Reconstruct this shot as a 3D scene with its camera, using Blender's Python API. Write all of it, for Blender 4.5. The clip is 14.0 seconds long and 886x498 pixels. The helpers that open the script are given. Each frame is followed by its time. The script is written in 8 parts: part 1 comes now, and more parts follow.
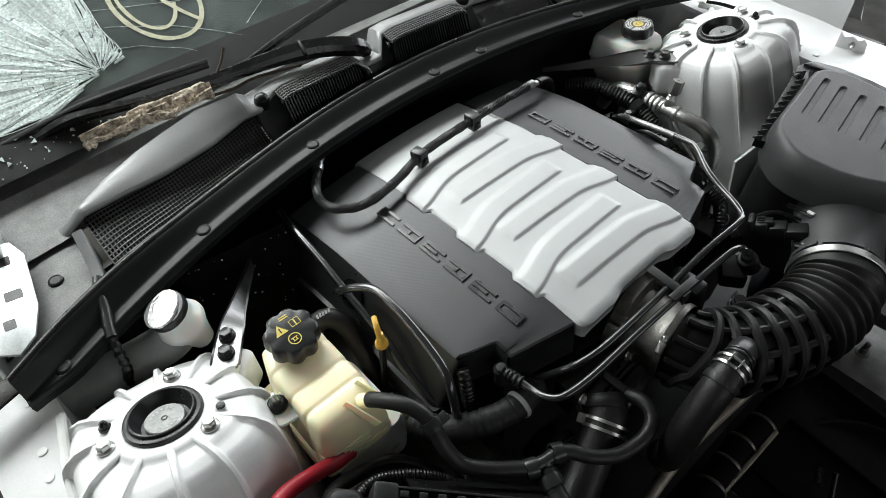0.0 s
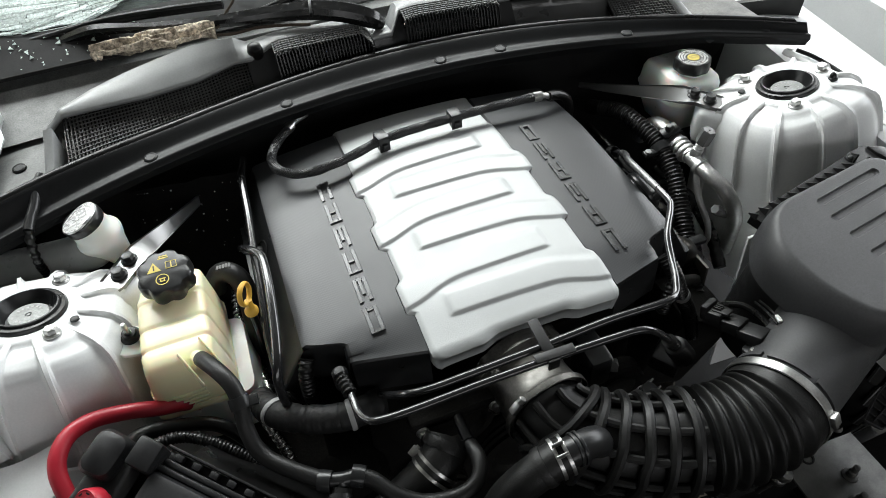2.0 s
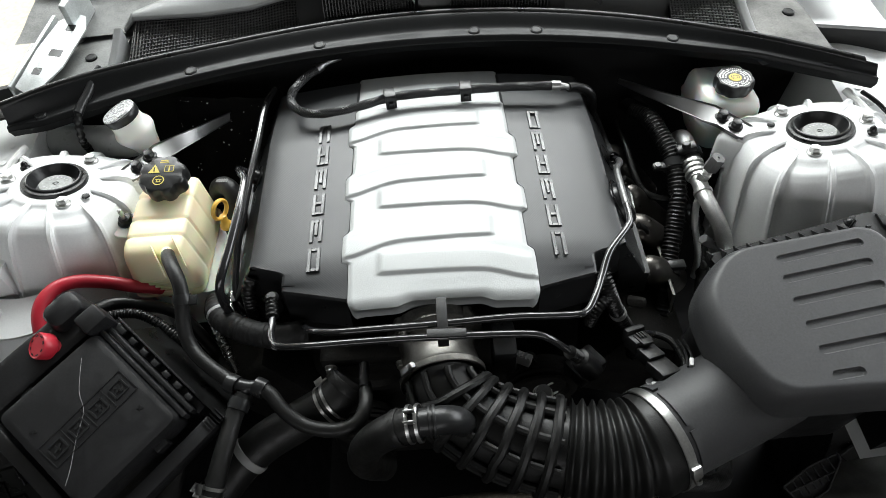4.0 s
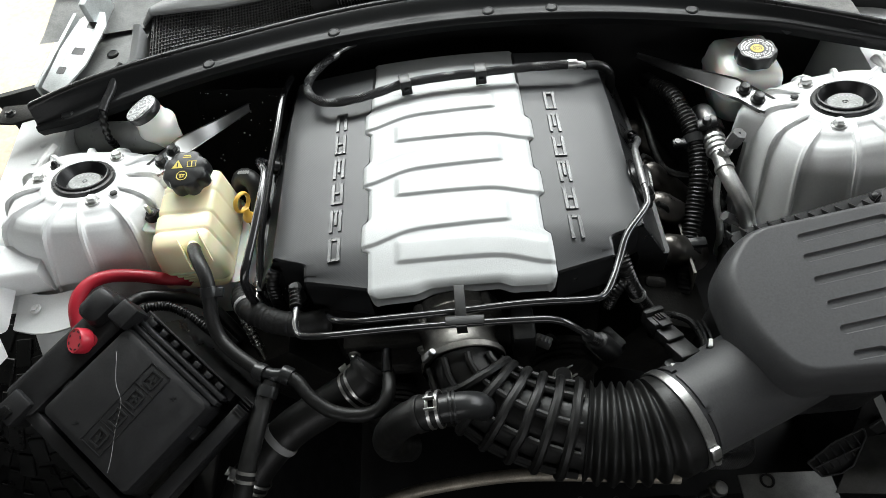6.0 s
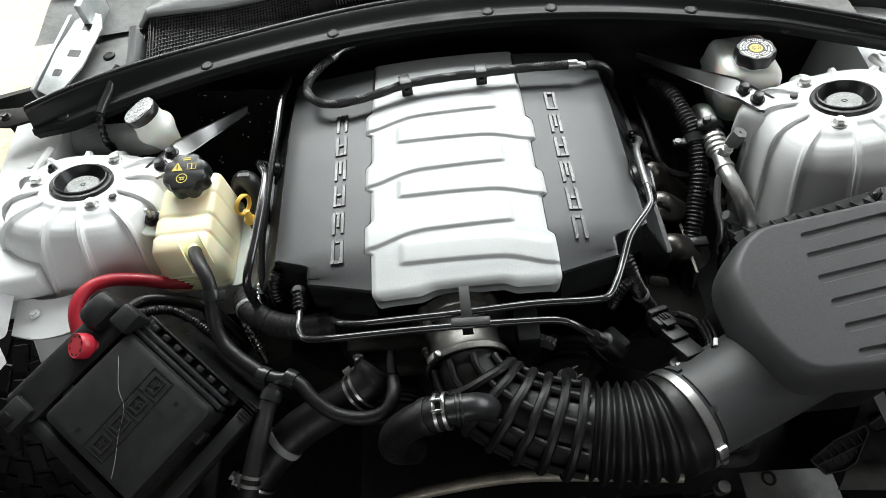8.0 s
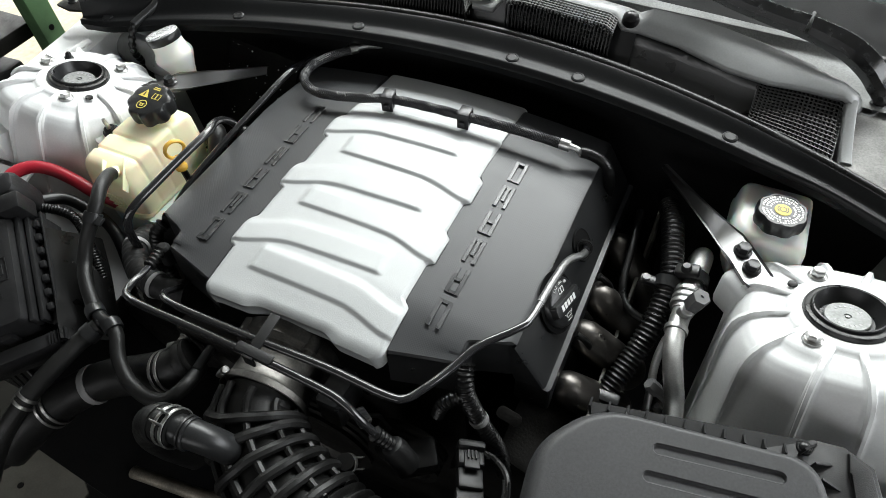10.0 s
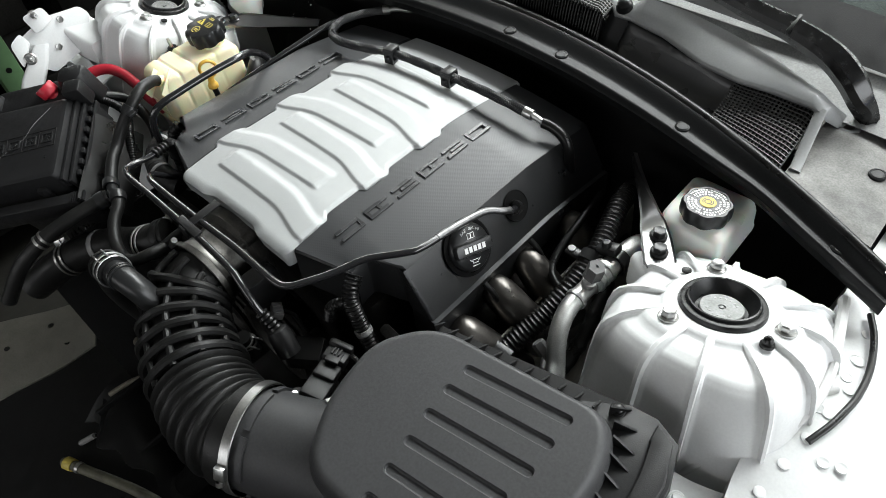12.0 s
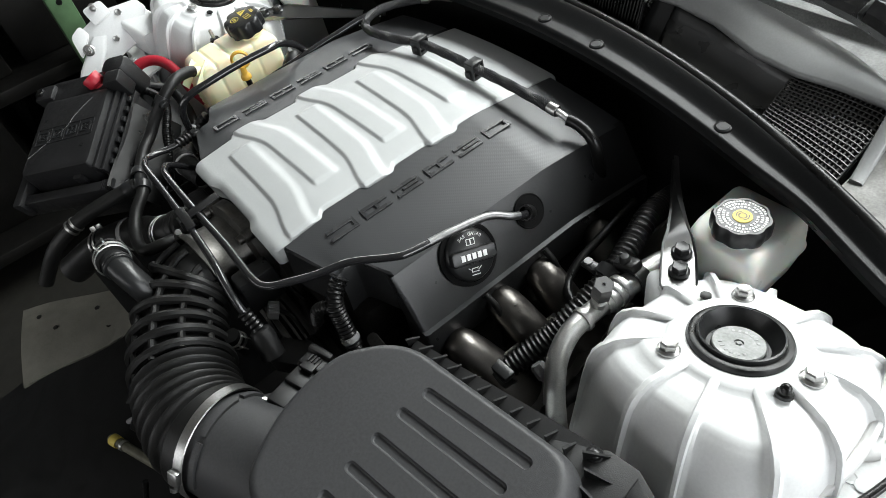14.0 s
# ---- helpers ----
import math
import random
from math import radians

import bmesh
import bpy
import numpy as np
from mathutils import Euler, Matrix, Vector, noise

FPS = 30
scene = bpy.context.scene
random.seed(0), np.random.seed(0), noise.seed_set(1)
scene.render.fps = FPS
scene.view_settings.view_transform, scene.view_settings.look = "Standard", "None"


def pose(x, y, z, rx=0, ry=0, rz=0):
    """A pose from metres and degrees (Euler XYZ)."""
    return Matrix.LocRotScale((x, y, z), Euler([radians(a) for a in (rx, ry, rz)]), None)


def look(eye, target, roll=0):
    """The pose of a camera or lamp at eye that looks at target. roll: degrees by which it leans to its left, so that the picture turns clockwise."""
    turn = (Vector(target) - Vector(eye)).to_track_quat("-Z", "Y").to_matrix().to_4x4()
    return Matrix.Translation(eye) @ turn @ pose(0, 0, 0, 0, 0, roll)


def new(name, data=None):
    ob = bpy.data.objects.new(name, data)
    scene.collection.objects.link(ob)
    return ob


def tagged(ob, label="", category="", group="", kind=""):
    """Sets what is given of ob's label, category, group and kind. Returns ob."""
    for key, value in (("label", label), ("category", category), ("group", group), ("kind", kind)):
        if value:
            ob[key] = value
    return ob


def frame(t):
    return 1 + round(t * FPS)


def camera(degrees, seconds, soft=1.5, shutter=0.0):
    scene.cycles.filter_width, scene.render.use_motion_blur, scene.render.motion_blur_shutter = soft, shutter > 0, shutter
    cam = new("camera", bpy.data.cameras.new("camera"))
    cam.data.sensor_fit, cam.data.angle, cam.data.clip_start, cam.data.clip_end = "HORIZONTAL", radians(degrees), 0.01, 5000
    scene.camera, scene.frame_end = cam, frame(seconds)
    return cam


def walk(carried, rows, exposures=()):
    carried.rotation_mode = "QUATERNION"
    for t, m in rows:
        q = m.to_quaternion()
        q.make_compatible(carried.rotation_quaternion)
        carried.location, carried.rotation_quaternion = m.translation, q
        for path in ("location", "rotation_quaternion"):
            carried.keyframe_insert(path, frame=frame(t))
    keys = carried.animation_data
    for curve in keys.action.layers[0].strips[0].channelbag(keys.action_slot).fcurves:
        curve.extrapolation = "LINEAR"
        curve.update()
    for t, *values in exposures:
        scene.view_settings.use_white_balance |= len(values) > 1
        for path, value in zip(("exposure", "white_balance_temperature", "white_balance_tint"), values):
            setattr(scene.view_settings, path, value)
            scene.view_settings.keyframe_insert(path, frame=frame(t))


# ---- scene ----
# ---- the camera and its walk ----
# x: across the car, towards its left side; y: towards the windscreen; z: up from the floor
cam = camera(69.2, 14.0, soft=0.5)
PATH = [
    (0.0, -0.5052, -0.4848, 1.5104, 42.41, 4.11, -41.90),
    (0.5, -0.4949, -0.5037, 1.5041, 42.47, 5.11, -42.25),
    (1.0, -0.4695, -0.5510, 1.4946, 43.33, 5.85, -39.92),
    (1.5, -0.3522, -0.5874, 1.4801, 43.58, 3.86, -32.27),
    (2.0, -0.2170, -0.6073, 1.4741, 42.30, 3.08, -20.94),
    (2.5, -0.1122, -0.6434, 1.4741, 40.85, 1.29, -10.63),
    (5.0, 0.0129, -0.6640, 1.5512, 36.83, 4.29, -1.91),
    (5.5, 0.0162, -0.6557, 1.5476, 36.06, 5.20, -2.32),
    (6.0, 0.0207, -0.6519, 1.5431, 35.41, 5.69, -2.67),
    (6.5, 0.0210, -0.6525, 1.5438, 35.26, 5.68, -2.68),
    (7.0, 0.0124, -0.6564, 1.5464, 35.34, 5.44, -2.46),
    (7.5, 0.0106, -0.6560, 1.5455, 35.34, 5.41, -2.77),
    (8.0, 0.0047, -0.6488, 1.5435, 35.37, 5.30, -3.49),
    (8.5, 0.0114, -0.6280, 1.5304, 36.52, 4.39, -2.01),
    (11.0, 0.5865, -0.4518, 1.4400, 41.20, 3.23, 42.04),
    (11.5, 0.6253, -0.4529, 1.4383, 41.57, 4.30, 44.05),
    (12.0, 0.6244, -0.4509, 1.4359, 41.68, 4.31, 42.50),
    (12.5, 0.6109, -0.4434, 1.4378, 41.78, 4.71, 42.33),
    (13.0, 0.5999, -0.4276, 1.4291, 41.80, 5.94, 41.73),
    (13.5, 0.5925, -0.4189, 1.4219, 41.76, 5.71, 43.63),
    (14.0, 0.6683, -0.3318, 1.3808, 42.42, 9.15, 50.71),
]
EXPOSURES = [(0.0, 0.12), (1.5, 0.22), (2.5, 0.42), (5.0, 0.47), (8.5, 0.5), (11.0, 0.42), (14.0, 0.44)]
walk(cam, [(t, pose(*p)) for t, *p in PATH], EXPOSURES)

# ---- daylight ----
world = bpy.data.worlds.new("world")
world.use_nodes = True
scene.world = world
sky = world.node_tree.nodes.new("ShaderNodeTexSky")
sky.sky_type, sky.sun_disc = "NISHITA", False
sky.sun_elevation, sky.sun_rotation = radians(40), radians(-84)
world.node_tree.links.new(sky.outputs[0], world.node_tree.nodes["Background"].inputs[0])
world.node_tree.nodes["Background"].inputs[1].default_value = 0.05


def opening_light(name, at, target, width, height, watts, colour):
    """An area lamp added in place of the sky's light from one opening of the garage."""
    data = bpy.data.lights.new(name, "AREA")
    data.shape, data.size, data.size_y, data.energy, data.color = "RECTANGLE", width, height, watts, colour
    lamp = new(name, data)
    lamp.matrix_world = look(at, target)
    return lamp


opening_light("door_daylight", (-3.9, 2.3, 1.15), (0, 1.2, 1.0), 3.8, 1.9, 125, (0.98, 1.0, 0.97))
opening_light("window_daylight", (3.9, 1.2, 2.0), (0, 0.5, 1.0), 4.0, 1.7, 115, (0.96, 0.985, 1.0))
opening_light("skylight_daylight", (0.0, 2.8, 3.38), (0, 2.7, 0), 4.2, 1.9, 345, (0.96, 1.0, 0.985))
# added fill from the front, no known source; lifts the tower walls
opening_light("front_fill", (0.0, -4.1, 2.05), (0, 0, 0.9), 5.0, 1.2, 34, (1.0, 0.985, 0.96))


sun_data = bpy.data.lights.new("sun", "SUN")
sun_data.energy, sun_data.angle, sun_data.color = 1.5, radians(0.6), (1.0, 0.96, 0.88)
sun = new("sun", sun_data)
sun.matrix_world = look((-5.0, 1.4, 4.2), (0, 1.9, 0))

# ---- materials ----
def material(name, colour, rough=0.5, metal=0.0, grain=0.0, grain_scale=400.0, stain=0.12, stain_scale=9.0, bump=0.0,
             bump_scale=600.0, coat=0.0, through_light=0.0, rough_vary=0.1, specular=0.5, tint=None):
    """A surface of one colour with grain, larger stains, uneven gloss and fine relief."""
    m = bpy.data.materials.new(name)
    m.use_nodes = True
    n, l = m.node_tree.nodes, m.node_tree.links
    b = n["Principled BSDF"]
    place = n.new("ShaderNodeTexCoord")

    def noisy(scale, detail=4.0):
        t = n.new("ShaderNodeTexNoise")
        t.inputs["Scale"].default_value, t.inputs["Detail"].default_value = scale, detail
        l.new(place.outputs["Object"], t.inputs["Vector"])
        return t.outputs["Fac"]

    def ramp(source, low, high):
        r = n.new("ShaderNodeMapRange")
        r.inputs["From Min"].default_value, r.inputs["From Max"].default_value = 0.3, 0.7
        r.inputs["To Min"].default_value, r.inputs["To Max"].default_value = low, high
        l.new(source, r.inputs["Value"])
        return r.outputs["Result"]

    big, fine = noisy(stain_scale), noisy(grain_scale, 2.0)
    mix = n.new("ShaderNodeMix")
    mix.data_type = "RGBA"
    other = tint or tuple(c * (1 - 2.2 * stain) for c in colour)
    mix.inputs["A"].default_value, mix.inputs["B"].default_value = (*colour, 1), (*other, 1)
    l.new(ramp(big, 0.0, 0.9), mix.inputs["Factor"])
    out = mix.outputs["Result"]
    if grain:
        hsv = n.new("ShaderNodeHueSaturation")
        l.new(out, hsv.inputs["Color"])
        l.new(ramp(fine, 1 - grain, 1 + grain), hsv.inputs["Value"])
        out = hsv.outputs["Color"]
    l.new(out, b.inputs["Base Color"])
    l.new(ramp(noisy(stain_scale * 4), max(0.02, rough - rough_vary), min(1.0, rough + rough_vary)), b.inputs["Roughness"])
    b.inputs["Metallic"].default_value = metal
    b.inputs["Specular IOR Level"].default_value = specular
    b.inputs["Coat Weight"].default_value, b.inputs["Coat Roughness"].default_value = coat, 0.15
    b.inputs["Transmission Weight"].default_value = through_light
    if bump:
        u = n.new("ShaderNodeBump")
        u.inputs["Strength"].default_value, u.inputs["Distance"].default_value = bump, 0.001
        l.new(noisy(bump_scale, 2.0), u.inputs["Height"])
        l.new(u.outputs["Normal"], b.inputs["Normal"])
    return m


def weave(m, pitch, strength, along=(1, 1, 0)):
    """Adds the fine moulded diamond texture or a braid to a material."""
    n, l = m.node_tree.nodes, m.node_tree.links
    b, place = n["Principled BSDF"], n.new("ShaderNodeTexCoord")
    fields = []
    for turn in (45, -45):
        spin = n.new("ShaderNodeMapping")
        spin.inputs["Rotation"].default_value = (0, 0, radians(turn))
        w = n.new("ShaderNodeTexWave")
        w.inputs["Scale"].default_value = 0.314 / pitch
        l.new(place.outputs["Object"], spin.inputs["Vector"])
        l.new(spin.outputs["Vector"], w.inputs["Vector"])
        fields.append(w.outputs["Fac"])
    mul = n.new("ShaderNodeMath")
    mul.operation = "MULTIPLY"
    l.new(fields[0], mul.inputs[0])
    l.new(fields[1], mul.inputs[1])
    u = n.new("ShaderNodeBump")
    u.inputs["Strength"].default_value, u.inputs["Distance"].default_value = strength, 0.001
    l.new(mul.outputs[0], u.inputs["Height"])
    l.new(u.outputs["Normal"], b.inputs["Normal"])
    return m


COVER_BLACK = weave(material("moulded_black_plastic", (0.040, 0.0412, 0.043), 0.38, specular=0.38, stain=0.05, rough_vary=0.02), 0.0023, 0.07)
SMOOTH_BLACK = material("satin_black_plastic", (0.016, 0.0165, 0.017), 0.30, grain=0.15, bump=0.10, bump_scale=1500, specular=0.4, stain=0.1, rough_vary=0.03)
SHELF_BLACK = material("satin_cowl_black_plastic", (0.010, 0.0104, 0.0108), 0.36, grain=0.15, bump=0.1, bump_scale=1500, specular=0.16, stain=0.1, rough_vary=0.02)
AIRBOX_BLACK = material("grained_black_plastic", (0.042, 0.0425, 0.044), 0.47, grain=0.14, bump=0.25, bump_scale=1800, specular=0.42, stain=0.08, rough_vary=0.04)
DULL_BLACK = material("dusty_black_plastic", (0.008, 0.008, 0.0083), 0.45, grain=0.25, bump=0.2, bump_scale=900, specular=0.34, stain=0.2)
RUBBER = material("black_rubber", (0.005, 0.005, 0.005), 0.34, grain=0.2, bump=0.15, bump_scale=700, specular=0.34, stain=0.2)
HOSE_RUBBER = material("worn_hose_rubber", (0.0085, 0.0085, 0.0082), 0.46, grain=0.25, bump=0.3, bump_scale=500, specular=0.34, stain=0.25, stain_scale=25)
BRAID = material("braided_hose_cover", (0.022, 0.0225, 0.024), 0.40, grain=0.5, grain_scale=900)
SILVER = material("silver_painted_plastic", (0.42, 0.432, 0.432), 0.46, 0.15, grain=0.08, grain_scale=1300, stain=0.02, bump=0.3, bump_scale=1100)
BODY_WHITE = material("white_body_paint", (0.72, 0.73, 0.73), 0.42, 0.0, grain=0.03, stain=0.05, stain_scale=14, coat=0.15, bump=0.04, bump_scale=250)
SEALER = material("painted_seam_sealer", (0.7, 0.7, 0.69), 0.45, stain=0.08, bump=0.5, bump_scale=120)
CREAM = material("yellowed_translucent_plastic", (0.90, 0.84, 0.60), 0.38, stain=0.1, tint=(0.86, 0.77, 0.48), coat=0.2, bump=0.08, bump_scale=300)
MILKY = material("milky_white_plastic", (0.75, 0.76, 0.72), 0.35, stain=0.08, coat=0.1, bump=0.06, bump_scale=300)
STEEL = material("zinc_plated_steel", (0.5, 0.5, 0.49), 0.33, 1.0, grain=0.1, stain=0.05, stain_scale=60, rough_vary=0.05)
ALUMINIUM = material("cast_aluminium", (0.68, 0.68, 0.67), 0.42, 1.0, grain=0.1, grain_scale=700, stain=0.12, stain_scale=40, bump=0.1)
DARK_METAL = material("dark_cast_iron", (0.03, 0.029, 0.027), 0.5, 0.8, grain=0.3, stain=0.25, bump=0.4, bump_scale=300)
THROTTLE_METAL = material("dull_cast_metal", (0.15, 0.145, 0.135), 0.42, 0.9, grain=0.2, stain=0.2, stain_scale=50, bump=0.2)
TUBE_BLACK = material("gloss_black_coated_tube", (0.014, 0.014, 0.015), 0.20, grain=0.1, stain=0.1, coat=0.6, specular=0.4, rough_vary=0.03)
RED = material("red_plastic", (0.42, 0.016, 0.032), 0.4, stain=0.1, bump=0.1)
YELLOW = material("ochre_yellow_plastic", (0.72, 0.42, 0.06), 0.4, stain=0.08)
PRINT_YELLOW = material("yellow_print", (0.75, 0.6, 0.12), 0.5)
PRINT_WHITE = material("white_print", (0.75, 0.75, 0.74), 0.5)
DISC_METAL = material("dull_stamped_zinc", (0.26, 0.265, 0.26), 0.55, 0.6, grain=0.15, stain=0.15, stain_scale=60)
HOLE_BLACK = material("unlit_black_opening", (0.004, 0.004, 0.004), 0.8, specular=0.1)
PRINT_GREY = material("grey_stamping", (0.3, 0.3, 0.3), 0.45)
FUSE_BLACK = material("grained_dusty_black_plastic", (0.014, 0.014, 0.0147), 0.40, grain=0.2, bump=0.25, bump_scale=1400, specular=0.32, stain=0.15, stain_scale=25)
DUSTY_GREY = material("dusty_grey_cowl_plastic", (0.175, 0.178, 0.173), 0.6, grain=0.2, stain=0.25, stain_scale=14, bump=0.2, bump_scale=900)
COWL_GREY = material("faded_black_cowl_plastic", (0.20, 0.205, 0.205), 0.42, grain=0.06, stain=0.08, stain_scale=10, bump=0.2, bump_scale=1200, specular=1.0)
# The room's dimness and the daylit patch are put into these two concrete colours.
CONCRETE = material("shade_darkened_concrete", (0.012, 0.011, 0.0075), 0.8, grain=0.15, grain_scale=60, stain=0.2, stain_scale=2.5, bump=0.4, bump_scale=90)
LIT_CONCRETE = material("daylit_pale_concrete", (0.42, 0.37, 0.28), 0.85, grain=0.12, grain_scale=50, stain=0.12, stain_scale=3, bump=0.3, bump_scale=90)
PLASTER = material("painted_plaster", (0.76, 0.75, 0.71), 0.8, stain=0.15, stain_scale=1.2)
BADGE = material("dark_satin_chrome", (0.03, 0.031, 0.032), 0.28, 0.0, specular=0.5)
GREY_CEILING = material("grey_bounce_ceiling", (0.17, 0.17, 0.165), 0.8, stain=0.15, stain_scale=1.5)
DARK_WALL = material("dark_sheet_wall", (0.04, 0.04, 0.04), 0.7, stain=0.2, stain_scale=1.5)

for soft in (CREAM, MILKY):
    sb_ = soft.node_tree.nodes["Principled BSDF"]
    sb_.inputs["Subsurface Weight"].default_value, sb_.inputs["Subsurface Scale"].default_value = 0.3, 0.012


# ---- shaping ----
def thing(name, at=(0, 0, 0), label="", category="", group="", kind=""):
    ob = new(name)
    ob.empty_display_size = 0.02
    ob.matrix_basis = Matrix.Translation(at)
    return tagged(ob, label, category, group, kind)


def origin_of(ob):
    """The world pose of an object that has not been evaluated yet."""
    m = ob.matrix_basis.copy()
    while ob.parent:
        m = ob.parent.matrix_basis @ ob.matrix_parent_inverse @ m
        ob = ob.parent
    return m


def mesh_from(bm, name, mat, smooth=True, sharp=35):
    me = bpy.data.meshes.new(name)
    bmesh.ops.recalc_face_normals(bm, faces=bm.faces)
    if smooth:
        for f in bm.faces:
            f.smooth = True
        limit = radians(sharp)
        for e in bm.edges:
            if len(e.link_faces) == 2 and e.calc_face_angle(0) > limit:
                e.smooth = False
    bm.to_mesh(me)
    bm.free()
    me.materials.append(mat)
    return me


def part(name, bm, mat, parent=None, label="", smooth=True, sharp=35):
    """Links a bmesh, given in world metres, as one mesh object under a thing or a part."""
    ob = new(name, mesh_from(bm, name, mat, smooth, sharp))
    if parent is not None:
        ob.parent = parent
        ob.matrix_parent_inverse = origin_of(parent).inverted()
    return tagged(ob, label)


def solo(name, bm, mat, label, category, group="", kind="", smooth=True, sharp=35):
    """A thing that is one mesh."""
    return tagged(part(name, bm, mat, None, label, smooth, sharp), "", category, group, kind)


def basis(at, up, ahead=(0, 1, 0)):
    """A pose at a place whose z is up and whose y leans towards ahead."""
    z = Vector(up).normalized()
    x = Vector(ahead).cross(z).normalized()
    y = z.cross(x)
    return Matrix.Translation(at) @ Matrix((x, y, z)).transposed().to_4x4()


def box(bm, m, sx, sy, sz, bevel=0.0, taper=1.0, segments=2):
    """A box on its base at the pose m."""
    vs = [bm.verts.new(m @ Vector((x * sx / 2 * k, y * sy / 2 * k, z * sz)))
          for z, k in ((0, 1.0), (1, taper)) for x, y in ((-1, -1), (1, -1), (1, 1), (-1, 1))]
    fs = [bm.faces.new([vs[i] for i in q]) for q in ((3, 2, 1, 0), (4, 5, 6, 7), (0, 1, 5, 4), (1, 2, 6, 5), (2, 3, 7, 6), (3, 0, 4, 7))]
    if bevel:
        es = list({e for f in fs for e in f.edges})
        bmesh.ops.bevel(bm, geom=es, offset=bevel, segments=segments, profile=0.5, affect="EDGES")
    return bm


def prism(bm, m, outline, height, bevel=0.0, inset_top=0.0, segments=2):
    """A plate with the outline (x, y pairs) on the pose m's ground."""
    low = [bm.verts.new(m @ Vector((x, y, 0))) for x, y in outline]
    cx, cy = sum(p[0] for p in outline) / len(outline), sum(p[1] for p in outline) / len(outline)
    k = 1 - inset_top
    top = [bm.verts.new(m @ Vector((cx + (x - cx) * k, cy + (y - cy) * k, height))) for x, y in outline]
    bm.faces.new(low[::-1])
    lid = bm.faces.new(top)
    for i in range(len(low)):
        j = (i + 1) % len(low)
        bm.faces.new((low[i], low[j], top[j], top[i]))
    if bevel:
        bmesh.ops.bevel(bm, geom=list(lid.edges), offset=bevel, segments=segments, profile=0.5, affect="EDGES")
    return bm


def rounded(w, h, r, steps=4):
    """The outline of a rounded rectangle about the origin."""
    pts = []
    for cx, cy, a in ((w / 2 - r, h / 2 - r, 0), (-w / 2 + r, h / 2 - r, 90), (-w / 2 + r, -h / 2 + r, 180), (w / 2 - r, -h / 2 + r, 270)):
        for i in range(steps + 1):
            b = radians(a + 90 * i / steps)
            pts.append((cx + r * math.cos(b), cy + r * math.sin(b)))
    return pts


def lathe(bm, m, profile, sides=32, wave=None, closed=False):
    """A turned form about the pose m's z: profile of (radius, height). wave(angle, radius, height) may change the radius."""
    rings = []
    for r, h in profile:
        if r < 1e-6:
            rings.append([bm.verts.new(m @ Vector((0, 0, h)))])
            continue
        ring = []
        for i in range(sides):
            a = 2 * math.pi * i / sides
            q = wave(a, r, h) if wave else r
            ring.append(bm.verts.new(m @ Vector((q * math.cos(a), q * math.sin(a), h))))
        rings.append(ring)
    if closed:
        rings.append(rings[0])
    for a, b in zip(rings, rings[1:]):
        for i in range(sides):
            j = (i + 1) % sides
            if len(a) == 1 and len(b) == 1:
                continue
            if len(a) == 1:
                bm.faces.new((a[0], b[i], b[j]))
            elif len(b) == 1:
                bm.faces.new((a[i], b[0], a[j]))
            else:
                bm.faces.new((a[i], a[j], b[j], b[i]))
    return bm


def smooth_path(points, step=0.006):
    """A Catmull-Rom line through the points (3 numbers each, or 4 with a radius), in even steps."""
    p = [np.array(q, float) for q in points]
    p = [2 * p[0] - p[1]] + p + [2 * p[-1] - p[-2]]
    out = []
    for i in range(1, len(p) - 2):
        a, b, c, d = p[i - 1:i + 3]
        k = max(2, int(np.linalg.norm((c - b)[:3]) / step))
        for j in range(k):
            t = j / k
            out.append(0.5 * (2 * b + (c - a) * t + (2 * a - 5 * b + 4 * c - d) * t * t + (3 * b - a - 3 * c + d) * t ** 3))
    out.append(p[-2])
    return out


def frames_along(line):
    """Places and turning-free axes along a line."""
    line = [Vector(q[:3]) for q in line]
    side, out = None, []
    for i, q in enumerate(line):
        t = (line[min(i + 1, len(line) - 1)] - line[max(i - 1, 0)]).normalized()
        if side is None:
            side = t.orthogonal().normalized()
        side = (side - t * side.dot(t)).normalized()
        out.append((q, t, side, t.cross(side)))
    return out


def pipe(bm, points, radius, sides=14, step=0.006, wave=None, caps=True, straight=False):
    """A tube along points; wave(length, total) multiplies its radius."""
    line = [np.array(q, float) for q in points] if straight else smooth_path(points, step)
    radii = [q[3] if len(q) > 3 else radius for q in line]
    fr = frames_along(line)
    lengths = [0.0]
    for a, b in zip(fr, fr[1:]):
        lengths.append(lengths[-1] + (b[0] - a[0]).length)
    rings = []
    for (q, t, u, v), r, s in zip(fr, radii, lengths):
        r *= wave(s, lengths[-1]) if wave else 1
        rings.append([bm.verts.new(q + (u * math.cos(2 * math.pi * i / sides) + v * math.sin(2 * math.pi * i / sides)) * r) for i in range(sides)])
    for a, b in zip(rings, rings[1:]):
        for i in range(sides):
            j = (i + 1) % sides
            bm.faces.new((a[i], a[j], b[j], b[i]))
    if caps:
        bm.faces.new(rings[0][::-1])
        bm.faces.new(rings[-1])
    return bm


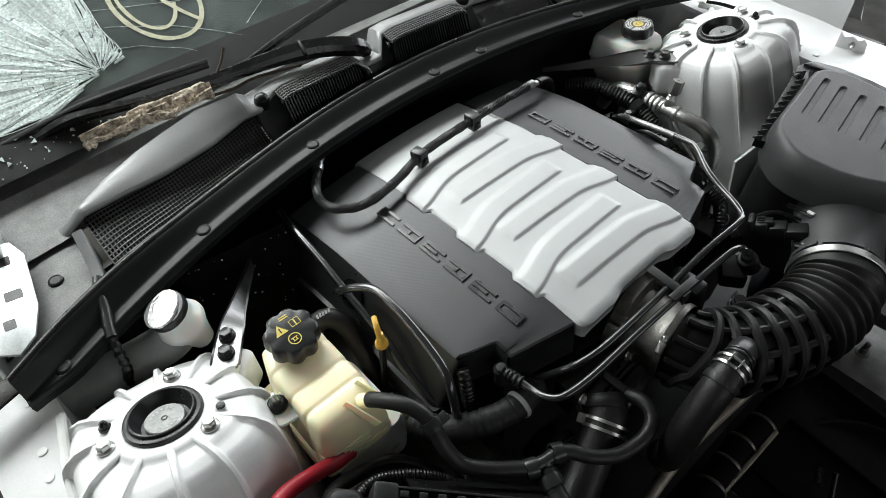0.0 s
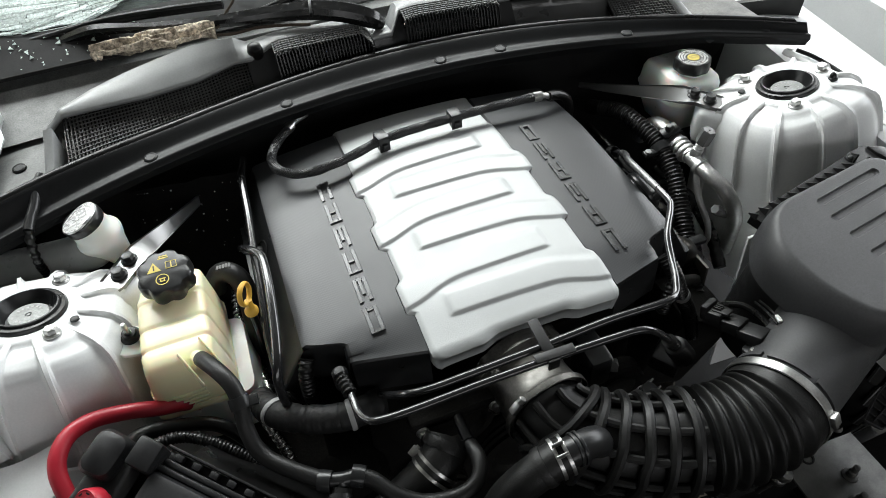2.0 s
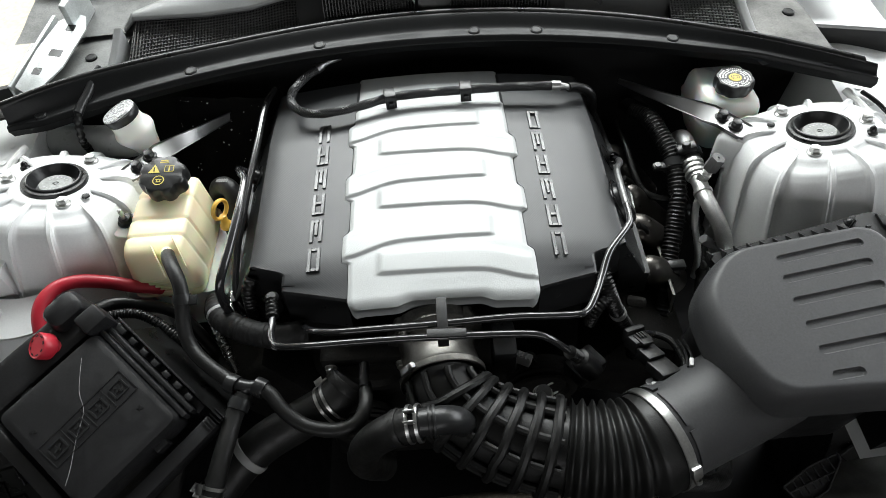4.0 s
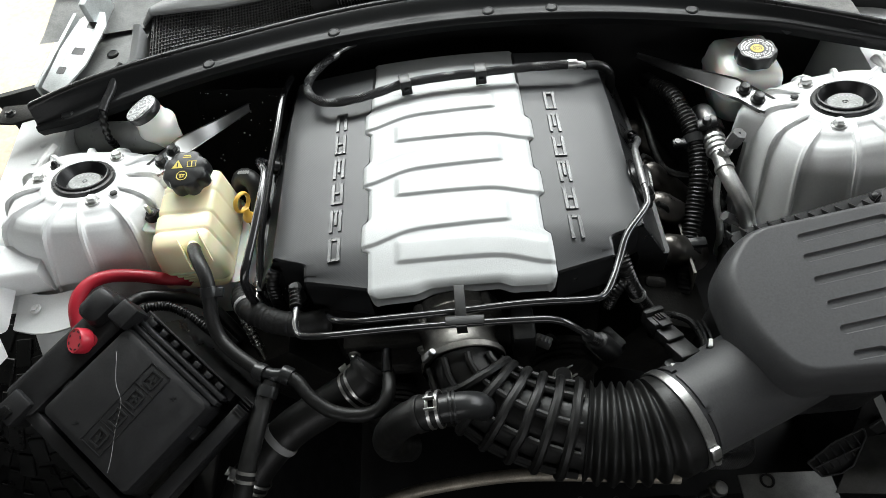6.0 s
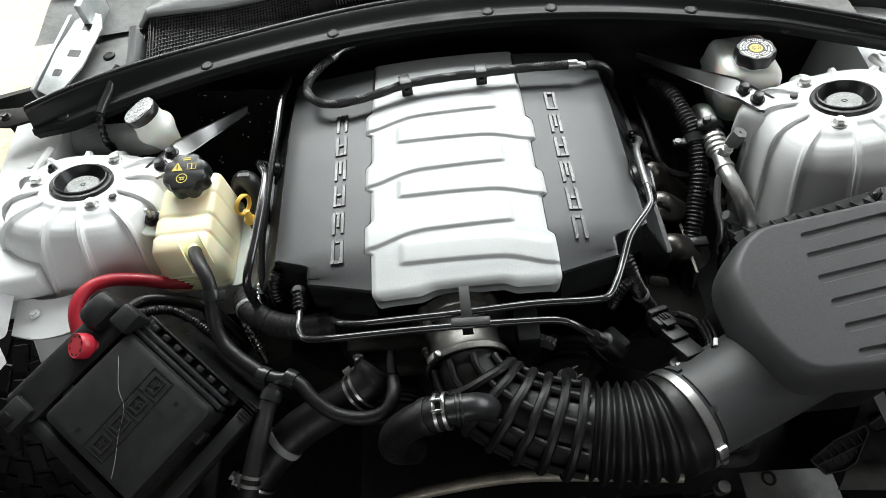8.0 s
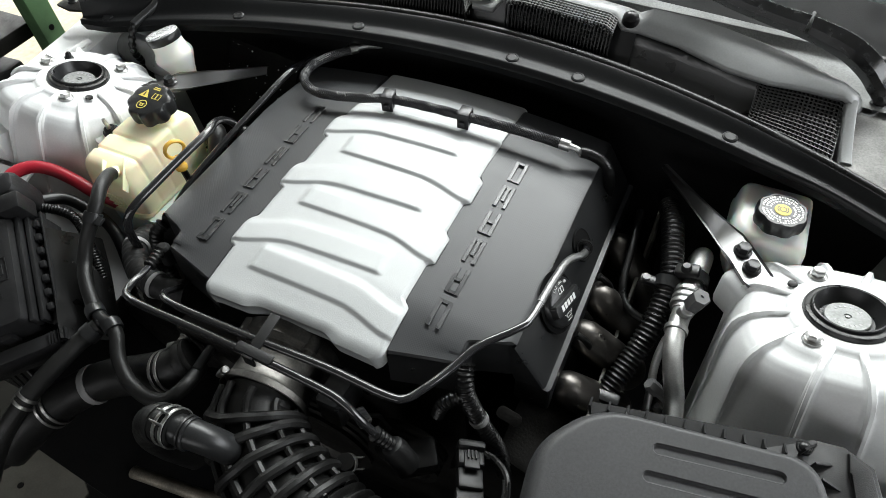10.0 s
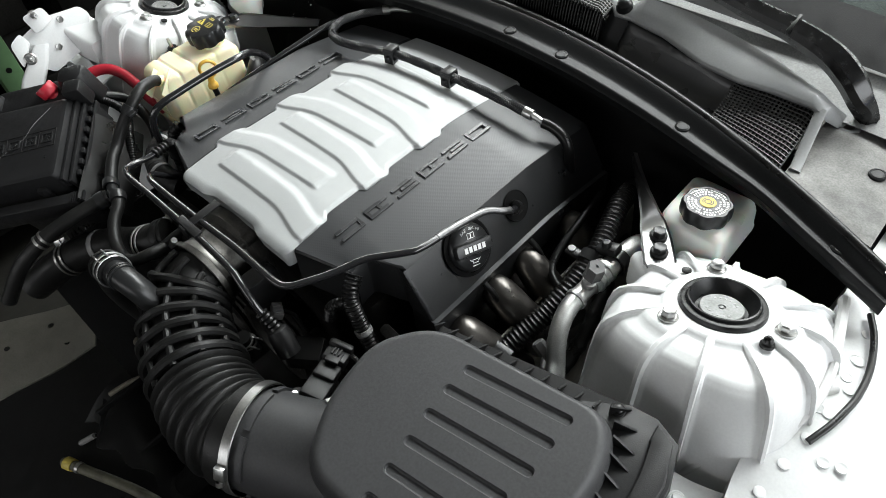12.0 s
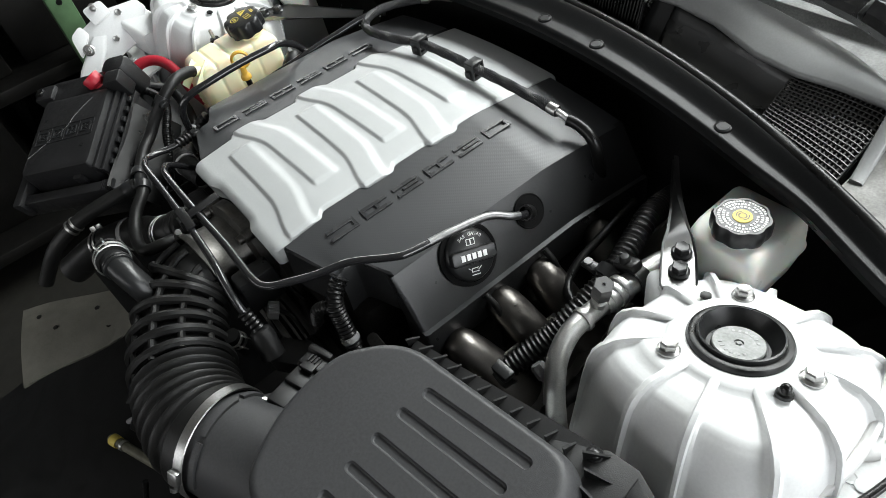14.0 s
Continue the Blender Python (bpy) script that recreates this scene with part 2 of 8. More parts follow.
def grid(bm, nu, nv, place, thick=None):
    """A sheet of nu x nv cells from place(u, v) with u, v in 0..1; thick: a vector by which a back sheet is set off."""
    vs = [[bm.verts.new(place(i / nu, j / nv)) for j in range(nv + 1)] for i in range(nu + 1)]
    for i in range(nu):
        for j in range(nv):
            bm.faces.new((vs[i][j], vs[i + 1][j], vs[i + 1][j + 1], vs[i][j + 1]))
    if thick is not None:
        t = Vector(thick)
        rim = [vs[i][0] for i in range(nu + 1)] + [vs[nu][j] for j in range(1, nv + 1)] + \
              [vs[i][nv] for i in range(nu - 1, -1, -1)] + [vs[0][j] for j in range(nv - 1, 0, -1)]
        low = [bm.verts.new(v.co + t) for v in rim]
        for i in range(len(rim)):
            j = (i + 1) % len(rim)
            bm.faces.new((rim[i], rim[j], low[j], low[i]))
        bm.faces.new(low)
    return bm


def step01(x, a, b):
    x = min(1.0, max(0.0, (x - a) / (b - a)))
    return x * x * (3 - 2 * x)


def hex_bolt(bm, m, across=0.013, flange=0.010, head=0.008):
    """A flange bolt's head: washer flange, hexagon and a dished top."""
    lathe(bm, m, [(0, 0), (flange, 0), (flange, 0.0015), (flange * 0.8, 0.003), (0, 0.003)], 20)
    r = across / 2 / math.cos(math.pi / 6)
    lathe(bm, m, [(r, 0.002), (r, head), (r * 0.86, head + 0.001), (r * 0.6, head + 0.0006), (0, head + 0.0002)], 6)
    return bm


def bm_new():
    return bmesh.new()

# ---- the garage ----
# The walls and ceiling are unseen, added to block and bounce the light.
def slab(name, x0, x1, y0, y1, z0, z1, mat, label, category):
    bm = bm_new()
    box(bm, Matrix.Translation(((x0 + x1) / 2, (y0 + y1) / 2, z0)), x1 - x0, y1 - y0, z1 - z0)
    return solo(name, bm, mat, label, category, kind="structure", smooth=False)


# near-black floor for the dim room, pale slab for the floor in daylight
slab("floor", -30, 30, -30, 30, -0.2, 0.0, CONCRETE, "concrete floor of the garage, coloured dark for the dim room", "floor")
slab("pavement", -20, -1.05, 0.55, 9.0, -0.1, 0.006, LIT_CONCRETE, "pale concrete slab laid on the floor as its daylit patch", "pavement")
# west wall with the open door between y 0.3 and 4.3
slab("wall_west", -4.2, -4.0, -4.2, 0.3, 0, 3.4, DARK_WALL, "dark sheet wall beside the open garage door", "wall")
slab("wall_west_end", -4.2, -4.0, 4.3, 6.2, 0, 3.4, PLASTER, "painted wall beyond the garage door", "wall")
slab("wall_west_lintel", -4.2, -4.0, 0.3, 4.3, 2.9, 3.4, PLASTER, "painted wall above the garage door", "wall")
# east wall with a band of windows
slab("wall_east", 4.0, 4.2, -4.2, 6.2, 0, 1.1, PLASTER, "painted wall below the window band", "wall")
slab("wall_east_top", 4.0, 4.2, -4.2, 6.2, 2.9, 3.4, PLASTER, "painted wall above the window band", "wall")
slab("wall_east_front", 4.0, 4.2, -4.2, -0.9, 1.1, 2.9, DARK_WALL, "dark wall beside the window band", "wall")
slab("wall_east_rear", 4.0, 4.2, 3.3, 6.2, 1.1, 2.9, PLASTER, "painted wall beside the window band", "wall")
# pale so that the glass and cowl reflect more light
slab("wall_north", -4.2, 4.2, 6.0, 6.2, 0, 3.4, PLASTER, "unseen pale wall behind the car, added to bounce light", "wall")
# unseen south wall, added round an opening for the front fill lamp
slab("wall_south_left", 2.6, 4.2, -4.4, -4.2, 0, 3.4, DARK_WALL, "unseen dark wall beside the added front opening", "wall")
slab("wall_south_right", -4.2, -2.6, -4.4, -4.2, 0, 3.4, DARK_WALL, "unseen dark wall beside the added front opening", "wall")
slab("wall_south_gate", -2.6, 2.6, -4.4, -4.2, 0, 1.4, DARK_WALL, "unseen dark wall below the added front opening", "wall")
slab("wall_south_lintel", -2.6, 2.6, -4.4, -4.2, 2.7, 3.4, DARK_WALL, "unseen dark wall above the added front opening", "wall")
# ceiling round a skylight behind the windscreen
# unseen reflector above the bay, its grey set for the lid's sheen
slab("ceiling", -4.2, 4.2, -4.2, 1.8, 3.4, 3.5, GREY_CEILING, "unseen grey ceiling added to bounce light onto the bay", "ceiling")
slab("ceiling_rear", -4.2, 4.2, 3.8, 6.2, 3.4, 3.5, PLASTER, "pale garage ceiling behind the skylight", "ceiling")
slab("ceiling_left", 2.2, 4.2, 1.8, 3.8, 3.4, 3.5, PLASTER, "pale garage ceiling beside the skylight", "ceiling")
slab("ceiling_right", -4.2, -2.2, 1.8, 3.8, 3.4, 3.5, PLASTER, "pale garage ceiling beside the skylight", "ceiling")


# ---- the body shell of the car ----
def strut_tower(s):
    """The cast strut tower of one side; s is 1 for the car's left side and -1 for its right."""
    m = basis((0.54 * s, 0.0, 0.895), (-0.138 * s, 0.207, 0.969))
    tower = thing("strut_tower", (0.54 * s, 0, 0.5), "white painted cast strut tower with radial stiffening ribs", "strut tower", "strut towers")

    def foot(a):
        """How far the wall stands out at an angle: a rounded square, longer outboard."""
        c, d = math.cos(a), math.sin(a)
        k = (abs(c / 1.0) ** 3.2 + abs(d / 1.0) ** 3.2) ** (-1 / 3.2)
        return k

    profile = [(0.040, -0.002), (0.047, 0.0), (0.060, 0.0), (0.078, -0.003), (0.090, -0.008), (0.099, -0.017), (0.105, -0.030),
               (0.109, -0.050), (0.114, -0.09), (0.121, -0.14), (0.130, -0.20), (0.140, -0.28)]
    def pocket(a):
        """1 between two ribs, 0 on a rib."""
        b = a if s > 0 else math.pi - a
        off = min(abs((math.degrees(b) - 60 * k - t + 180) % 360 - 180) for k in range(6) for t in (-16, 16))
        return step01(off, 1.5, 3.4)

    dense = [profile[0], profile[1], (0.0550, 0.0), (0.0575, 0.0)] + [(r, float(np.interp(r, [p[0] for p in profile], [p[1] for p in profile]))) for r in [0.060 + 0.003 * i for i in range(17)]] + [(0.1115, -0.07)] + profile[8:]
    bm = bm_new()
    rings_t = []
    for r, h in dense:
        ring = []
        for i in range(360):
            a = 2 * math.pi * i / 360
            q = r * (1 + (foot(a) - 1) * step01(r, 0.045, 0.09))
            b = math.degrees(a if s > 0 else math.pi - a)
            start = 0.073 if abs((b + 60) % 120 - 60) < 16 else 0.0555
            dip = pocket(a) * step01(r, start, start + 0.004) * (1 - step01(r, 0.100, 0.136))
            ring.append(bm.verts.new(m @ Vector(((q - 0.0022 * dip * step01(r, 0.085, 0.104)) * math.cos(a), (q - 0.0022 * dip * step01(r, 0.085, 0.104)) * math.sin(a), h - 0.0052 * dip))))
        rings_t.append(ring)
    for a0, b0 in zip(rings_t, rings_t[1:]):
        for i in range(360):
            j = (i + 1) % 360
            bm.faces.new((a0[i], a0[j], b0[j], b0[i]))
    part("shell", bm, BODY_WHITE, tower, sharp=50)
    # ribs in pairs at every sixth of the turn
    surface = np.array(profile)
    for k in range(6):
        for side in (-1, 1):
            a = math.radians(60 * k + side * 16) if s > 0 else math.pi - math.radians(60 * k + side * 16)
            reach = foot(a)
            long = k in (3, 4, 5)
            end = 0.136 if long else 0.114
            rows = []
            for i, r in enumerate(np.linspace(0.050, end, 24)):
                r = float(r)
                h = float(np.interp(r, surface[:, 0], surface[:, 1]))
                q = r * (1 + (reach - 1) * step01(r, 0.045, 0.09))
                up = float(np.interp(r, (0.05, 0.06, 0.08, 0.095, 0.103, 0.112), (0.0002, 0.0004, 0.0014, 0.0032, 0.0040, 0.0)))
                out = float(np.interp(r, (0.094, 0.103, 0.110, end), (0.0, 0.0042, 0.0040, 0.0002)))
                wide = float(np.interp(r, (0.05, 0.06, 0.10, end), (0.0030, 0.0030, 0.0026, 0.0010)))
                cut = []
                for w, e in ((-wide - 0.0012, 0), (-wide * 0.8, 1), (wide * 0.8, 1), (wide + 0.0012, 0)):
                    x = q + out * e - 0.002 * (1 - e)
                    p = Vector((x * math.cos(a) - w * math.sin(a), x * math.sin(a) + w * math.cos(a), h + up * e - 0.002 * (1 - e)))
                    cut.append(p)
                rows.append(cut)
            bm = bm_new()
            vs = [[bm.verts.new(m @ p) for p in cut] for cut in rows]
            for a0, b0 in zip(vs, vs[1:]):
                for i in range(3):
                    bm.faces.new((a0[i], a0[i + 1], b0[i + 1], b0[i]))
            bm.faces.new(vs[0])
            bm.faces.new(vs[-1][::-1])
            part("rib", bm, BODY_WHITE, tower, sharp=60)
    # rubber mount, cup and stamped disc
    bm = bm_new()
    lathe(bm, m, [(0.033, 0.002), (0.035, 0.004), (0.0385, 0.0050), (0.0415, 0.0040), (0.0430, 0.001), (0.0430, -0.004), (0.03, -0.006)], 48)
    part("rubber_ring", bm, RUBBER, tower, "black rubber mount ring")
    bm = bm_new()
    lathe(bm, m, [(0.0355, 0.004), (0.0350, 0.0075), (0.0335, 0.0080), (0.0315, 0.0035), (0.0280, -0.0050), (0.0260, -0.0085), (0, -0.009)], 48)
    part("cup", bm, SMOOTH_BLACK, tower, "glossy black dished cup")
    bm = bm_new()
    lathe(bm, m, [(0.0222, -0.0088), (0.0222, -0.0045), (0.0212, -0.0035), (0.004, -0.0035), (0.0035, -0.005), (0.0025, -0.005), (0.002, -0.0035), (0, -0.0035)], 36)
    disc = part("stamped_disc", bm, DISC_METAL, tower, "dull zinc disc with stamped marks")
    for a in (40, 60, 80, 100, 120, 140, 220, 240, 260, 280, 300, 320):
        bm = bm_new()
        b = math.radians(a)
        box(bm, m @ Matrix.Translation((0.0150 * math.cos(b), 0.0150 * math.sin(b), -0.0037)) @ Matrix.Rotation(b, 4, "Z"), 0.003, 0.0022, 0.0005)
        part("mark", bm, PRINT_GREY, disc)
    for a in (0, 120, 240):
        b = math.radians(a) if s > 0 else math.pi - math.radians(a)
        bm = bm_new()
        hex_bolt(bm, m @ Matrix.Translation((0.062 * math.cos(b), 0.062 * math.sin(b), 0.0)) @ Matrix.Rotation(b * 1.7, 4, "Z"))
        part("flange_bolt", bm, STEEL, tower, "zinc flange bolt")
    for a, r, stem in ((150, 0.0625, 0), (-27, 0.0625, 1)) if s > 0 else ((-148, 0.0615, 0), (32, 0.0625, 1)):
        b = math.radians(a) if s > 0 else math.pi - math.radians(a)
        bm = bm_new()
        lathe(bm, m @ Matrix.Translation((r * math.cos(b), r * math.sin(b), -0.003)), [(0.0068, 0), (0.0066, 0.0034), (0.005, 0.0045), (0.0042, 0.009), (0.002, 0.0115), (0, 0.012)] if stem else [(0.0052, 0.001), (0.0050, 0.0034), (0.003, 0.0030), (0, 0.0030)], 18)
        part("rubber_plug", bm, RUBBER, tower, "black rubber plug")
    return tower


towers = {s: strut_tower(s) for s in (1, -1)}


def inner_fender(s):
    """The sheet that runs beside and below a tower, with its flange, spot welds and sealer."""
    body = thing("inner_fender", (0.66 * s, 0.1, 0.5), "white painted inner fender sheet with spot welds, outer fender removed", "car body", "inner fenders")

    front, drop = (-0.46, 0.015) if s > 0 else (-0.165, 0.05)
    outer = 0.155 if s > 0 else 0.088

    def base(y):
        return 0.855 + 0.02 * step01(y, -0.1, 0.3) - drop * step01(-y, 0.05, 0.2)

    def edge(y):
        return 0.625 + 0.02 * step01(y, 0.1, 0.7) + (0.012 * step01(-y, 0.1, 0.2) if s > 0 else 0)

    def deck(u, v):
        y = front + v * (0.75 - front)
        w = u * outer
        return Vector(((edge(y) + w) * s, y, base(y) - 0.012 * step01(w, 0.04, 0.155)))

    bm = bm_new()
    grid(bm, 10, 48, deck, (0, 0, -0.004))
    part("top_sheet", bm, BODY_WHITE, body)

    def wall(u, v):
        y = front + v * (0.75 - front)
        return Vector(((edge(y) + 0.002 - 0.02 * u) * s, y, base(y) - 0.003 - (0.32 if s > 0 else 0.06 + 0.26 * step01(y, -0.10, 0.10)) * u))

    bm = bm_new()
    grid(bm, 6, 48, wall, (0.004 * s, 0, 0))
    part("side_sheet", bm, BODY_WHITE, body)

    def lip(u, v):
        y = front + v * (0.75 - front)
        return Vector(((edge(y) + outer + 0.006 * u) * s, y, base(y) - 0.012 - (0.08 if s > 0 else 0.03 + 0.05 * step01(y, -0.10, 0.05)) * u))

    bm = bm_new()
    grid(bm, 4, 48, lip, (-0.004 * s, 0, 0))
    part("outer_flange", bm, BODY_WHITE, body)
    if s > 0:
        for x, y, r in ((0.675, -0.115, 0.011), (0.700, -0.155, 0.011), (0.69, -0.24, 0.009)):
            bm = bm_new()
            lathe(bm, Matrix.Translation((x, y, base(y) - 0.005)), [(r * 1.3, -0.003), (r * 1.25, 0.0015), (r, 0.002), (r * 0.85, -0.002), (0, -0.002)], 24)
            ringp = part("rail_hole", bm, BODY_WHITE, body)
            bm = bm_new()
            lathe(bm, Matrix.Translation((x, y, base(y) - 0.0065)), [(r * 0.84, 0), (r * 0.84, 0.0006), (0, 0.0006)], 20)
            part("hole_floor", bm, RUBBER, ringp, "dark hole")
        for x, y, t in ((0.722, -0.160, 25), (0.738, -0.29, 10)):
            bm = bm_new()
            m = Matrix.Translation((x, y, base(y) - 0.012)) @ Matrix.Rotation(radians(t), 4, "Z")
            prism(bm, m @ Matrix.Rotation(radians(-90), 4, "Y") @ Matrix.Translation((0, 0, -0.002)), [(0, -0.026), (0.022, -0.024), (0.030, -0.016), (0.026, -0.008), (0.034, 0.004), (0.030, 0.016), (0.040, 0.024), (0, 0.026)], 0.004, 0.0008)
            box(bm, m @ Matrix.Translation((0.010, 0, 0)), 0.02, 0.044, 0.004, 0.001)
            tab = part("bent_tab", bm, BODY_WHITE, body)
            bm = bm_new()
            hex_bolt(bm, m @ Matrix.Translation((-0.002, 0.0, 0.018)) @ Matrix.Rotation(radians(-90), 4, "Y"), 0.007, 0.006, 0.014)
            part("tab_bolt", bm, STEEL, tab)
    # sealer bead round the tower's foot
    bm = bm_new()
    bead = [(0.628 * s, 0.10, 0.876), (0.642 * s, 0.05, 0.872), (0.652 * s, 0.0, 0.868), (0.650 * s, -0.045, 0.862), (0.632 * s, -0.085, 0.850), (0.60 * s, -0.125, 0.825), (0.585 * s, -0.14, 0.78), (0.58 * s, -0.145, 0.7)]
    pipe(bm, bead, 0.0055, 10, wave=lambda t, n: 1 + 0.25 * noise.noise(Vector((t * 90, s, 0))))
    part("sealer_bead", bm, SEALER, body, "lumpy painted seam sealer")
    for i in range(9):
        y = -0.13 + i * 0.035
        bm = bm_new()
        lathe(bm, Matrix.Translation(((0.672 - 0.02 * abs(i - 4) / 4) * s, y, base(y) + 0.0005)), [(0.0055, -0.002), (0.0055, 0.0006), (0.004, 0.001), (0, 0.0008)], 14)
        part("spot_weld", bm, BODY_WHITE, body)
    return body


fenders = {s: inner_fender(s) for s in (1, -1)}

# front of the wheel housing, below each tower
for s in (1, -1):
    housing = thing("wheel_housing", (0.55 * s, -0.17, 0.5), "white painted wheel housing panel under the strut tower", "car body", "wheel housings")
    bm = bm_new()
    grid(bm, 14, 10, lambda u, v: Vector((s * (0.40 + 0.22 * u), -0.150 - 0.03 * v - 0.012 * math.sin(3 * u), 0.812 - 0.30 * v - 0.05 * (1 - u))), (0, 0.004, 0))
    part("front_sheet", bm, BODY_WHITE, housing)
    bm = bm_new()
    grid(bm, 14, 4, lambda u, v: Vector((s * (0.53 + 0.10 * u), -0.14 - 0.055 * v - 0.012 * math.sin(3 * u), 0.828 - 0.012 * v)), (0, 0, -0.004))
    part("flange", bm, BODY_WHITE, housing)
    bm = bm_new()
    hex_bolt(bm, Matrix.Translation((0.600 * s, -0.172, 0.824)), 0.009, 0.008, 0.004)
    part("flange_bolt", bm, BODY_WHITE, housing)

# firewall and the dark trough below the cowl
bm = bm_new()
grid(bm, 24, 8, lambda u, v: Vector((-0.75 + 1.5 * u, 0.30 - 0.10 * (2 * u - 1) ** 2, 0.90 - 0.75 * v)), (0, 0.01, 0))
solo("firewall", bm, DULL_BLACK, "black insulated firewall behind the engine", "car body", kind="structure")
# undertray, stretched far forward as a dark sheet over the lit floor
bm = bm_new()
grid(bm, 8, 8, lambda u, v: Vector((-0.75 + 1.5 * u, -0.95 + 1.33 * v, 0.22 + 0.01 * math.sin(9 * u) - 0.06 * (1 - step01(v, 0.0, 0.35)))), (0, 0, -0.004))
solo("undertray", bm, DULL_BLACK, "dirty black plastic undertray, extended forward to darken the floor", "undertray", kind="structure")

# the outer fender that is still on the car's left side, across a dark gutter
fender = thing("outer_fender", (0.9, 0.2, 0.4), "white painted outer fender edge beside a dark gutter", "fender")
bm = bm_new()
grid(bm, 10, 40, lambda u, v: Vector((0.845 + 0.10 * u + 0.02 * v, -0.10 + 1.4 * v, 0.885 + 0.012 * math.sin(math.pi * min(1, u * 2)) - 0.10 * step01(u, 0.4, 1.0) + 0.03 * v)), (0, 0, -0.004))
part("skin", bm, BODY_WHITE, fender)
bm = bm_new()
grid(bm, 4, 30, lambda u, v: Vector((0.850 + 0.02 * v - 0.01 * u, -0.10 + 1.4 * v, 0.884 + 0.03 * v - 0.10 * u)), (0.003, 0, 0))
part("inner_lip", bm, BODY_WHITE, fender)
bm = bm_new()
grid(bm, 4, 30, lambda u, v: Vector((0.778 + 0.075 * u + 0.02 * v, -0.18 + 1.5 * v, 0.800 + 0.02 * v)), (0, 0, -0.004))
part("gutter", bm, DULL_BLACK, fender, "dark gutter liner")

# tyre below the open wheel housing
def tyre(s):
    wheel = thing("car_wheel", (0.74 * s, 0.02, 0.34), "black treaded tyre on its rim below the open wheel housing", "wheel", "front wheels")
    m = Matrix.Translation((0.74 * s, 0.02, 0.335)) @ Matrix.Rotation(radians(90), 4, "Y")
    bm = bm_new()
    lathe(bm, m, [(0.24, -0.115), (0.30, -0.128), (0.335, -0.122), (0.350, -0.10), (0.354, -0.05), (0.355, 0), (0.354, 0.05), (0.350, 0.10), (0.335, 0.122), (0.30, 0.128), (0.24, 0.115)], 72)
    tread = part("tyre", bm, RUBBER, wheel)
    for k in range(40):
        for j in range(-3, 4):
            a = 2 * math.pi * (k + 0.5 * (j % 2)) / 40
            if math.cos(a) > 0.2 or abs(math.sin(a)) < 0.0:
                continue
            b2 = bm_new()
            box(b2, m @ Matrix.Rotation(a, 4, "Z") @ Matrix.Translation((0.352, 0, j * 0.031)) @ Matrix.Rotation(radians(90), 4, "Y") @ Matrix.Rotation(radians(14 * j), 4, "Z"), 0.026, 0.046, 0.007, 0.0015, segments=1)
            part("tread_block", b2, RUBBER, tread)
    bm = bm_new()
    lathe(bm, m, [(0.245, -0.115), (0.235, -0.10), (0.22, -0.05), (0.22, 0.05), (0.235, 0.10), (0.245, 0.115)], 48)
    part("rim", bm, DARK_METAL, wheel)
    return wheel


for s in (1, -1):
    tyre(s)

# ---- engine cover ----
cover = thing("engine_cover", (0, 0, 0.7), "black moulded engine cover with a silver ribbed centre", "engine cover")
SIL_L, SIL_R = -0.124, 0.109
PADS_LEFT = (0.071, -0.036, -0.141)
PADS_RIGHT = (0.019, -0.083, -0.190)


def crown(x, y):
    """The height of the cover's smooth top."""
    z = 0.889 - 0.35 * (x + 0.008) ** 2
    z -= 0.020 * min(1.0, max(0.0, (y - 0.07) / 0.155)) ** 1.2 + 0.008 * step01(-y, 0.15, 0.25)
    return z


def silver_height(x, y):
    z = crown(x, y) + 0.001
    for y0 in PADS_LEFT:
        line = y0 - 0.006 - 0.02 * (0.065 - x) - 0.017 * step01(-x, 0.04, 0.125) ** 1.5
        w = y - line
        z += 0.0032 * step01(w, 0.0, 0.0036) * (1 - step01(w, 0.027, 0.042)) * (1 - step01(x, 0.060, 0.070))
    for y0 in PADS_RIGHT:
        line = y0 - 0.006 - 0.02 * (x + 0.08) - 0.013 * step01(x, 0.03, 0.109) ** 1.5
        w = y - line
        z += 0.0032 * step01(w, 0.0, 0.0036) * (1 - step01(w, 0.027, 0.042)) * (1 - step01(-x, 0.076, 0.086))
    z -= 0.004 * step01(y, 0.122, 0.132)
    return z


def silver_edges(y):
    """The outer edges of the silver centre, which step in and out along the sides."""
    left, right = SIL_L, SIL_R
    for y0 in PADS_LEFT:
        left += 0.008 * step01(y, y0 - 0.033, y0 - 0.028) * (1 - step01(y, y0 + 0.012, y0 + 0.022)) * -1
    for y0 in PADS_RIGHT:
        right += 0.008 * step01(y, (y0 - 0.024 if y0 > -0.15 else -0.4), (y0 - 0.019 if y0 > -0.15 else -0.39)) * (1 - step01(y, y0 + 0.020, y0 + 0.030))
    return left + 0.004, right - 0.002


bm = bm_new()
NU, NV = 96, 260
Y0, Y1 = -0.238, 0.225


def silver_place(u, v):
    y = Y0 + (Y1 - Y0) * v
    a, b = silver_edges(y)
    round_in = 0.012 * (1 - math.sqrt(max(0.0, 1 - min(1.0, max(0.0, (-0.224 - y) / 0.0145)) ** 2)))
    a, b = a + round_in, b - round_in
    x = a + (b - a) * u
    z = silver_height(x, y)
    y += 0.007 * step01(u, 0.22, 0.34) * (1 - step01(u, 0.70, 0.80)) * max(0.0, 1 - v / 0.07)
    edge = min(u, 1 - u)
    z -= 0.003 * (1 - step01(edge, 0.0, 0.02))
    if v < 0.03:
        z -= 0.005 * (1 - v / 0.03) ** 2
    return Vector((x, y, z))


grid(bm, NU, NV, silver_place, (0, 0.004, -0.022))
part("silver_centre", bm, SILVER, cover, "silver painted ribbed centre panel", sharp=50)


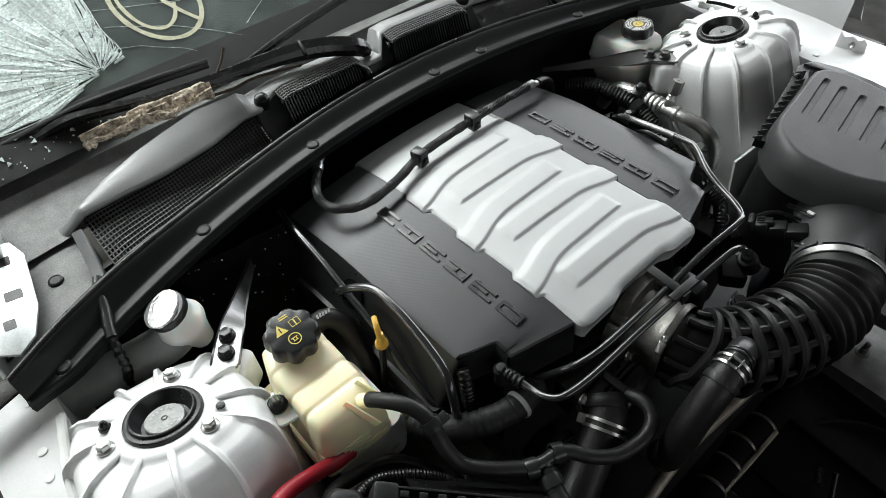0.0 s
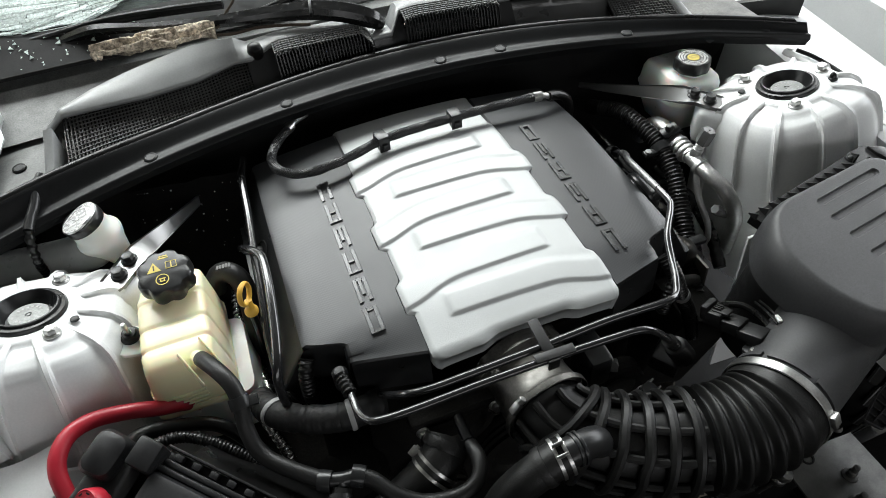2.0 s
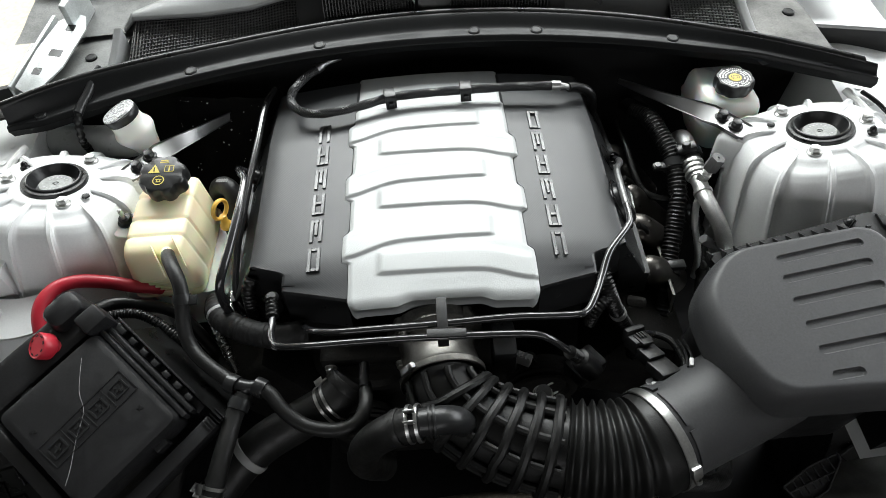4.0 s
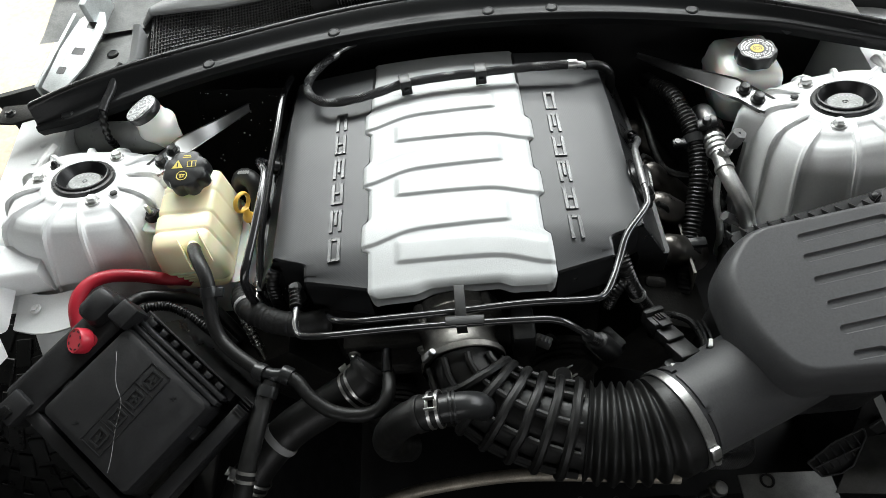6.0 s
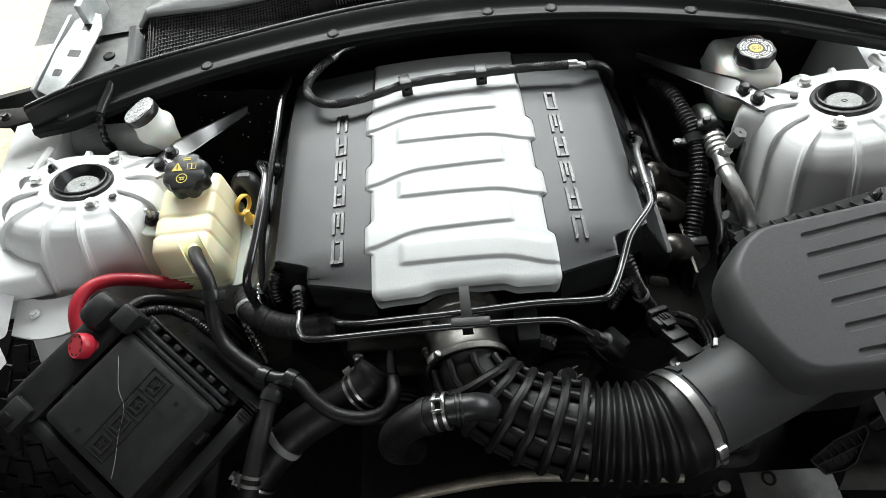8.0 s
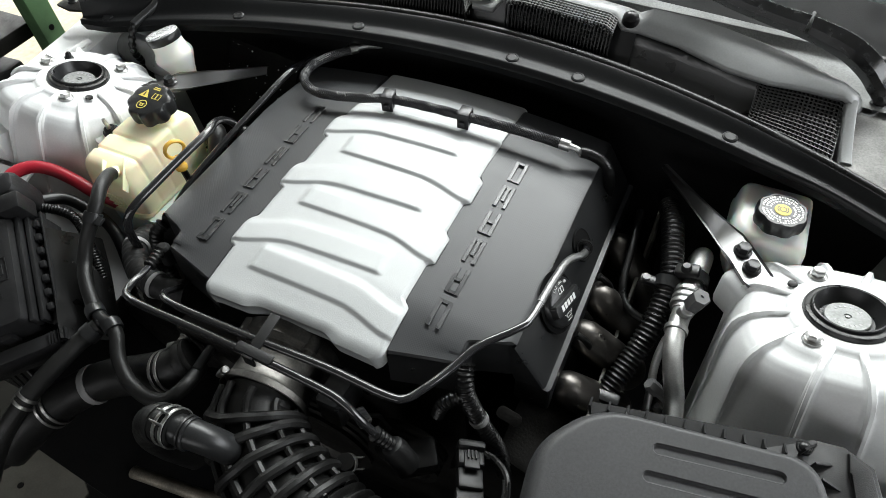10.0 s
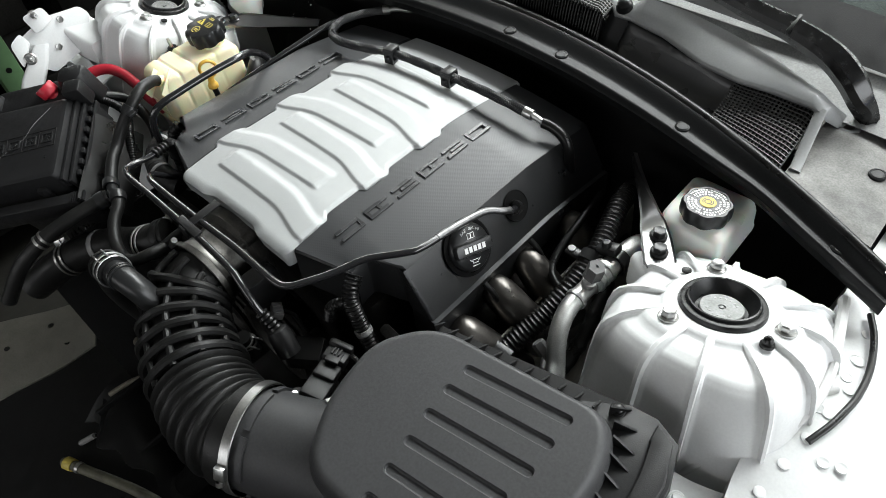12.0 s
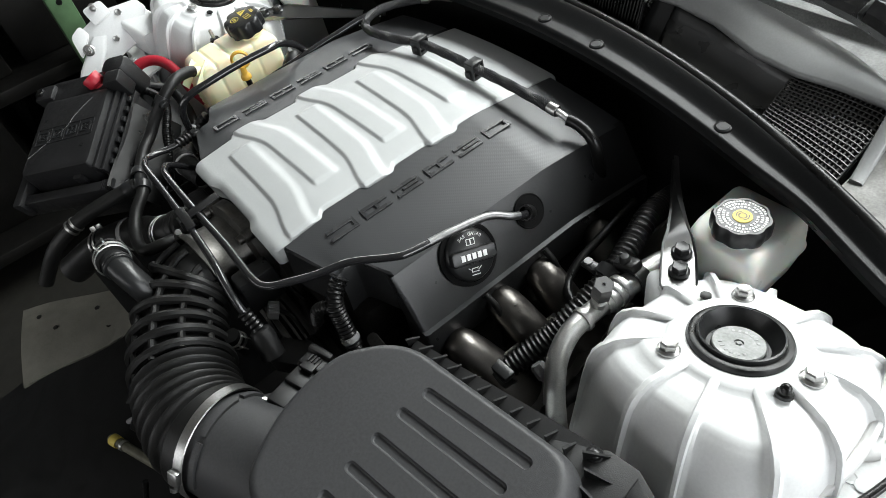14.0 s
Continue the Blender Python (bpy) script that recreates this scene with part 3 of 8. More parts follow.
def side_panel(s):
    """A black wing of the cover: top with notched front, sloping side and lower lip."""
    crease = 0.237 if s > 0 else -0.252

    def inner(y):
        a, b = silver_edges(min(max(y, Y0), Y1))
        return (b + 0.001) if s > 0 else (a - 0.001)

    def top_row(y, edge):
        pts = [(inner(y) - s * 0.012, crown(inner(y), y) - 0.010), (inner(y), crown(inner(y), y) - 0.0015)]
        for k in (0.2, 0.4, 0.6, 0.8, 0.96):
            x = inner(y) + (edge - inner(y)) * k
            pts.append((x, crown(x, y) - 0.0015))
        pts.append((edge, crown(edge, y) - 0.003))
        return pts

    bm = bm_new()
    # main wing: top, sloping side and lower lip
    vs = []
    for i in range(57):
        y = -0.155 + 0.0066 * i
        pts = top_row(y, crease)
        zc = pts[-1][1]
        for k in (0.06, 0.35, 0.7, 0.96):
            pts.append((crease + s * 0.040 * k, zc - 0.068 * k))
        pts += [(crease + s * 0.0445, zc - 0.066), (crease + s * 0.0455, zc - 0.072), (crease + s * 0.0455, zc - 0.110)]
        vs.append([bm.verts.new((x, y, z)) for x, z in pts])
    for a, b in zip(vs, vs[1:]):
        for i in range(len(a) - 1):
            bm.faces.new((a[i], a[i + 1], b[i + 1], b[i]))
    # its front face, rounded over
    side = vs[0][7:]
    prev = side
    for dy, k in ((-0.003, 0.985), (-0.005, 0.95), (-0.005, 0.6), (-0.004, 0.35)):
        nxt = [bm.verts.new((crease + (v.co.x - crease) * k - s * 0.004 * (1 - k) * 5, -0.155 + dy, v.co.z)) for v in side]
        for i in range(len(side) - 1):
            bm.faces.new((prev[i], prev[i + 1], nxt[i + 1], nxt[i]))
        prev = nxt
    # the narrower nose, whose side swings in behind a rounded valley
    vs = []
    for y in [-0.155 - 0.002 * i for i in range(14)] + [-0.190, -0.200, -0.210, -0.218, -0.222]:
        edge = crease - s * 0.047 * step01(-y, 0.152, 0.178)
        pts = top_row(y, edge)
        zc = pts[-1][1]
        pts += [(edge + s * 0.002, zc - 0.004), (edge + s * 0.004, zc - 0.030), (edge + s * 0.003, zc - 0.062)]
        cut = []
        for x, z in pts:
            t = max(0.0, abs(x) - abs(inner(y)))
            shift = 0.30 * t * step01(-y, 0.185, 0.222)
            cut.append(bm.verts.new((x, y + shift, z)))
        vs.append(cut)
    for a, b in zip(vs, vs[1:]):
        for i in range(len(a) - 1):
            bm.faces.new((a[i], a[i + 1], b[i + 1], b[i]))
    # front skirt
    front = vs[-1][1:8]
    for dy, dz in ((-0.002, -0.003), (-0.003, -0.055)):
        low = [bm.verts.new(v.co + Vector((0, dy, dz))) for v in front]
        for i in range(len(front) - 1):
            bm.faces.new((front[i], front[i + 1], low[i + 1], low[i]))
        front = low
    wing = part("side_panel", bm, COVER_BLACK, cover, "black moulded side panel, diamond textured on top and darker on steep faces", sharp=25)
    # faces tilted off level take the darker satin black without the texture
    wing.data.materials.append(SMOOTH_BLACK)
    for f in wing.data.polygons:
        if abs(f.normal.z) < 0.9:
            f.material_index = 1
    return wing


wings = {s: side_panel(s) for s in (1, -1)}


def badge_block(s, k):
    """One of six raised blocks of the badge: a frame with a slot."""
    y = 0.077 - k * 0.0475
    x = 0.148 if s > 0 else -0.1650
    z = crown(x, y) - 0.0018
    slope = Matrix.Rotation(math.atan(0.7 * (x + 0.008)), 4, "Y")
    m = Matrix.Translation((x, y, z)) @ slope
    bm = bm_new()
    w, l, t, h = 0.0170, 0.0375, 0.0048, 0.0024
    bars = [(-w / 2 + t / 2, 0, t, l), (w / 2 - t / 2, 0, t, l)]
    closed_end = k if s < 0 else 5 - k
    bars.append((0, (l / 2 - t / 2) * (1 if closed_end % 2 == 0 else -1), w - 2 * t, t))
    if closed_end == 5:
        bars.append((0, l / 2 - t / 2, w - 2 * t, t))
    if closed_end in (1, 3):
        bars.append((0, 0.002, w - 2 * t, t))
    elif closed_end in (2, 4):
        bars.append((0, 0.004, t * 0.9, l * 0.62))
    for bx, by, sx, sy in bars:
        box(bm, m @ Matrix.Translation((bx, by, 0)), sx, sy, h, 0.0004, segments=1)
    return part("badge_block", bm, BADGE, wings[s])


for s in (1, -1):
    for k in range(6):
        badge_block(s, k)

# engine body below the cover
bm = bm_new()
grid(bm, 24, 3, lambda u, v: Vector((-0.25 + 0.485 * u, 0.214 + 0.012 * v, crown(-0.25 + 0.485 * u, 0.214) - 0.004 - 0.05 * v)))
part("rear_skirt", bm, COVER_BLACK, cover)
block = thing("engine_block", (0, 0, 0.3), "dark cast engine block and heads below the cover", "engine")
bm = bm_new()
box(bm, Matrix.Translation((-0.008, 0.0, 0.32)), 0.44, 0.42, 0.46, 0.02, 0.9)
part("block", bm, DARK_METAL, block)
for s in (1, -1):
    bm = bm_new()
    box(bm, Matrix.Translation((0.235 * s - 0.008, -0.01, 0.58)) @ Matrix.Rotation(radians(28 * s), 4, "Y"), 0.12, 0.44, 0.15, 0.012)
    part("cylinder_head", bm, DARK_METAL, block)

# ---- air box and intake ----
airbox = thing("air_box", (0.43, -0.28, 0.6), "black grained plastic air filter box with a grooved lid", "air box")
LID = basis((0.428, -0.275, 0.868), (0.02, -0.09, 1.0))
LID_CORNERS = ((0.098, 0.100, 0.03), (-0.094, 0.072, 0.04), (-0.132, 0.018, 0.03), (-0.124, -0.055, 0.04), (-0.088, -0.113, 0.03), (0.106, -0.110, 0.035), (0.120, 0.050, 0.04))


def lid_outline(k=0.0):
    """The lid's rounded outline in its own plane, grown by k."""
    out = []
    n = len(LID_CORNERS)
    for i in range(n):
        a, b, c = (Vector(LID_CORNERS[j % n][:2]) for j in (i - 1, i, i + 1))
        r = LID_CORNERS[i][2]
        p, q = b + (a - b).normalized() * r * 0.8, b + (c - b).normalized() * r * 0.8
        for j in range(9):
            t = j / 8
            w = (1 - t) ** 2 * p + 2 * t * (1 - t) * b + t * t * q
            out.append((w.x * (1 + k), w.y * (1 + k)))
    return out


GROOVES = ((-0.037, 0.0515, 0.112, 10), (-0.039, 0.0247, 0.114, 9.5), (-0.037, -0.0044, 0.113, 9), (-0.0335, -0.0345, 0.105, 9), (-0.030, -0.0641, 0.086, 8), (-0.0265, -0.0933, 0.037, 6))
TOP = 0.0305
bm = bm_new()
levels = [(0.020, -0.034), (0.034, -0.032), (0.035, -0.016)] + [(-0.085 + 0.119 * math.cos(radians(t)), -0.005 + 0.0355 * math.sin(radians(t))) for t in range(0, 91, 9)] + [(-0.10, TOP), (-0.112, TOP)]
rings = [[bm.verts.new(LID @ Vector((x, y, h))) for x, y in lid_outline(k)] for k, h in levels]
for a, b in zip(rings, rings[1:]):
    for i in range(len(a)):
        j = (i + 1) % len(a)
        bm.faces.new((a[i], a[j], b[j], b[i]))
rims = [e for e in bm.edges if e.verts[0] in set(rings[-1]) and e.verts[1] in set(rings[-1])]
# each groove: a mouth in the top, a steep wall and a floor below it
for x, y, length, turn in GROOVES:
    m = LID @ Matrix.Translation((x, y, TOP)) @ Matrix.Rotation(radians(turn), 4, "Z") @ Matrix.Translation((length / 2, 0, 0))
    loops = []
    for k, z in ((0.0, 0.0), (-0.0010, -0.0027), (-0.0020, -0.0033)):
        loops.append([bm.verts.new(m @ Vector((px, py, z))) for px, py in rounded(length + 2 * k, 0.0108 + 2 * k, 0.0052 + k, 6)])
    for a, b in zip(loops, loops[1:]):
        for j in range(len(a)):
            q = (j + 1) % len(a)
            bm.faces.new((a[j], a[q], b[q], b[j]))
    bm.faces.new(loops[-1])
    mouth = set(loops[0])
    rims += [e for e in bm.edges if e.verts[0] in mouth and e.verts[1] in mouth]
bmesh.ops.triangle_fill(bm, use_beauty=True, use_dissolve=False, edges=rims)
lid = part("lid", bm, AIRBOX_BLACK, airbox, "black lid with six long moulded grooves", sharp=30)

# the lower half with its flange, gussets and screw
# near-black instead of the lid's plastic, painting the shade under the lid
bm = bm_new()
prism(bm, LID @ Matrix.Translation((0.012, 0.01, -0.21)), [(x * 0.90, y * 0.90) for x, y in lid_outline(0.0)], 0.175)
part("lower_half", bm, DULL_BLACK, airbox, "lower half, near-black for the shade under the lid")
bm = bm_new()
prism(bm, LID @ Matrix.Translation((0, 0, -0.014)), [(0.055, 0.103), (0.098, 0.130), (0.125, 0.134), (0.152, 0.124), (0.166, 0.085), (0.170, 0.03), (0.165, -0.13), (0.09, -0.14), (0.09, 0.05)], 0.014, 0.002)
prism(bm, LID @ Matrix.Translation((0, 0, -0.002)), [(0.128, 0.128), (0.148, 0.120), (0.161, 0.084), (0.165, 0.03), (0.160, -0.13), (0.145, -0.13), (0.146, 0.03), (0.142, 0.08), (0.130, 0.110)], 0.006, 0.002)
prism(bm, LID @ Matrix.Translation((0, 0, -0.0142)), [(0.10, 0.128), (0.10, 0.06), (-0.09, 0.055), (-0.10, 0.083)], 0.014)
rim = part("flange", bm, DULL_BLACK, airbox)
bm = bm_new()
prism(bm, LID @ Matrix.Translation((0, 0, -0.14)), [(0.08, 0.112), (0.122, 0.128), (0.149, 0.118), (0.162, 0.082), (0.166, 0.03), (0.160, -0.12), (0.09, -0.13), (0.085, 0.05)], 0.121)
part("side_skirt", bm, DULL_BLACK, airbox)
for gx, gy, turn in ((0.088, 0.110, 50), (0.098, 0.101, 30), (0.105, 0.089, 8), (0.109, 0.075, 2), (0.111, 0.058, 0), (0.112, 0.040, -2), (0.112, 0.020, -2), (0.111, 0.0, -3), (0.110, -0.02, -3), (0.109, -0.04, -3)):
    bm = bm_new()
    m = LID @ Matrix.Translation((gx, gy, 0.0)) @ Matrix.Rotation(radians(turn), 4, "Z")
    vs = [bm.verts.new(m @ Vector(p)) for p in ((0, -0.001, 0), (0.022, -0.001, 0), (0, -0.001, 0.017), (0, 0.001, 0), (0.022, 0.001, 0), (0, 0.001, 0.017))]
    for q in ((0, 1, 2), (5, 4, 3), (0, 3, 4, 1), (1, 4, 5, 2), (2, 5, 3, 0)):
        bm.faces.new([vs[k] for k in q])
    part("gusset", bm, DULL_BLACK, rim, smooth=False)
for i in range(11):
    bm = bm_new()
    m = LID @ Matrix.Translation((-0.10 + i * 0.0175, 0.074 + 0.0028 * i, 0.0))
    vs = [bm.verts.new(m @ Vector(p)) for p in ((-0.001, 0, 0), (-0.001, 0.014, 0), (-0.001, 0, 0.012), (0.001, 0, 0), (0.001, 0.014, 0), (0.001, 0, 0.012))]
    for q in ((0, 1, 2), (5, 4, 3), (0, 3, 4, 1), (1, 4, 5, 2), (2, 5, 3, 0)):
        bm.faces.new([vs[k] for k in q])
    part("gusset", bm, DULL_BLACK, rim, smooth=False)
bm = bm_new()
boss = basis((0.520, -0.156, 0.868), (0.02, -0.09, 1.0))
lathe(bm, boss, [(0.0080, -0.02), (0.0075, 0.009), (0.0065, 0.0105), (0.005, 0.0105)], 20)
part("screw_boss", bm, DULL_BLACK, rim)
bm = bm_new()
lathe(bm, boss @ Matrix.Translation((0, 0, 0.0100)), [(0.0048, 0), (0.0046, 0.002), (0.003, 0.0035), (0, 0.004)], 16)
part("lid_screw", bm, SMOOTH_BLACK, rim, "black star-drive screw")

# the throat, its clamp and the corrugated part of the hose
RING = Vector((0.238, -0.388, 0.798))
AX = Vector((-0.914, -0.405, 0.0)).normalized()


def along(c, axis):
    return basis(c, axis, (0, 0, 1))


throat = along(RING, AX)
bm = bm_new()
lathe(bm, throat, [(0.0600, -0.16), (0.0592, -0.11), (0.0584, -0.085), (0.0575, -0.06), (0.056, -0.02), (0.056, 0.02)], 48)
part("throat", bm, AIRBOX_BLACK, airbox, "smooth black outlet throat", sharp=60)

for a0 in (20, 75, 130, 185, 240, 295):
    bm = bm_new()
    ringlug = [throat @ Vector((r * math.cos(radians(a0 + t)), r * math.sin(radians(a0 + t)), z)) for t in range(0, 49, 6) for r, z in ((0.0555, -0.011), (0.0592, -0.011), (0.0592, -0.0045), (0.0555, -0.0045))]
    vs = [bm.verts.new(q) for q in ringlug]
    for i in range(8):
        for k in range(4):
            bm.faces.new((vs[4 * i + k], vs[4 * i + (k + 1) % 4], vs[4 * i + 4 + (k + 1) % 4], vs[4 * i + 4 + k]))
    bm.faces.new(vs[:4][::-1])
    bm.faces.new(vs[-4:])
    part("throat_lug", bm, AIRBOX_BLACK, airbox)

hose = thing("intake_hose", (0.1, -0.42, 0.7), "black rubber intake hose with bellows and a lattice of ribs", "intake hose")
DUCT = [(0.238, -0.388, 0.798), (0.207, -0.400, 0.796), (0.165, -0.401, 0.793), (0.120, -0.392, 0.791), (0.078, -0.380, 0.792), (0.042, -0.364, 0.795), (0.012, -0.343, 0.799), (-0.006, -0.320, 0.802), (-0.010, -0.298, 0.803)]
line = smooth_path(DUCT, 0.0015)
fr = frames_along(line)
lengths = np.concatenate([[0], np.cumsum([(b[0] - a[0]).length for a, b in zip(fr, fr[1:])])])
TOTAL = float(lengths[-1])
BELLOWS = 0.115


def duct_radius(s):
    r = 0.057 - 0.006 * step01(s, 0.10, TOTAL)
    if 0.026 < s < BELLOWS:
        r += 0.0046 * math.cos(2 * math.pi * (s - 0.026) / 0.0148) - 0.0015
    elif s <= 0.026:
        r += 0.0025
    else:
        r -= 0.008
    return r


def duct_band(name, s0, s1, label):
    bm = bm_new()
    ringset = []
    for (q, t, u, v), s in zip(fr, lengths):
        if s0 <= s <= s1:
            r = duct_radius(float(s))
            ringset.append([bm.verts.new(q + (u * math.cos(2 * math.pi * i / 48) + v * math.sin(2 * math.pi * i / 48)) * r) for i in range(48)])
    for a, b in zip(ringset, ringset[1:]):
        for i in range(48):
            j = (i + 1) % 48
            bm.faces.new((a[i], a[j], b[j], b[i]))
    return part(name, bm, HOSE_RUBBER, hose, label, sharp=80)


duct_band("bellows", 0.0, BELLOWS + 0.001, "corrugated rubber bellows")
duct_band("duct_wall", BELLOWS, TOTAL, "")


def at_length(s):
    i = int(np.clip(np.searchsorted(lengths, s), 0, len(fr) - 1))
    return fr[i], duct_radius(float(lengths[i]))


def rib_along(points, r):
    bm = bm_new()
    pipe(bm, points, r, 8, 0.004)
    return part("lattice_rib", bm, HOSE_RUBBER, hose)


# rings round the duct and ribs along it
for k in range(6):
    s0 = BELLOWS + 0.018 + k * 0.0255
    pts = []
    for i in range(25):
        a = 2 * math.pi * i / 24
        (q, t, u, v), r = at_length(min(TOTAL, s0 + (0.006 if k < 5 else 0.016) * math.cos(a)))
        pts.append(tuple(q + (u * math.cos(a) + v * math.sin(a)) * (r + 0.0072)))
    rib_along(pts, 0.0060)
for k in range(10):
    a = 2 * math.pi * k / 10 + 0.2
    pts = []
    for s0 in np.linspace(BELLOWS + 0.004, TOTAL - 0.01, 14):
        (q, t, u, v), r = at_length(float(s0))
        b = a + 0.25 * (s0 - BELLOWS) / 0.15
        pts.append(tuple(q + (u * math.cos(b) + v * math.sin(b)) * (r + 0.0044)))
    rib_along(pts, 0.0046)


def worm_clamp(m, r, width, name="hose_clamp", screw=0.0, mat=STEEL):
    """A steel band clamp with its worm screw housing."""
    c = thing(name, m.translation, "steel worm-drive hose clamp round a rubber hose", "hose clamp", "hose clamps")
    bm = bm_new()
    lathe(bm, m, [(r, -width / 2), (r + 0.0012, -width / 2 + 0.0008), (r + 0.0012, width / 2 - 0.0008), (r, width / 2)], 48)
    part("band", bm, mat, c)
    h = m @ Matrix.Rotation(screw, 4, "Z") @ Matrix.Translation((r + 0.002, 0, 0))
    bm = bm_new()
    box(bm, h @ Matrix.Rotation(radians(90), 4, "Y") @ Matrix.Translation((0, 0, -0.002)), width * 1.05, 0.016, 0.007, 0.0018)
    part("housing", bm, STEEL, c)
    bm = bm_new()
    lathe(bm, h @ Matrix.Translation((0.002, -0.009, 0)) @ Matrix.Rotation(radians(90), 4, "X"), [(0.0045, 0), (0.0045, 0.005), (0.0035, 0.006), (0, 0.006)], 12)
    part("screw", bm, STEEL, c)
    return c


ring_turn = math.atan2((throat.inverted() @ Vector((0.255, -0.432, 0.825))).y, (throat.inverted() @ Vector((0.255, -0.432, 0.825))).x)
worm_clamp(throat @ Matrix.Translation((0, 0, 0.008)), 0.0605, 0.012, screw=ring_turn)
thr = along(Vector((-0.010, -0.300, 0.803)), (0.12, -1, 0.02))
worm_clamp(thr, 0.0528, 0.009, screw=radians(140), mat=THROTTLE_METAL)

# throttle body
throttle = thing("throttle_body", (-0.004, -0.26, 0.72), "cast aluminium throttle body with a black actuator", "throttle body")
bm = bm_new()
lathe(bm, thr @ Matrix.Translation((0, 0, -0.05)), [(0.03, -0.02), (0.062, -0.02), (0.062, -0.004), (0.050, 0.0), (0.047, 0.02), (0.049, 0.04), (0.052, 0.045), (0.045, 0.05)], 40)
part("barrel", bm, THROTTLE_METAL, throttle)
for a in (45, 135, 225, 315):
    bm = bm_new()
    b = radians(a)
    m = thr @ Matrix.Translation((0.058 * math.cos(b), 0.058 * math.sin(b), -0.068))
    lathe(bm, m, [(0.009, 0), (0.009, 0.018), (0.006, 0.019), (0.006, 0.026), (0, 0.027)], 14)
    part("mounting_lug", bm, THROTTLE_METAL, throttle)
bm = bm_new()
box(bm, Matrix.Translation((0.068, -0.262, 0.775)), 0.03, 0.05, 0.055, 0.006)
part("actuator", bm, SMOOTH_BLACK, throttle, "black plastic actuator housing")

# sensor plugged into the throat
sensor = thing("air_flow_sensor", (0.245, -0.33, 0.84), "black air flow sensor with its plug on the throat", "sensor")
SD = Vector((-0.376, 0.91, -0.10)).normalized()
SU = Vector((0.10, 0.40, 1.0))


def on_sensor(d, side, h):
    b = basis(Vector((0.254, -0.332, 0.810)) + SD * d, SU, SD)
    return b @ Matrix.Translation((side, 0, h))


bm = bm_new()
lathe(bm, on_sensor(0.0, 0, -0.02), [(0.014, 0), (0.014, 0.022), (0.012, 0.024)], 24)
part("socket", bm, AIRBOX_BLACK, sensor)
bm = bm_new()
prism(bm, on_sensor(0.0, 0, 0.003), rounded(0.052, 0.026, 0.008), 0.005, 0.001)
part("base_plate", bm, SMOOTH_BLACK, sensor)
bm = bm_new()
box(bm, on_sensor(0.010, 0.0, 0.008), 0.028, 0.030, 0.014, 0.002)
box(bm, on_sensor(0.034, 0.0, 0.006), 0.026, 0.024, 0.016, 0.0025)
part("body", bm, DULL_BLACK, sensor)
bm = bm_new()
box(bm, on_sensor(0.057, 0.0, 0.005), 0.028, 0.022, 0.018, 0.003)
box(bm, on_sensor(0.050, 0.0, 0.022), 0.016, 0.020, 0.004, 0.001)
plug = part("plug", bm, DULL_BLACK, sensor)
bm = bm_new()
box(bm, on_sensor(0.068, 0.0, 0.007), 0.030, 0.010, 0.020, 0.004)
part("plug_cap", bm, DULL_BLACK, sensor)
for k in (-0.004, 0.0, 0.004):
    bm = bm_new()
    box(bm, on_sensor(0.055, k, 0.0255), 0.0018, 0.010, 0.002)
    part("plug_rib", bm, DULL_BLACK, plug)
for d in (-0.020, 0.020):
    bm = bm_new()
    lathe(bm, on_sensor(0.0, d, 0.008), [(0.004, 0), (0.004, 0.0025), (0.003, 0.0035), (0, 0.0035)], 12)
    part("sensor_screw", bm, STEEL, sensor)
bm = bm_new()
pipe(bm, [tuple(on_sensor(0.066, 0.014, 0.014).translation), (0.256, -0.262, 0.812), (0.274, -0.275, 0.815), (0.282, -0.30, 0.815), (0.28, -0.318, 0.815)], 0.0045, 10, 0.003)
part("lead", bm, RUBBER, sensor, "black taped lead")
for k, c in ((0.0, 0.0), (0.006, 0.002)):
    bm = bm_new()
    pipe(bm, [(0.275 + k, -0.285, 0.835), (0.280 + k, -0.302, 0.833), (0.277 + k, -0.322, 0.836)], 0.0016, 6, 0.004)
    part("wire", bm, DULL_BLACK, sensor)
bm = bm_new()
box(bm, basis((0.282, -0.318, 0.836), (-0.1, 0.3, 1), (0.3, 1, 0)), 0.005, 0.012, 0.004, 0.001)
part("clip", bm, PRINT_WHITE, sensor, "small white clip")

# ---- caps and tanks ----
def scalloped(n, depth):
    return lambda a, r, h: r * (1 - depth * (0.5 + 0.5 * math.cos(n * a)) ** 1.6)


def loft(bm, sections, close=True):
    """Skins a run of outlines with the same number of points."""
    rs = [[bm.verts.new(p) for p in s] for s in sections]
    for a, b in zip(rs, rs[1:]):
        for i in range(len(a)):
            j = (i + 1) % len(a)
            bm.faces.new((a[i], a[j], b[j], b[i]))
    if close:
        bm.faces.new(rs[0][::-1])
        bm.faces.new(rs[-1])
    return bm


# coolant reservoir: lies along y, front end lower
tank = thing("coolant_reservoir", (-0.385, -0.07, 0.7), "yellowed translucent plastic coolant reservoir with moulded seams", "coolant tank")


def soft_outline(corners, r, steps=4):
    """A closed outline whose corners are rounded off by about r."""
    out = []
    flat = [Vector(c) for c in corners]
    for i, q in enumerate(flat):
        p, t = flat[i - 1], flat[(i + 1) % len(flat)]
        e = q + (p - q).normalized() * min(r, (p - q).length * 0.45)
        f = q + (t - q).normalized() * min(r, (t - q).length * 0.45)
        for j in range(steps + 1):
            k = j / steps
            out.append((1 - k) ** 2 * e + 2 * k * (1 - k) * q + k * k * f)
    return out


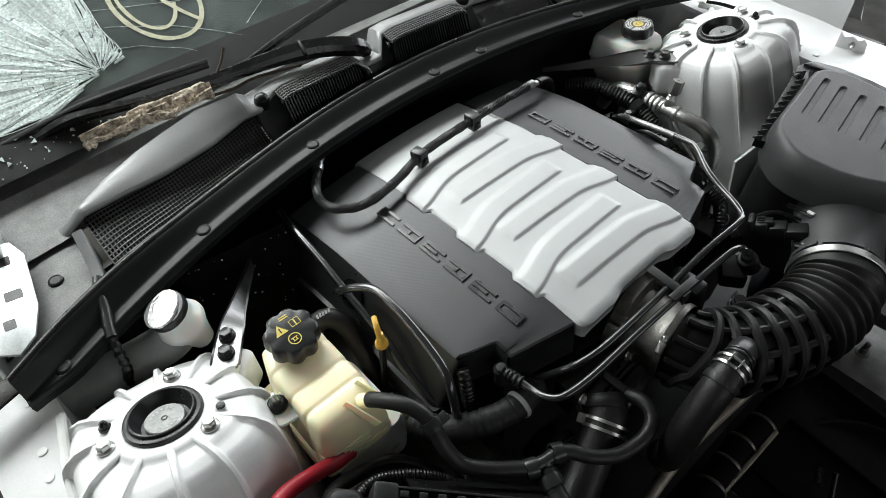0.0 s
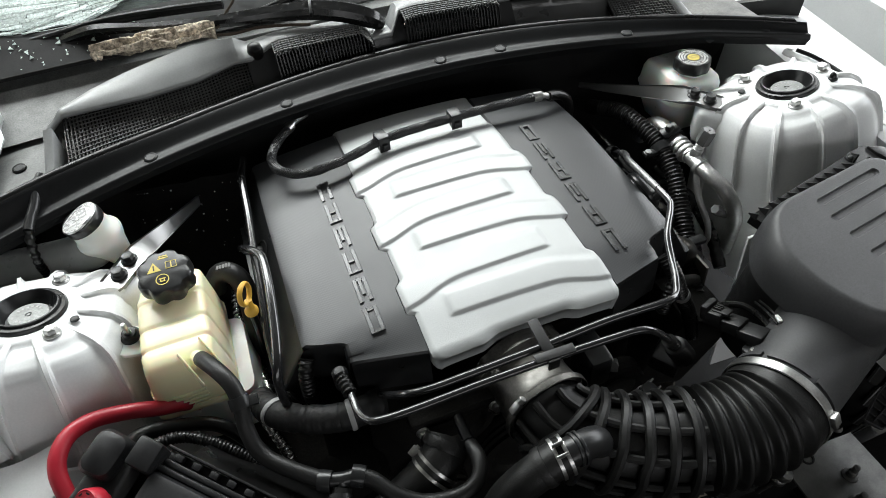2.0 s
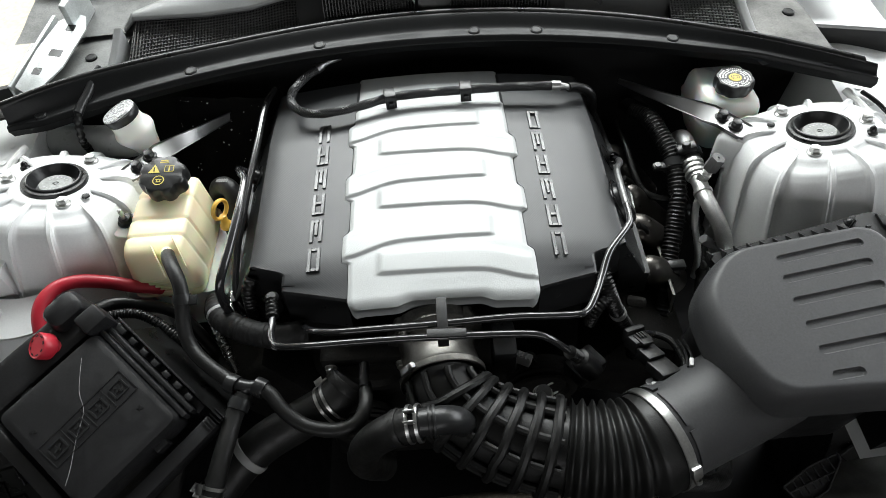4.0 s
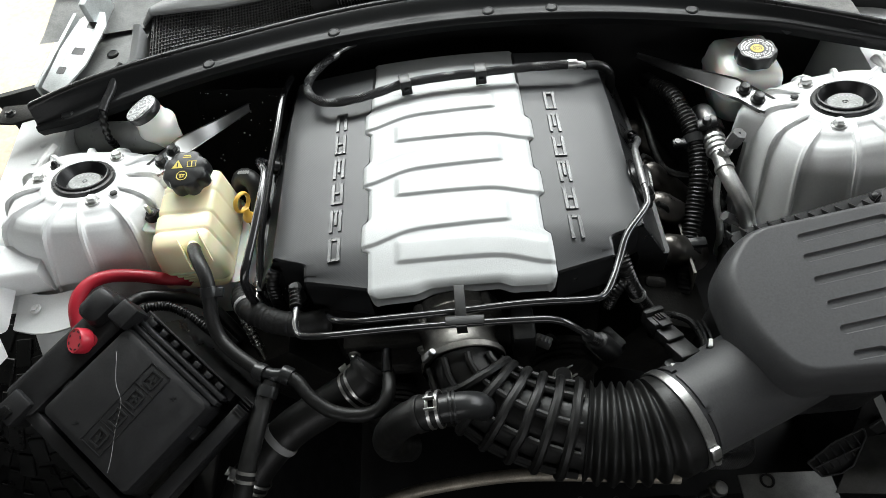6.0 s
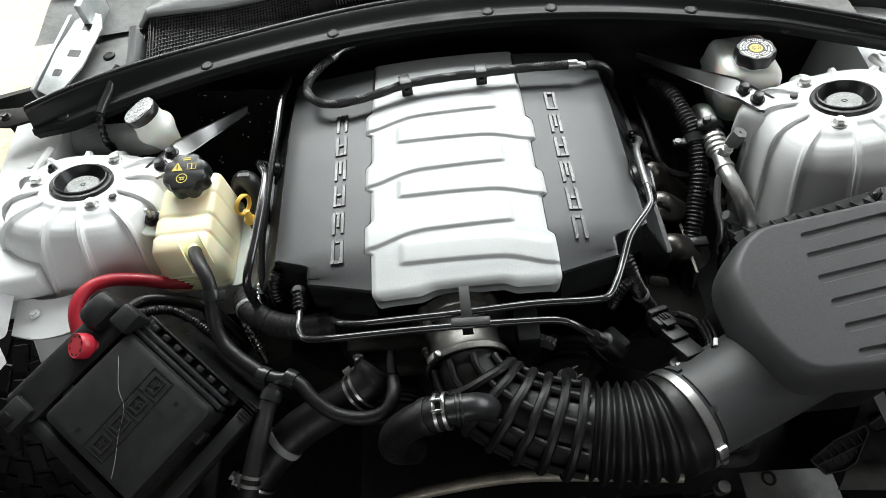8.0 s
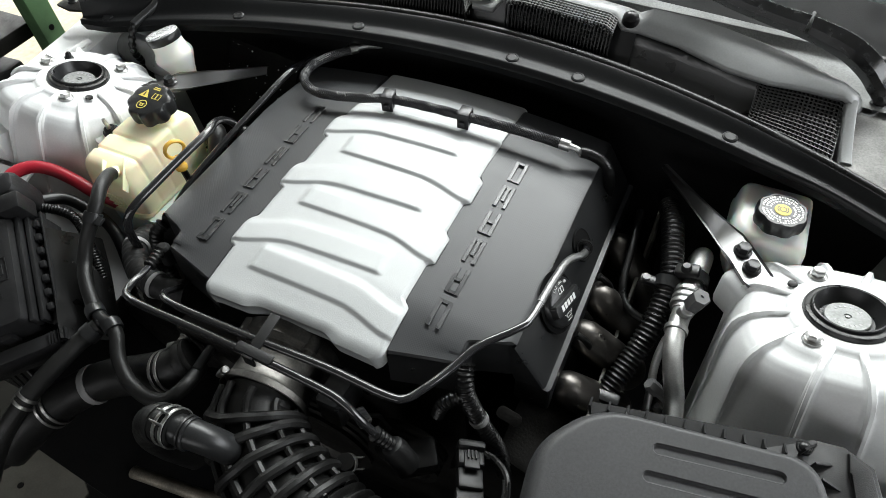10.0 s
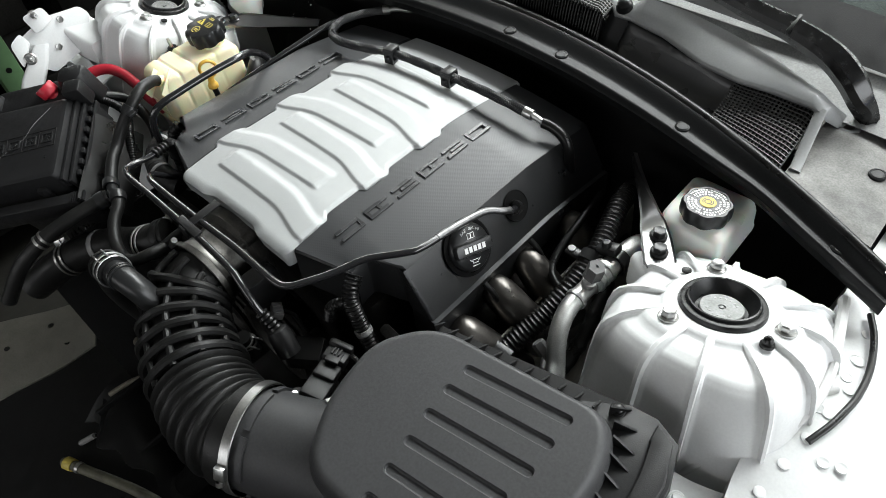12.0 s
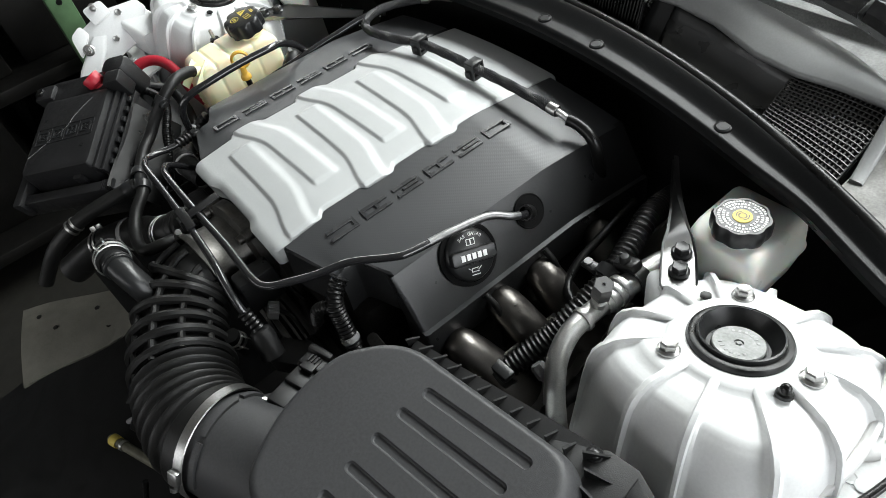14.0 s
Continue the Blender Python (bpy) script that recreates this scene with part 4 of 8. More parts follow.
def tank_section(y, x, top, half, wide, low, pinch=0.0):
    """The tank cut across: a flat top, sides that spread to a shoulder, then draw in to the base."""
    half, wide, top = half - pinch, wide - pinch * 0.3, top - pinch
    mid = low + (top - low) * 0.38
    corners = [(half, top), (-half, top), (-wide, mid), (-wide + 0.001, low + 0.012), (-wide + 0.012, low), (wide - 0.012, low), (wide - 0.001, low + 0.012), (wide, mid)]
    return [Vector((x + q.x, y, q.y)) for q in soft_outline(corners, 0.009)]


TANK_X = -0.386
cuts = [(0.024, -0.381, 0.852, 0.016, 0.020, 0.800, 0.0), (0.021, -0.381, 0.864, 0.026, 0.031, 0.788, 0.0), (0.013, -0.382, 0.872, 0.034, 0.040, 0.777, 0.0), (0.0, -0.383, 0.876, 0.037, 0.044, 0.771, 0.0)]
for seam, deep in ((-0.0265, 0.0013), (-0.0665, 0.0022), (-0.0965, 0.0022)):
    top_ = 0.877 - 0.05 * max(0.0, -0.05 - seam)
    for dy, k in ((0.006, 0.0), (0.0032, 0.15), (0.0012, 0.9), (-0.0012, 0.9), (-0.0032, 0.15), (-0.006, 0.0)):
        cuts.append((seam + dy, TANK_X, top_, 0.0395, 0.0468, 0.766, deep * k))
cuts += [(-0.112, TANK_X, 0.8740, 0.0385, 0.0475, 0.768, 0.0), (-0.120, TANK_X, 0.8715, 0.038, 0.047, 0.771, 0.0), (-0.1255, TANK_X, 0.866, 0.0365, 0.0455, 0.777, 0.0), (-0.1290, TANK_X, 0.858, 0.033, 0.0415, 0.786, 0.0), (-0.1305, TANK_X, 0.846, 0.026, 0.033, 0.797, 0.0)]
bm = bm_new()
loft(bm, [tank_section(*c) for c in cuts])
part("tank_body", bm, CREAM, tank, sharp=60)
for k in range(4):
    bm = bm_new()
    z = 0.800 + 0.0062 * k
    pipe(bm, [(-0.4335, -0.108, z), (-0.4325, -0.119, z), (-0.425, -0.1285, z), (-0.41, -0.1312, z), (-0.372, -0.1312, z)], 0.0016, 6)
    part("moulded_line", bm, CREAM, tank)
bm = bm_new()
loft(bm, [[Vector((-0.389 + q.x, -0.055 + q.y, z)) for q in soft_outline([(-w, -l), (w, -l), (w, l), (-w, l)], 0.014)] for z, w, l in ((0.783, 0.0475, 0.0775), (0.787, 0.0500, 0.0795), (0.791, 0.0500, 0.0795), (0.795, 0.0475, 0.0775))])
part("lower_lip", bm, CREAM, tank, "thin moulded lip round the base")
bm = bm_new()
loft(bm, [[Vector((x + q.x, -0.070 + q.y, z)) for q in soft_outline([(-w, -l), (w, -l), (w, l), (-w, l)], 0.016)] for z, x, w, l in ((0.69, -0.368, 0.040, 0.050), (0.705, -0.368, 0.047, 0.058), (0.75, -0.366, 0.052, 0.060), (0.784, -0.372, 0.050, 0.060))])
part("lower_tank", bm, MILKY, tank, "milky white lower chamber")
# outlet spout and mounting ear
bm = bm_new()
pipe(bm, [(-0.372, -0.108, 0.858), (-0.365, -0.122, 0.867), (-0.3575, -0.137, 0.8765)], 0.0082, 16)
for side in (-1, 1):
    fin = basis((-0.3655 + 0.0125 * side, -0.1235 + 0.0070 * side, 0.857), (0.30, -0.45, 0.9), (0.5, -0.87, 0.3))
    box(bm, fin, 0.0016, 0.046, 0.017, 0.0006)
part("outlet", bm, CREAM, tank, "pale moulded outlet spout between two fins")
bm = bm_new()
prism(bm, basis((-0.428, -0.060, 0.852), (0.25, -0.1, 1)), rounded(0.056, 0.040, 0.010), 0.005, 0.001)
part("mounting_ear", bm, MILKY, tank)
bm = bm_new()
CAPM = basis((-0.381, -0.010, 0.878), (0.03, -0.16, 1.0))
lathe(bm, CAPM, [(0.022, -0.01), (0.023, 0.006), (0.0235, 0.01)], 32)
part("neck", bm, CREAM, tank)
bm = bm_new()
lathe(bm, CAPM, [(0.027, 0.008), (0.0325, 0.009), (0.0335, 0.014), (0.033, 0.028), (0.031, 0.032), (0.027, 0.033), (0, 0.0325)], 96, scalloped(8, 0.12))
cap = part("cap", bm, SMOOTH_BLACK, tank, "black fluted cap with yellow warning signs", sharp=50)


def plate(name, m, outline, mat, parent, h=0.0004):
    bm = bm_new()
    prism(bm, m, outline, h)
    return part(name, bm, mat, parent, smooth=False)


def ring_flat(name, m, r0, r1, mat, parent, a0=0, a1=360, h=0.0004, n=36):
    bm = bm_new()
    k = max(3, int(n * (a1 - a0) / 360))
    for i in range(k):
        b0, b1 = radians(a0 + (a1 - a0) * i / k), radians(a0 + (a1 - a0) * (i + 1) / k)
        q = [(r0, b0), (r1, b0), (r1, b1), (r0, b1)]
        top = [bm.verts.new(m @ Vector((r * math.cos(b), r * math.sin(b), h))) for r, b in q]
        bm.faces.new(top)
    return part(name, bm, mat, parent, smooth=False)


TOPM = CAPM @ Matrix.Translation((0, 0, 0.0329))
ring_flat("print_ring", TOPM @ Matrix.Translation((-0.002, -0.012, 0)), 0.0066, 0.0078, PRINT_YELLOW, cap)
for dx, dy, w, h in ((-0.002, -0.0105, 0.008, 0.0012), (-0.004, -0.0125, 0.0012, 0.004), (0.0, -0.0125, 0.0012, 0.004), (-0.002, -0.0145, 0.006, 0.001)):
    plate("print_bar", TOPM @ Matrix.Translation((dx, dy, 0)), rounded(w, h, 0.0003, 1), PRINT_YELLOW, cap)
plate("print_triangle", TOPM @ Matrix.Translation((-0.010, 0.006, 0)), [(-0.008, -0.005), (0.008, -0.005), (0.0, 0.009)], PRINT_YELLOW, cap)
plate("print_mark", TOPM @ Matrix.Translation((-0.010, 0.0065, 0.0006)), rounded(0.0016, 0.007, 0.0006, 2), SMOOTH_BLACK, cap)
for dx in (0.0068, 0.0132):
    bm = bm_new()
    m = TOPM @ Matrix.Translation((dx, 0.007, 0))
    for bx, by, w, h in ((-0.0028, 0, 0.0007, 0.010), (0.0028, 0, 0.0007, 0.010), (0, 0.0047, 0.006, 0.0007), (0, -0.0047, 0.006, 0.0007)):
        prism(bm, m @ Matrix.Translation((bx, by, 0)), rounded(w, h, 0.0001, 1), 0.0004)
    part("print_book", bm, PRINT_YELLOW, cap, smooth=False)
for dy, w in ((0.0185, 0.012), (0.0215, 0.010)):
    plate("print_line", TOPM @ Matrix.Translation((0.002, dy, 0)), rounded(w, 0.0016, 0.0003, 1), PRINT_YELLOW, cap)

# stud beside the tank
stud = thing("mounting_stud", (-0.438, -0.056, 0.86), "zinc stud in a black rubber grommet beside the coolant tank", "stud")
sm = basis((-0.438, -0.056, 0.862), (0.02, -0.1, 1))
bm = bm_new()
lathe(bm, sm, [(0.012, 0), (0.012, 0.003), (0.009, 0.005), (0.008, 0.009), (0.004, 0.0095)], 20)
part("grommet", bm, RUBBER, stud)
bm = bm_new()
lathe(bm, sm, [(0.0032, 0.005), (0.0032, 0.022), (0.0026, 0.023), (0.0026, 0.026), (0, 0.0265)], 12)
part("stud_shaft", bm, STEEL, stud)

# brake fluid reservoir
brake = thing("brake_reservoir", (0.455, 0.12, 0.8), "translucent white brake fluid reservoir with a black cap", "fluid reservoir")
BM_ = basis((0.461, 0.121, 0.874), (-0.02, 0.03, 1.0))
bm = bm_new()
secs = []
for z, w, l, x, y in ((0.775, 0.066, 0.078, 0.458, 0.136), (0.80, 0.082, 0.094, 0.458, 0.136), (0.826, 0.090, 0.106, 0.458, 0.138), (0.829, 0.093, 0.109, 0.458, 0.138), (0.834, 0.093, 0.109, 0.458, 0.138), (0.837, 0.090, 0.106, 0.458, 0.138), (0.860, 0.086, 0.102, 0.458, 0.138), (0.8695, 0.080, 0.096, 0.458, 0.138), (0.8735, 0.072, 0.088, 0.458, 0.137)):
    secs.append([Vector((x + q.x, y + q.y, z)) for q in soft_outline([(-w / 2 + 0.016, -l / 2), (w / 2, -l / 2), (w / 2, l / 2), (-w / 2, l / 2), (-w / 2, -l / 2 + 0.020)], 0.011)])
loft(bm, secs)
part("bottle", bm, MILKY, brake, sharp=50)
bm = bm_new()
lathe(bm, BM_, [(0.022, -0.012), (0.022, 0.008)], 32)
part("bottle_neck", bm, MILKY, brake)
bm = bm_new()
lathe(bm, BM_, [(0.026, 0.004), (0.0285, 0.005), (0.0295, 0.009), (0.0292, 0.020), (0.027, 0.0235), (0.0245, 0.0235), (0.0242, 0.0228), (0, 0.0228)], 80, scalloped(8, 0.07))
bcap = part("cap", bm, SMOOTH_BLACK, brake, "black fluted cap with a white printed ring and yellow centre", sharp=50)
BT = BM_ @ Matrix.Translation((0, 0, 0.0229))
for r0, r1, n in ((0.0205, 0.0232, 46), (0.0165, 0.0192, 36), (0.0126, 0.0151, 24)):
    bm = bm_new()
    for i in range(n):
        if (i * 7 + n) % 9 in (0,):
            continue
        b0, b1 = 2 * math.pi * (i + 0.12) / n, 2 * math.pi * (i + 0.82) / n
        bm.faces.new([bm.verts.new(BT @ Vector((r * math.cos(b), r * math.sin(b), 0.0003))) for r, b in ((r0, b0), (r1, b0), (r1, b1), (r0, b1))])
    part("printed_ring", bm, PRINT_WHITE, bcap, smooth=False)
bm = bm_new()
lathe(bm, BT, [(0.0095, 0), (0.0093, 0.0007), (0.0, 0.0007)], 28)
part("yellow_centre", bm, PRINT_YELLOW, bcap)
ring_flat("centre_mark", BT @ Matrix.Translation((0, 0, 0.0009)), 0.0032, 0.0042, SMOOTH_BLACK, bcap)
for a0 in (130, -50):
    ring_flat("centre_mark", BT @ Matrix.Translation((0, 0, 0.0009)), 0.0055, 0.0064, SMOOTH_BLACK, bcap, a0, a0 + 100)

# washer bottle neck with its cap, and the grey tank behind the tower
FOIL = material("crumpled_silver_foil", (0.80, 0.81, 0.81), 0.28, 0.35, stain=0.1, stain_scale=60, bump=0.25, bump_scale=60)
HAZY = material("hazy_grey_tank_plastic", (0.40, 0.41, 0.40), 0.35, stain=0.2, stain_scale=18, bump=0.06, bump_scale=300)
washer = thing("washer_bottle", (-0.48, 0.125, 0.75), "milky white washer bottle neck with a foil-covered cap", "washer bottle")
WM = basis((-0.474, 0.124, 0.904), (-0.28, 0.02, 1.0))
bm = bm_new()
lathe(bm, WM, [(0.015, -0.078), (0.019, -0.064), (0.0235, -0.050), (0.0280, -0.041), (0.0310, -0.034), (0.0315, -0.029), (0.0300, -0.024), (0.0270, -0.020), (0.0255, -0.013), (0.0250, 0.0)], 40)
part("filler_neck", bm, MILKY, washer)
bm = bm_new()
lathe(bm, WM, [(0.0225, -0.006), (0.0262, -0.0055), (0.0270, -0.002), (0.0270, 0.0045), (0.0262, 0.0062), (0.0, 0.0066)], 40)
part("cap_rim", bm, SMOOTH_BLACK, washer, "black cap rim")
bm = bm_new()
lathe(bm, WM, [(0.0265, 0.0062), (0.0258, 0.0088), (0.019, 0.0096), (0.012, 0.0100), (0.006, 0.0097), (0, 0.0100)], 40, lambda a, r, h: r * (1 - 0.30 * max(0.0, math.cos(a - 2.4)) ** 2 - 0.22 * max(0.0, math.cos(a + 0.75)) ** 2))
fo = part("cap_top", bm, FOIL, washer, "shiny crumpled silver cap top")
for i, (dx, dy, w) in enumerate(((-0.008, -0.018, 0.006), (0.0, -0.020, 0.005), (0.008, -0.018, 0.006), (-0.004, -0.021, 0.003), (0.012, -0.015, 0.003))):
    plate("cap_mark", WM @ Matrix.Translation((dx, dy, 0.0086)), rounded(w, 0.004, 0.0008, 1), SMOOTH_BLACK, fo)
for pts in (((-0.012, 0.004), (-0.005, 0.014), (0.010, 0.010), (0.012, -0.004), (-0.002, -0.008), (-0.012, 0.004)), ((-0.016, -0.004), (-0.012, -0.012)), ((-0.004, 0.018), (0.006, 0.018))):
    bm = bm_new()
    pipe(bm, [tuple(WM @ Vector((x, y, 0.0098))) for x, y in pts], 0.0005, 5, straight=True)
    part("cap_print", bm, PRINT_GREY, fo)
bm = bm_new()
prism(bm, WM @ Matrix.Translation((-0.018, 0.031, 0.0)), rounded(0.020, 0.024, 0.006), 0.004, 0.001)
part("cap_tab", bm, SMOOTH_BLACK, washer)
bm = bm_new()
pipe(bm, [(-0.470, 0.130, 0.862), (-0.490, 0.135, 0.845), (-0.525, 0.145, 0.835), (-0.57, 0.155, 0.83), (-0.64, 0.165, 0.825), (-0.70, 0.17, 0.815)], 0.027, 20)
part("bottle_body", bm, HAZY, washer, "hazy grey tank body")

# dipstick
dip = thing("dipstick", (-0.30, -0.07, 0.7), "ochre yellow dipstick handle ring on a black tube", "dipstick")
DM = basis((-0.298, -0.068, 0.886), (0.896, -0.444, 0.05))
bm = bm_new()
prof = [(0.0132 + 0.0026 * math.cos(a), 0.0034 * math.sin(a)) for a in [2 * math.pi * i / 10 for i in range(10)]]
lathe(bm, DM, prof, 32, closed=True)
part("handle_ring", bm, YELLOW, dip)
bm = bm_new()
pipe(bm, [(-0.297, -0.069, 0.875, 0.0045), (-0.2975, -0.070, 0.868, 0.005), (-0.298, -0.070, 0.862, 0.006), (-0.298, -0.070, 0.858, 0.0085), (-0.298, -0.070, 0.853, 0.0085)], 0.006, 16, 0.002)
part("stopper", bm, YELLOW, dip)
bm = bm_new()
pipe(bm, [(-0.298, -0.070, 0.855), (-0.300, -0.066, 0.81), (-0.304, -0.06, 0.74), (-0.29, -0.05, 0.65)], 0.0048, 10)
part("tube", bm, RUBBER, dip, "black dipstick tube")

# ---- fuse box ----
FUSE = Matrix.Translation((-0.412, -0.345, 0.857))
fx = Vector((0.1025, -0.094, -0.0405)).normalized()
fz = fx.cross(Vector((0.0925, 0.088, 0.0175))).normalized()
FUSE = FUSE @ Matrix((fx, fz.cross(fx), fz)).transposed().to_4x4()
fuse = thing("fuse_box", (-0.412, -0.345, 0.75), "black dusty plastic fuse box with a scratched lid", "fuse box")


def at(x, y, z, turn=0.0):
    return FUSE @ Matrix.Translation((x, y, z)) @ Matrix.Rotation(radians(turn), 4, "Z")


bm = bm_new()
secs = []
for k, z in ((0.006, -0.040), (0.004, -0.022), (0.0035, -0.010), (0.001, -0.002), (-0.004, 0.0)):
    secs.append([at(px, py, z).translation for px, py in rounded(0.142 + 2 * k, 0.127 + 2 * k, 0.008, 4)])
loft(bm, secs)
flid = part("lid", bm, FUSE_BLACK, fuse, "flat black lid with moulded symbols and a pale scratch", sharp=40)
bm = bm_new()
loft(bm, [[at(px, py, z).translation for px, py in rounded(0.150, 0.136, 0.006, 3)] for z in (-0.14, -0.034)])
part("housing", bm, FUSE_BLACK, fuse)
# a second stepped edge along the rear side
for y, z in ((0.071, -0.012), (0.079, -0.020)):
    bm = bm_new()
    box(bm, at(0, y, z - 0.02), 0.150, 0.006, 0.022, 0.0015)
    part("stepped_edge", bm, FUSE_BLACK, fuse)
bm = bm_new()
box(bm, at(0.0, 0.086, -0.075), 0.156, 0.012, 0.040, 0.002)
box(bm, at(0.0, 0.094, -0.036), 0.158, 0.0025, 0.010, 0.0006)
part("clip_rail", bm, FUSE_BLACK, fuse)
for k in range(7):
    bm = bm_new()
    box(bm, at(-0.062 + 0.02 * k, 0.087, -0.045), 0.009, 0.007, 0.022, 0.001)
    part("edge_clip", bm, FUSE_BLACK, fuse)
bm = bm_new()
grid(bm, 8, 4, lambda u, v: at(-0.055 + 0.16 * u, 0.094 + 0.035 * v, -0.026 - 0.075 * v - 0.004 * math.sin(5 * u)).translation, tuple(fz * -0.003))
part("side_flap", bm, RUBBER, fuse, "loose black side flap")
# tray arms
bm = bm_new()
box(bm, at(0.0, -0.083, -0.055), 0.225, 0.016, 0.034, 0.003)
part("tray_arm", bm, FUSE_BLACK, fuse)
bm = bm_new()
box(bm, at(-0.105, -0.088, -0.05), 0.03, 0.036, 0.042, 0.004)
part("tray_latch", bm, FUSE_BLACK, fuse)
bm = bm_new()
box(bm, at(-0.105, -0.096, -0.012), 0.014, 0.012, 0.008, 0.001)
part("latch_window", bm, RUBBER, fuse)
bm = bm_new()
box(bm, at(0.098, 0.0, -0.062), 0.018, 0.175, 0.034, 0.003)
part("tray_arm", bm, FUSE_BLACK, fuse)
bm = bm_new()
box(bm, at(0.076, 0.030, -0.042), 0.012, 0.016, 0.022, 0.002)
part("side_latch", bm, FUSE_BLACK, fuse)
bm = bm_new()
box(bm, at(-0.079, -0.032, -0.042), 0.012, 0.016, 0.022, 0.002)
part("side_latch", bm, FUSE_BLACK, fuse)
for k in range(6):
    bm = bm_new()
    box(bm, at(0.098, 0.078 + 0.004 * k, -0.034), 0.016, 0.0012, 0.008)
    part("arm_rib", bm, FUSE_BLACK, fuse)
# moulded symbols: a long frame with four cells
def frame_bars(m, w, h, t, high, name, mat):
    bm = bm_new()
    for bx, by, sx, sy in ((-w / 2, 0, t, h), (w / 2, 0, t, h), (0, h / 2, w, t), (0, -h / 2, w, t)):
        box(bm, m @ Matrix.Translation((bx, by, 0)), sx, sy, high)
    return part(name, bm, mat, flid, smooth=False)


SYM = at(0.002, 0.001, 0.0, 92)
frame_bars(SYM, 0.112, 0.031, 0.0011, 0.0010, "symbol_frame", FUSE_BLACK)
for k in range(4):
    m = SYM @ Matrix.Translation((-0.042 + 0.028 * k, 0, 0))
    frame_bars(m, 0.017, 0.015, 0.0020, 0.0016, "symbol", SMOOTH_BLACK)
    bm = bm_new()
    box(bm, m @ Matrix.Rotation(radians(30 * k + 20), 4, "Z"), 0.011, 0.0024, 0.0016)
    box(bm, m @ Matrix.Rotation(radians(30 * k + 110), 4, "Z"), 0.008, 0.0024, 0.0016)
    part("symbol_bar", bm, SMOOTH_BLACK, flid, smooth=False)
    bm = bm_new()
    box(bm, SYM @ Matrix.Translation((-0.028 + 0.028 * k, 0, 0)), 0.0010, 0.031, 0.0010)
    part("cell_line", bm, FUSE_BLACK, flid, smooth=False)
for x, y in ((-0.03, -0.048), (0.035, 0.045)):
    bm = bm_new()
    box(bm, at(x, y, 0.0, 45), 0.008, 0.0015, 0.0008)
    box(bm, at(x, y, 0.0, 135), 0.006, 0.0015, 0.0008)
    part("moulded_arrow", bm, FUSE_BLACK, flid, smooth=False)
bm = bm_new()
pipe(bm, [tuple(at(x, y, 0.0004).translation) for x, y in ((-0.058, 0.038), (-0.030, 0.013), (-0.008, 0.002), (0.010, -0.022), (0.030, -0.045), (0.041, -0.060))], 0.0003, 5, 0.004)
part("scratch", bm, PRINT_GREY, flid, "pale scratch")

# terminal housing with the red post cap and cable
bm = bm_new()
loft(bm, [[at(-0.108 + px, -0.012 + py, z).translation for px, py in rounded(0.052 + k, 0.155 + k, 0.008, 3)] for k, z in ((0, -0.09), (0, -0.030), (-0.006, -0.018), (-0.012, -0.016))])
term = part("terminal_housing", bm, FUSE_BLACK, fuse)
bm = bm_new()
loft(bm, [[at(-0.122 + px, 0.060 + py, z).translation for px, py in rounded(0.036 + k, 0.046 + k, 0.010, 4)] for k, z in ((0, -0.06), (0, -0.008), (-0.006, 0.000), (-0.016, 0.003))])
part("terminal_cover", bm, FUSE_BLACK, term)
bm = bm_new()
box(bm, at(-0.085, 0.075, -0.03), 0.026, 0.03, 0.040, 0.004)
part("cable_guide", bm, FUSE_BLACK, term)
KM = basis((-0.4660, -0.2550, 0.862), (-0.43, -0.33, 0.84), (0, 1, 0))
bm = bm_new()
lathe(bm, KM, [(0.0125, -0.004), (0.0125, 0.004), (0.0100, 0.006), (0.0098, 0.011), (0.0115, 0.013), (0.0150, 0.015), (0.0158, 0.017), (0.0158, 0.029), (0.0145, 0.031), (0.0135, 0.0303), (0, 0.0303)], 32)
knob = part("post_cap", bm, RED, term, "bright red battery post cap")
for k in range(8):
    a = 2 * math.pi * k / 8
    bm = bm_new()
    box(bm, KM @ Matrix.Translation((0.0115 * math.cos(a), 0.0115 * math.sin(a), 0.0302)) @ Matrix.Rotation(a, 4, "Z"), 0.0016, 0.004, 0.0008)
    part("cap_slot", bm, RUBBER, knob)

# ---- pipes and hoses ----
def run(name, points, radius, mat, label, category, group="", sides=14, step=0.006, wave=None):
    """A hose or pipe that is one mesh."""
    bm = bm_new()
    pipe(bm, points, radius, sides, step, wave)
    return solo(name, bm, mat, label, category, group, sharp=60)


def collar(parent, at_, axis, r, width, mat, label="", name="collar"):
    bm = bm_new()
    m = along(Vector(at_), axis)
    lathe(bm, m, [(r * 0.8, -width / 2), (r, -width / 2), (r * 1.03, -width / 4), (r * 1.03, width / 4), (r, width / 2), (r * 0.8, width / 2)], 24)
    return part(name, bm, mat, parent, label)


def spring_clamp(at_, axis, r, turn=0.0):
    """A flat spring clamp with two ears."""
    c = thing("spring_clamp", at_, "grey steel spring clamp pinched round a rubber hose", "hose clamp", "hose clamps")
    m = along(Vector(at_), axis) @ Matrix.Rotation(radians(turn), 4, "Z")
    for z in (-0.005, 0.005):
        bm = bm_new()
        lathe(bm, m, [(r, z - 0.002), (r + 0.0012, z - 0.0018), (r + 0.0012, z + 0.0018), (r, z + 0.002)], 32)
        part("band", bm, STEEL, c)
    for y in (-0.006, 0.006):
        bm = bm_new()
        box(bm, m @ Matrix.Translation((r - 0.001, y, 0)) @ Matrix.Rotation(radians(90), 4, "Y") @ Matrix.Translation((0, 0, 0)), 0.012, 0.0018, 0.009, 0.0004)
        part("ear", bm, STEEL, c)
    return c


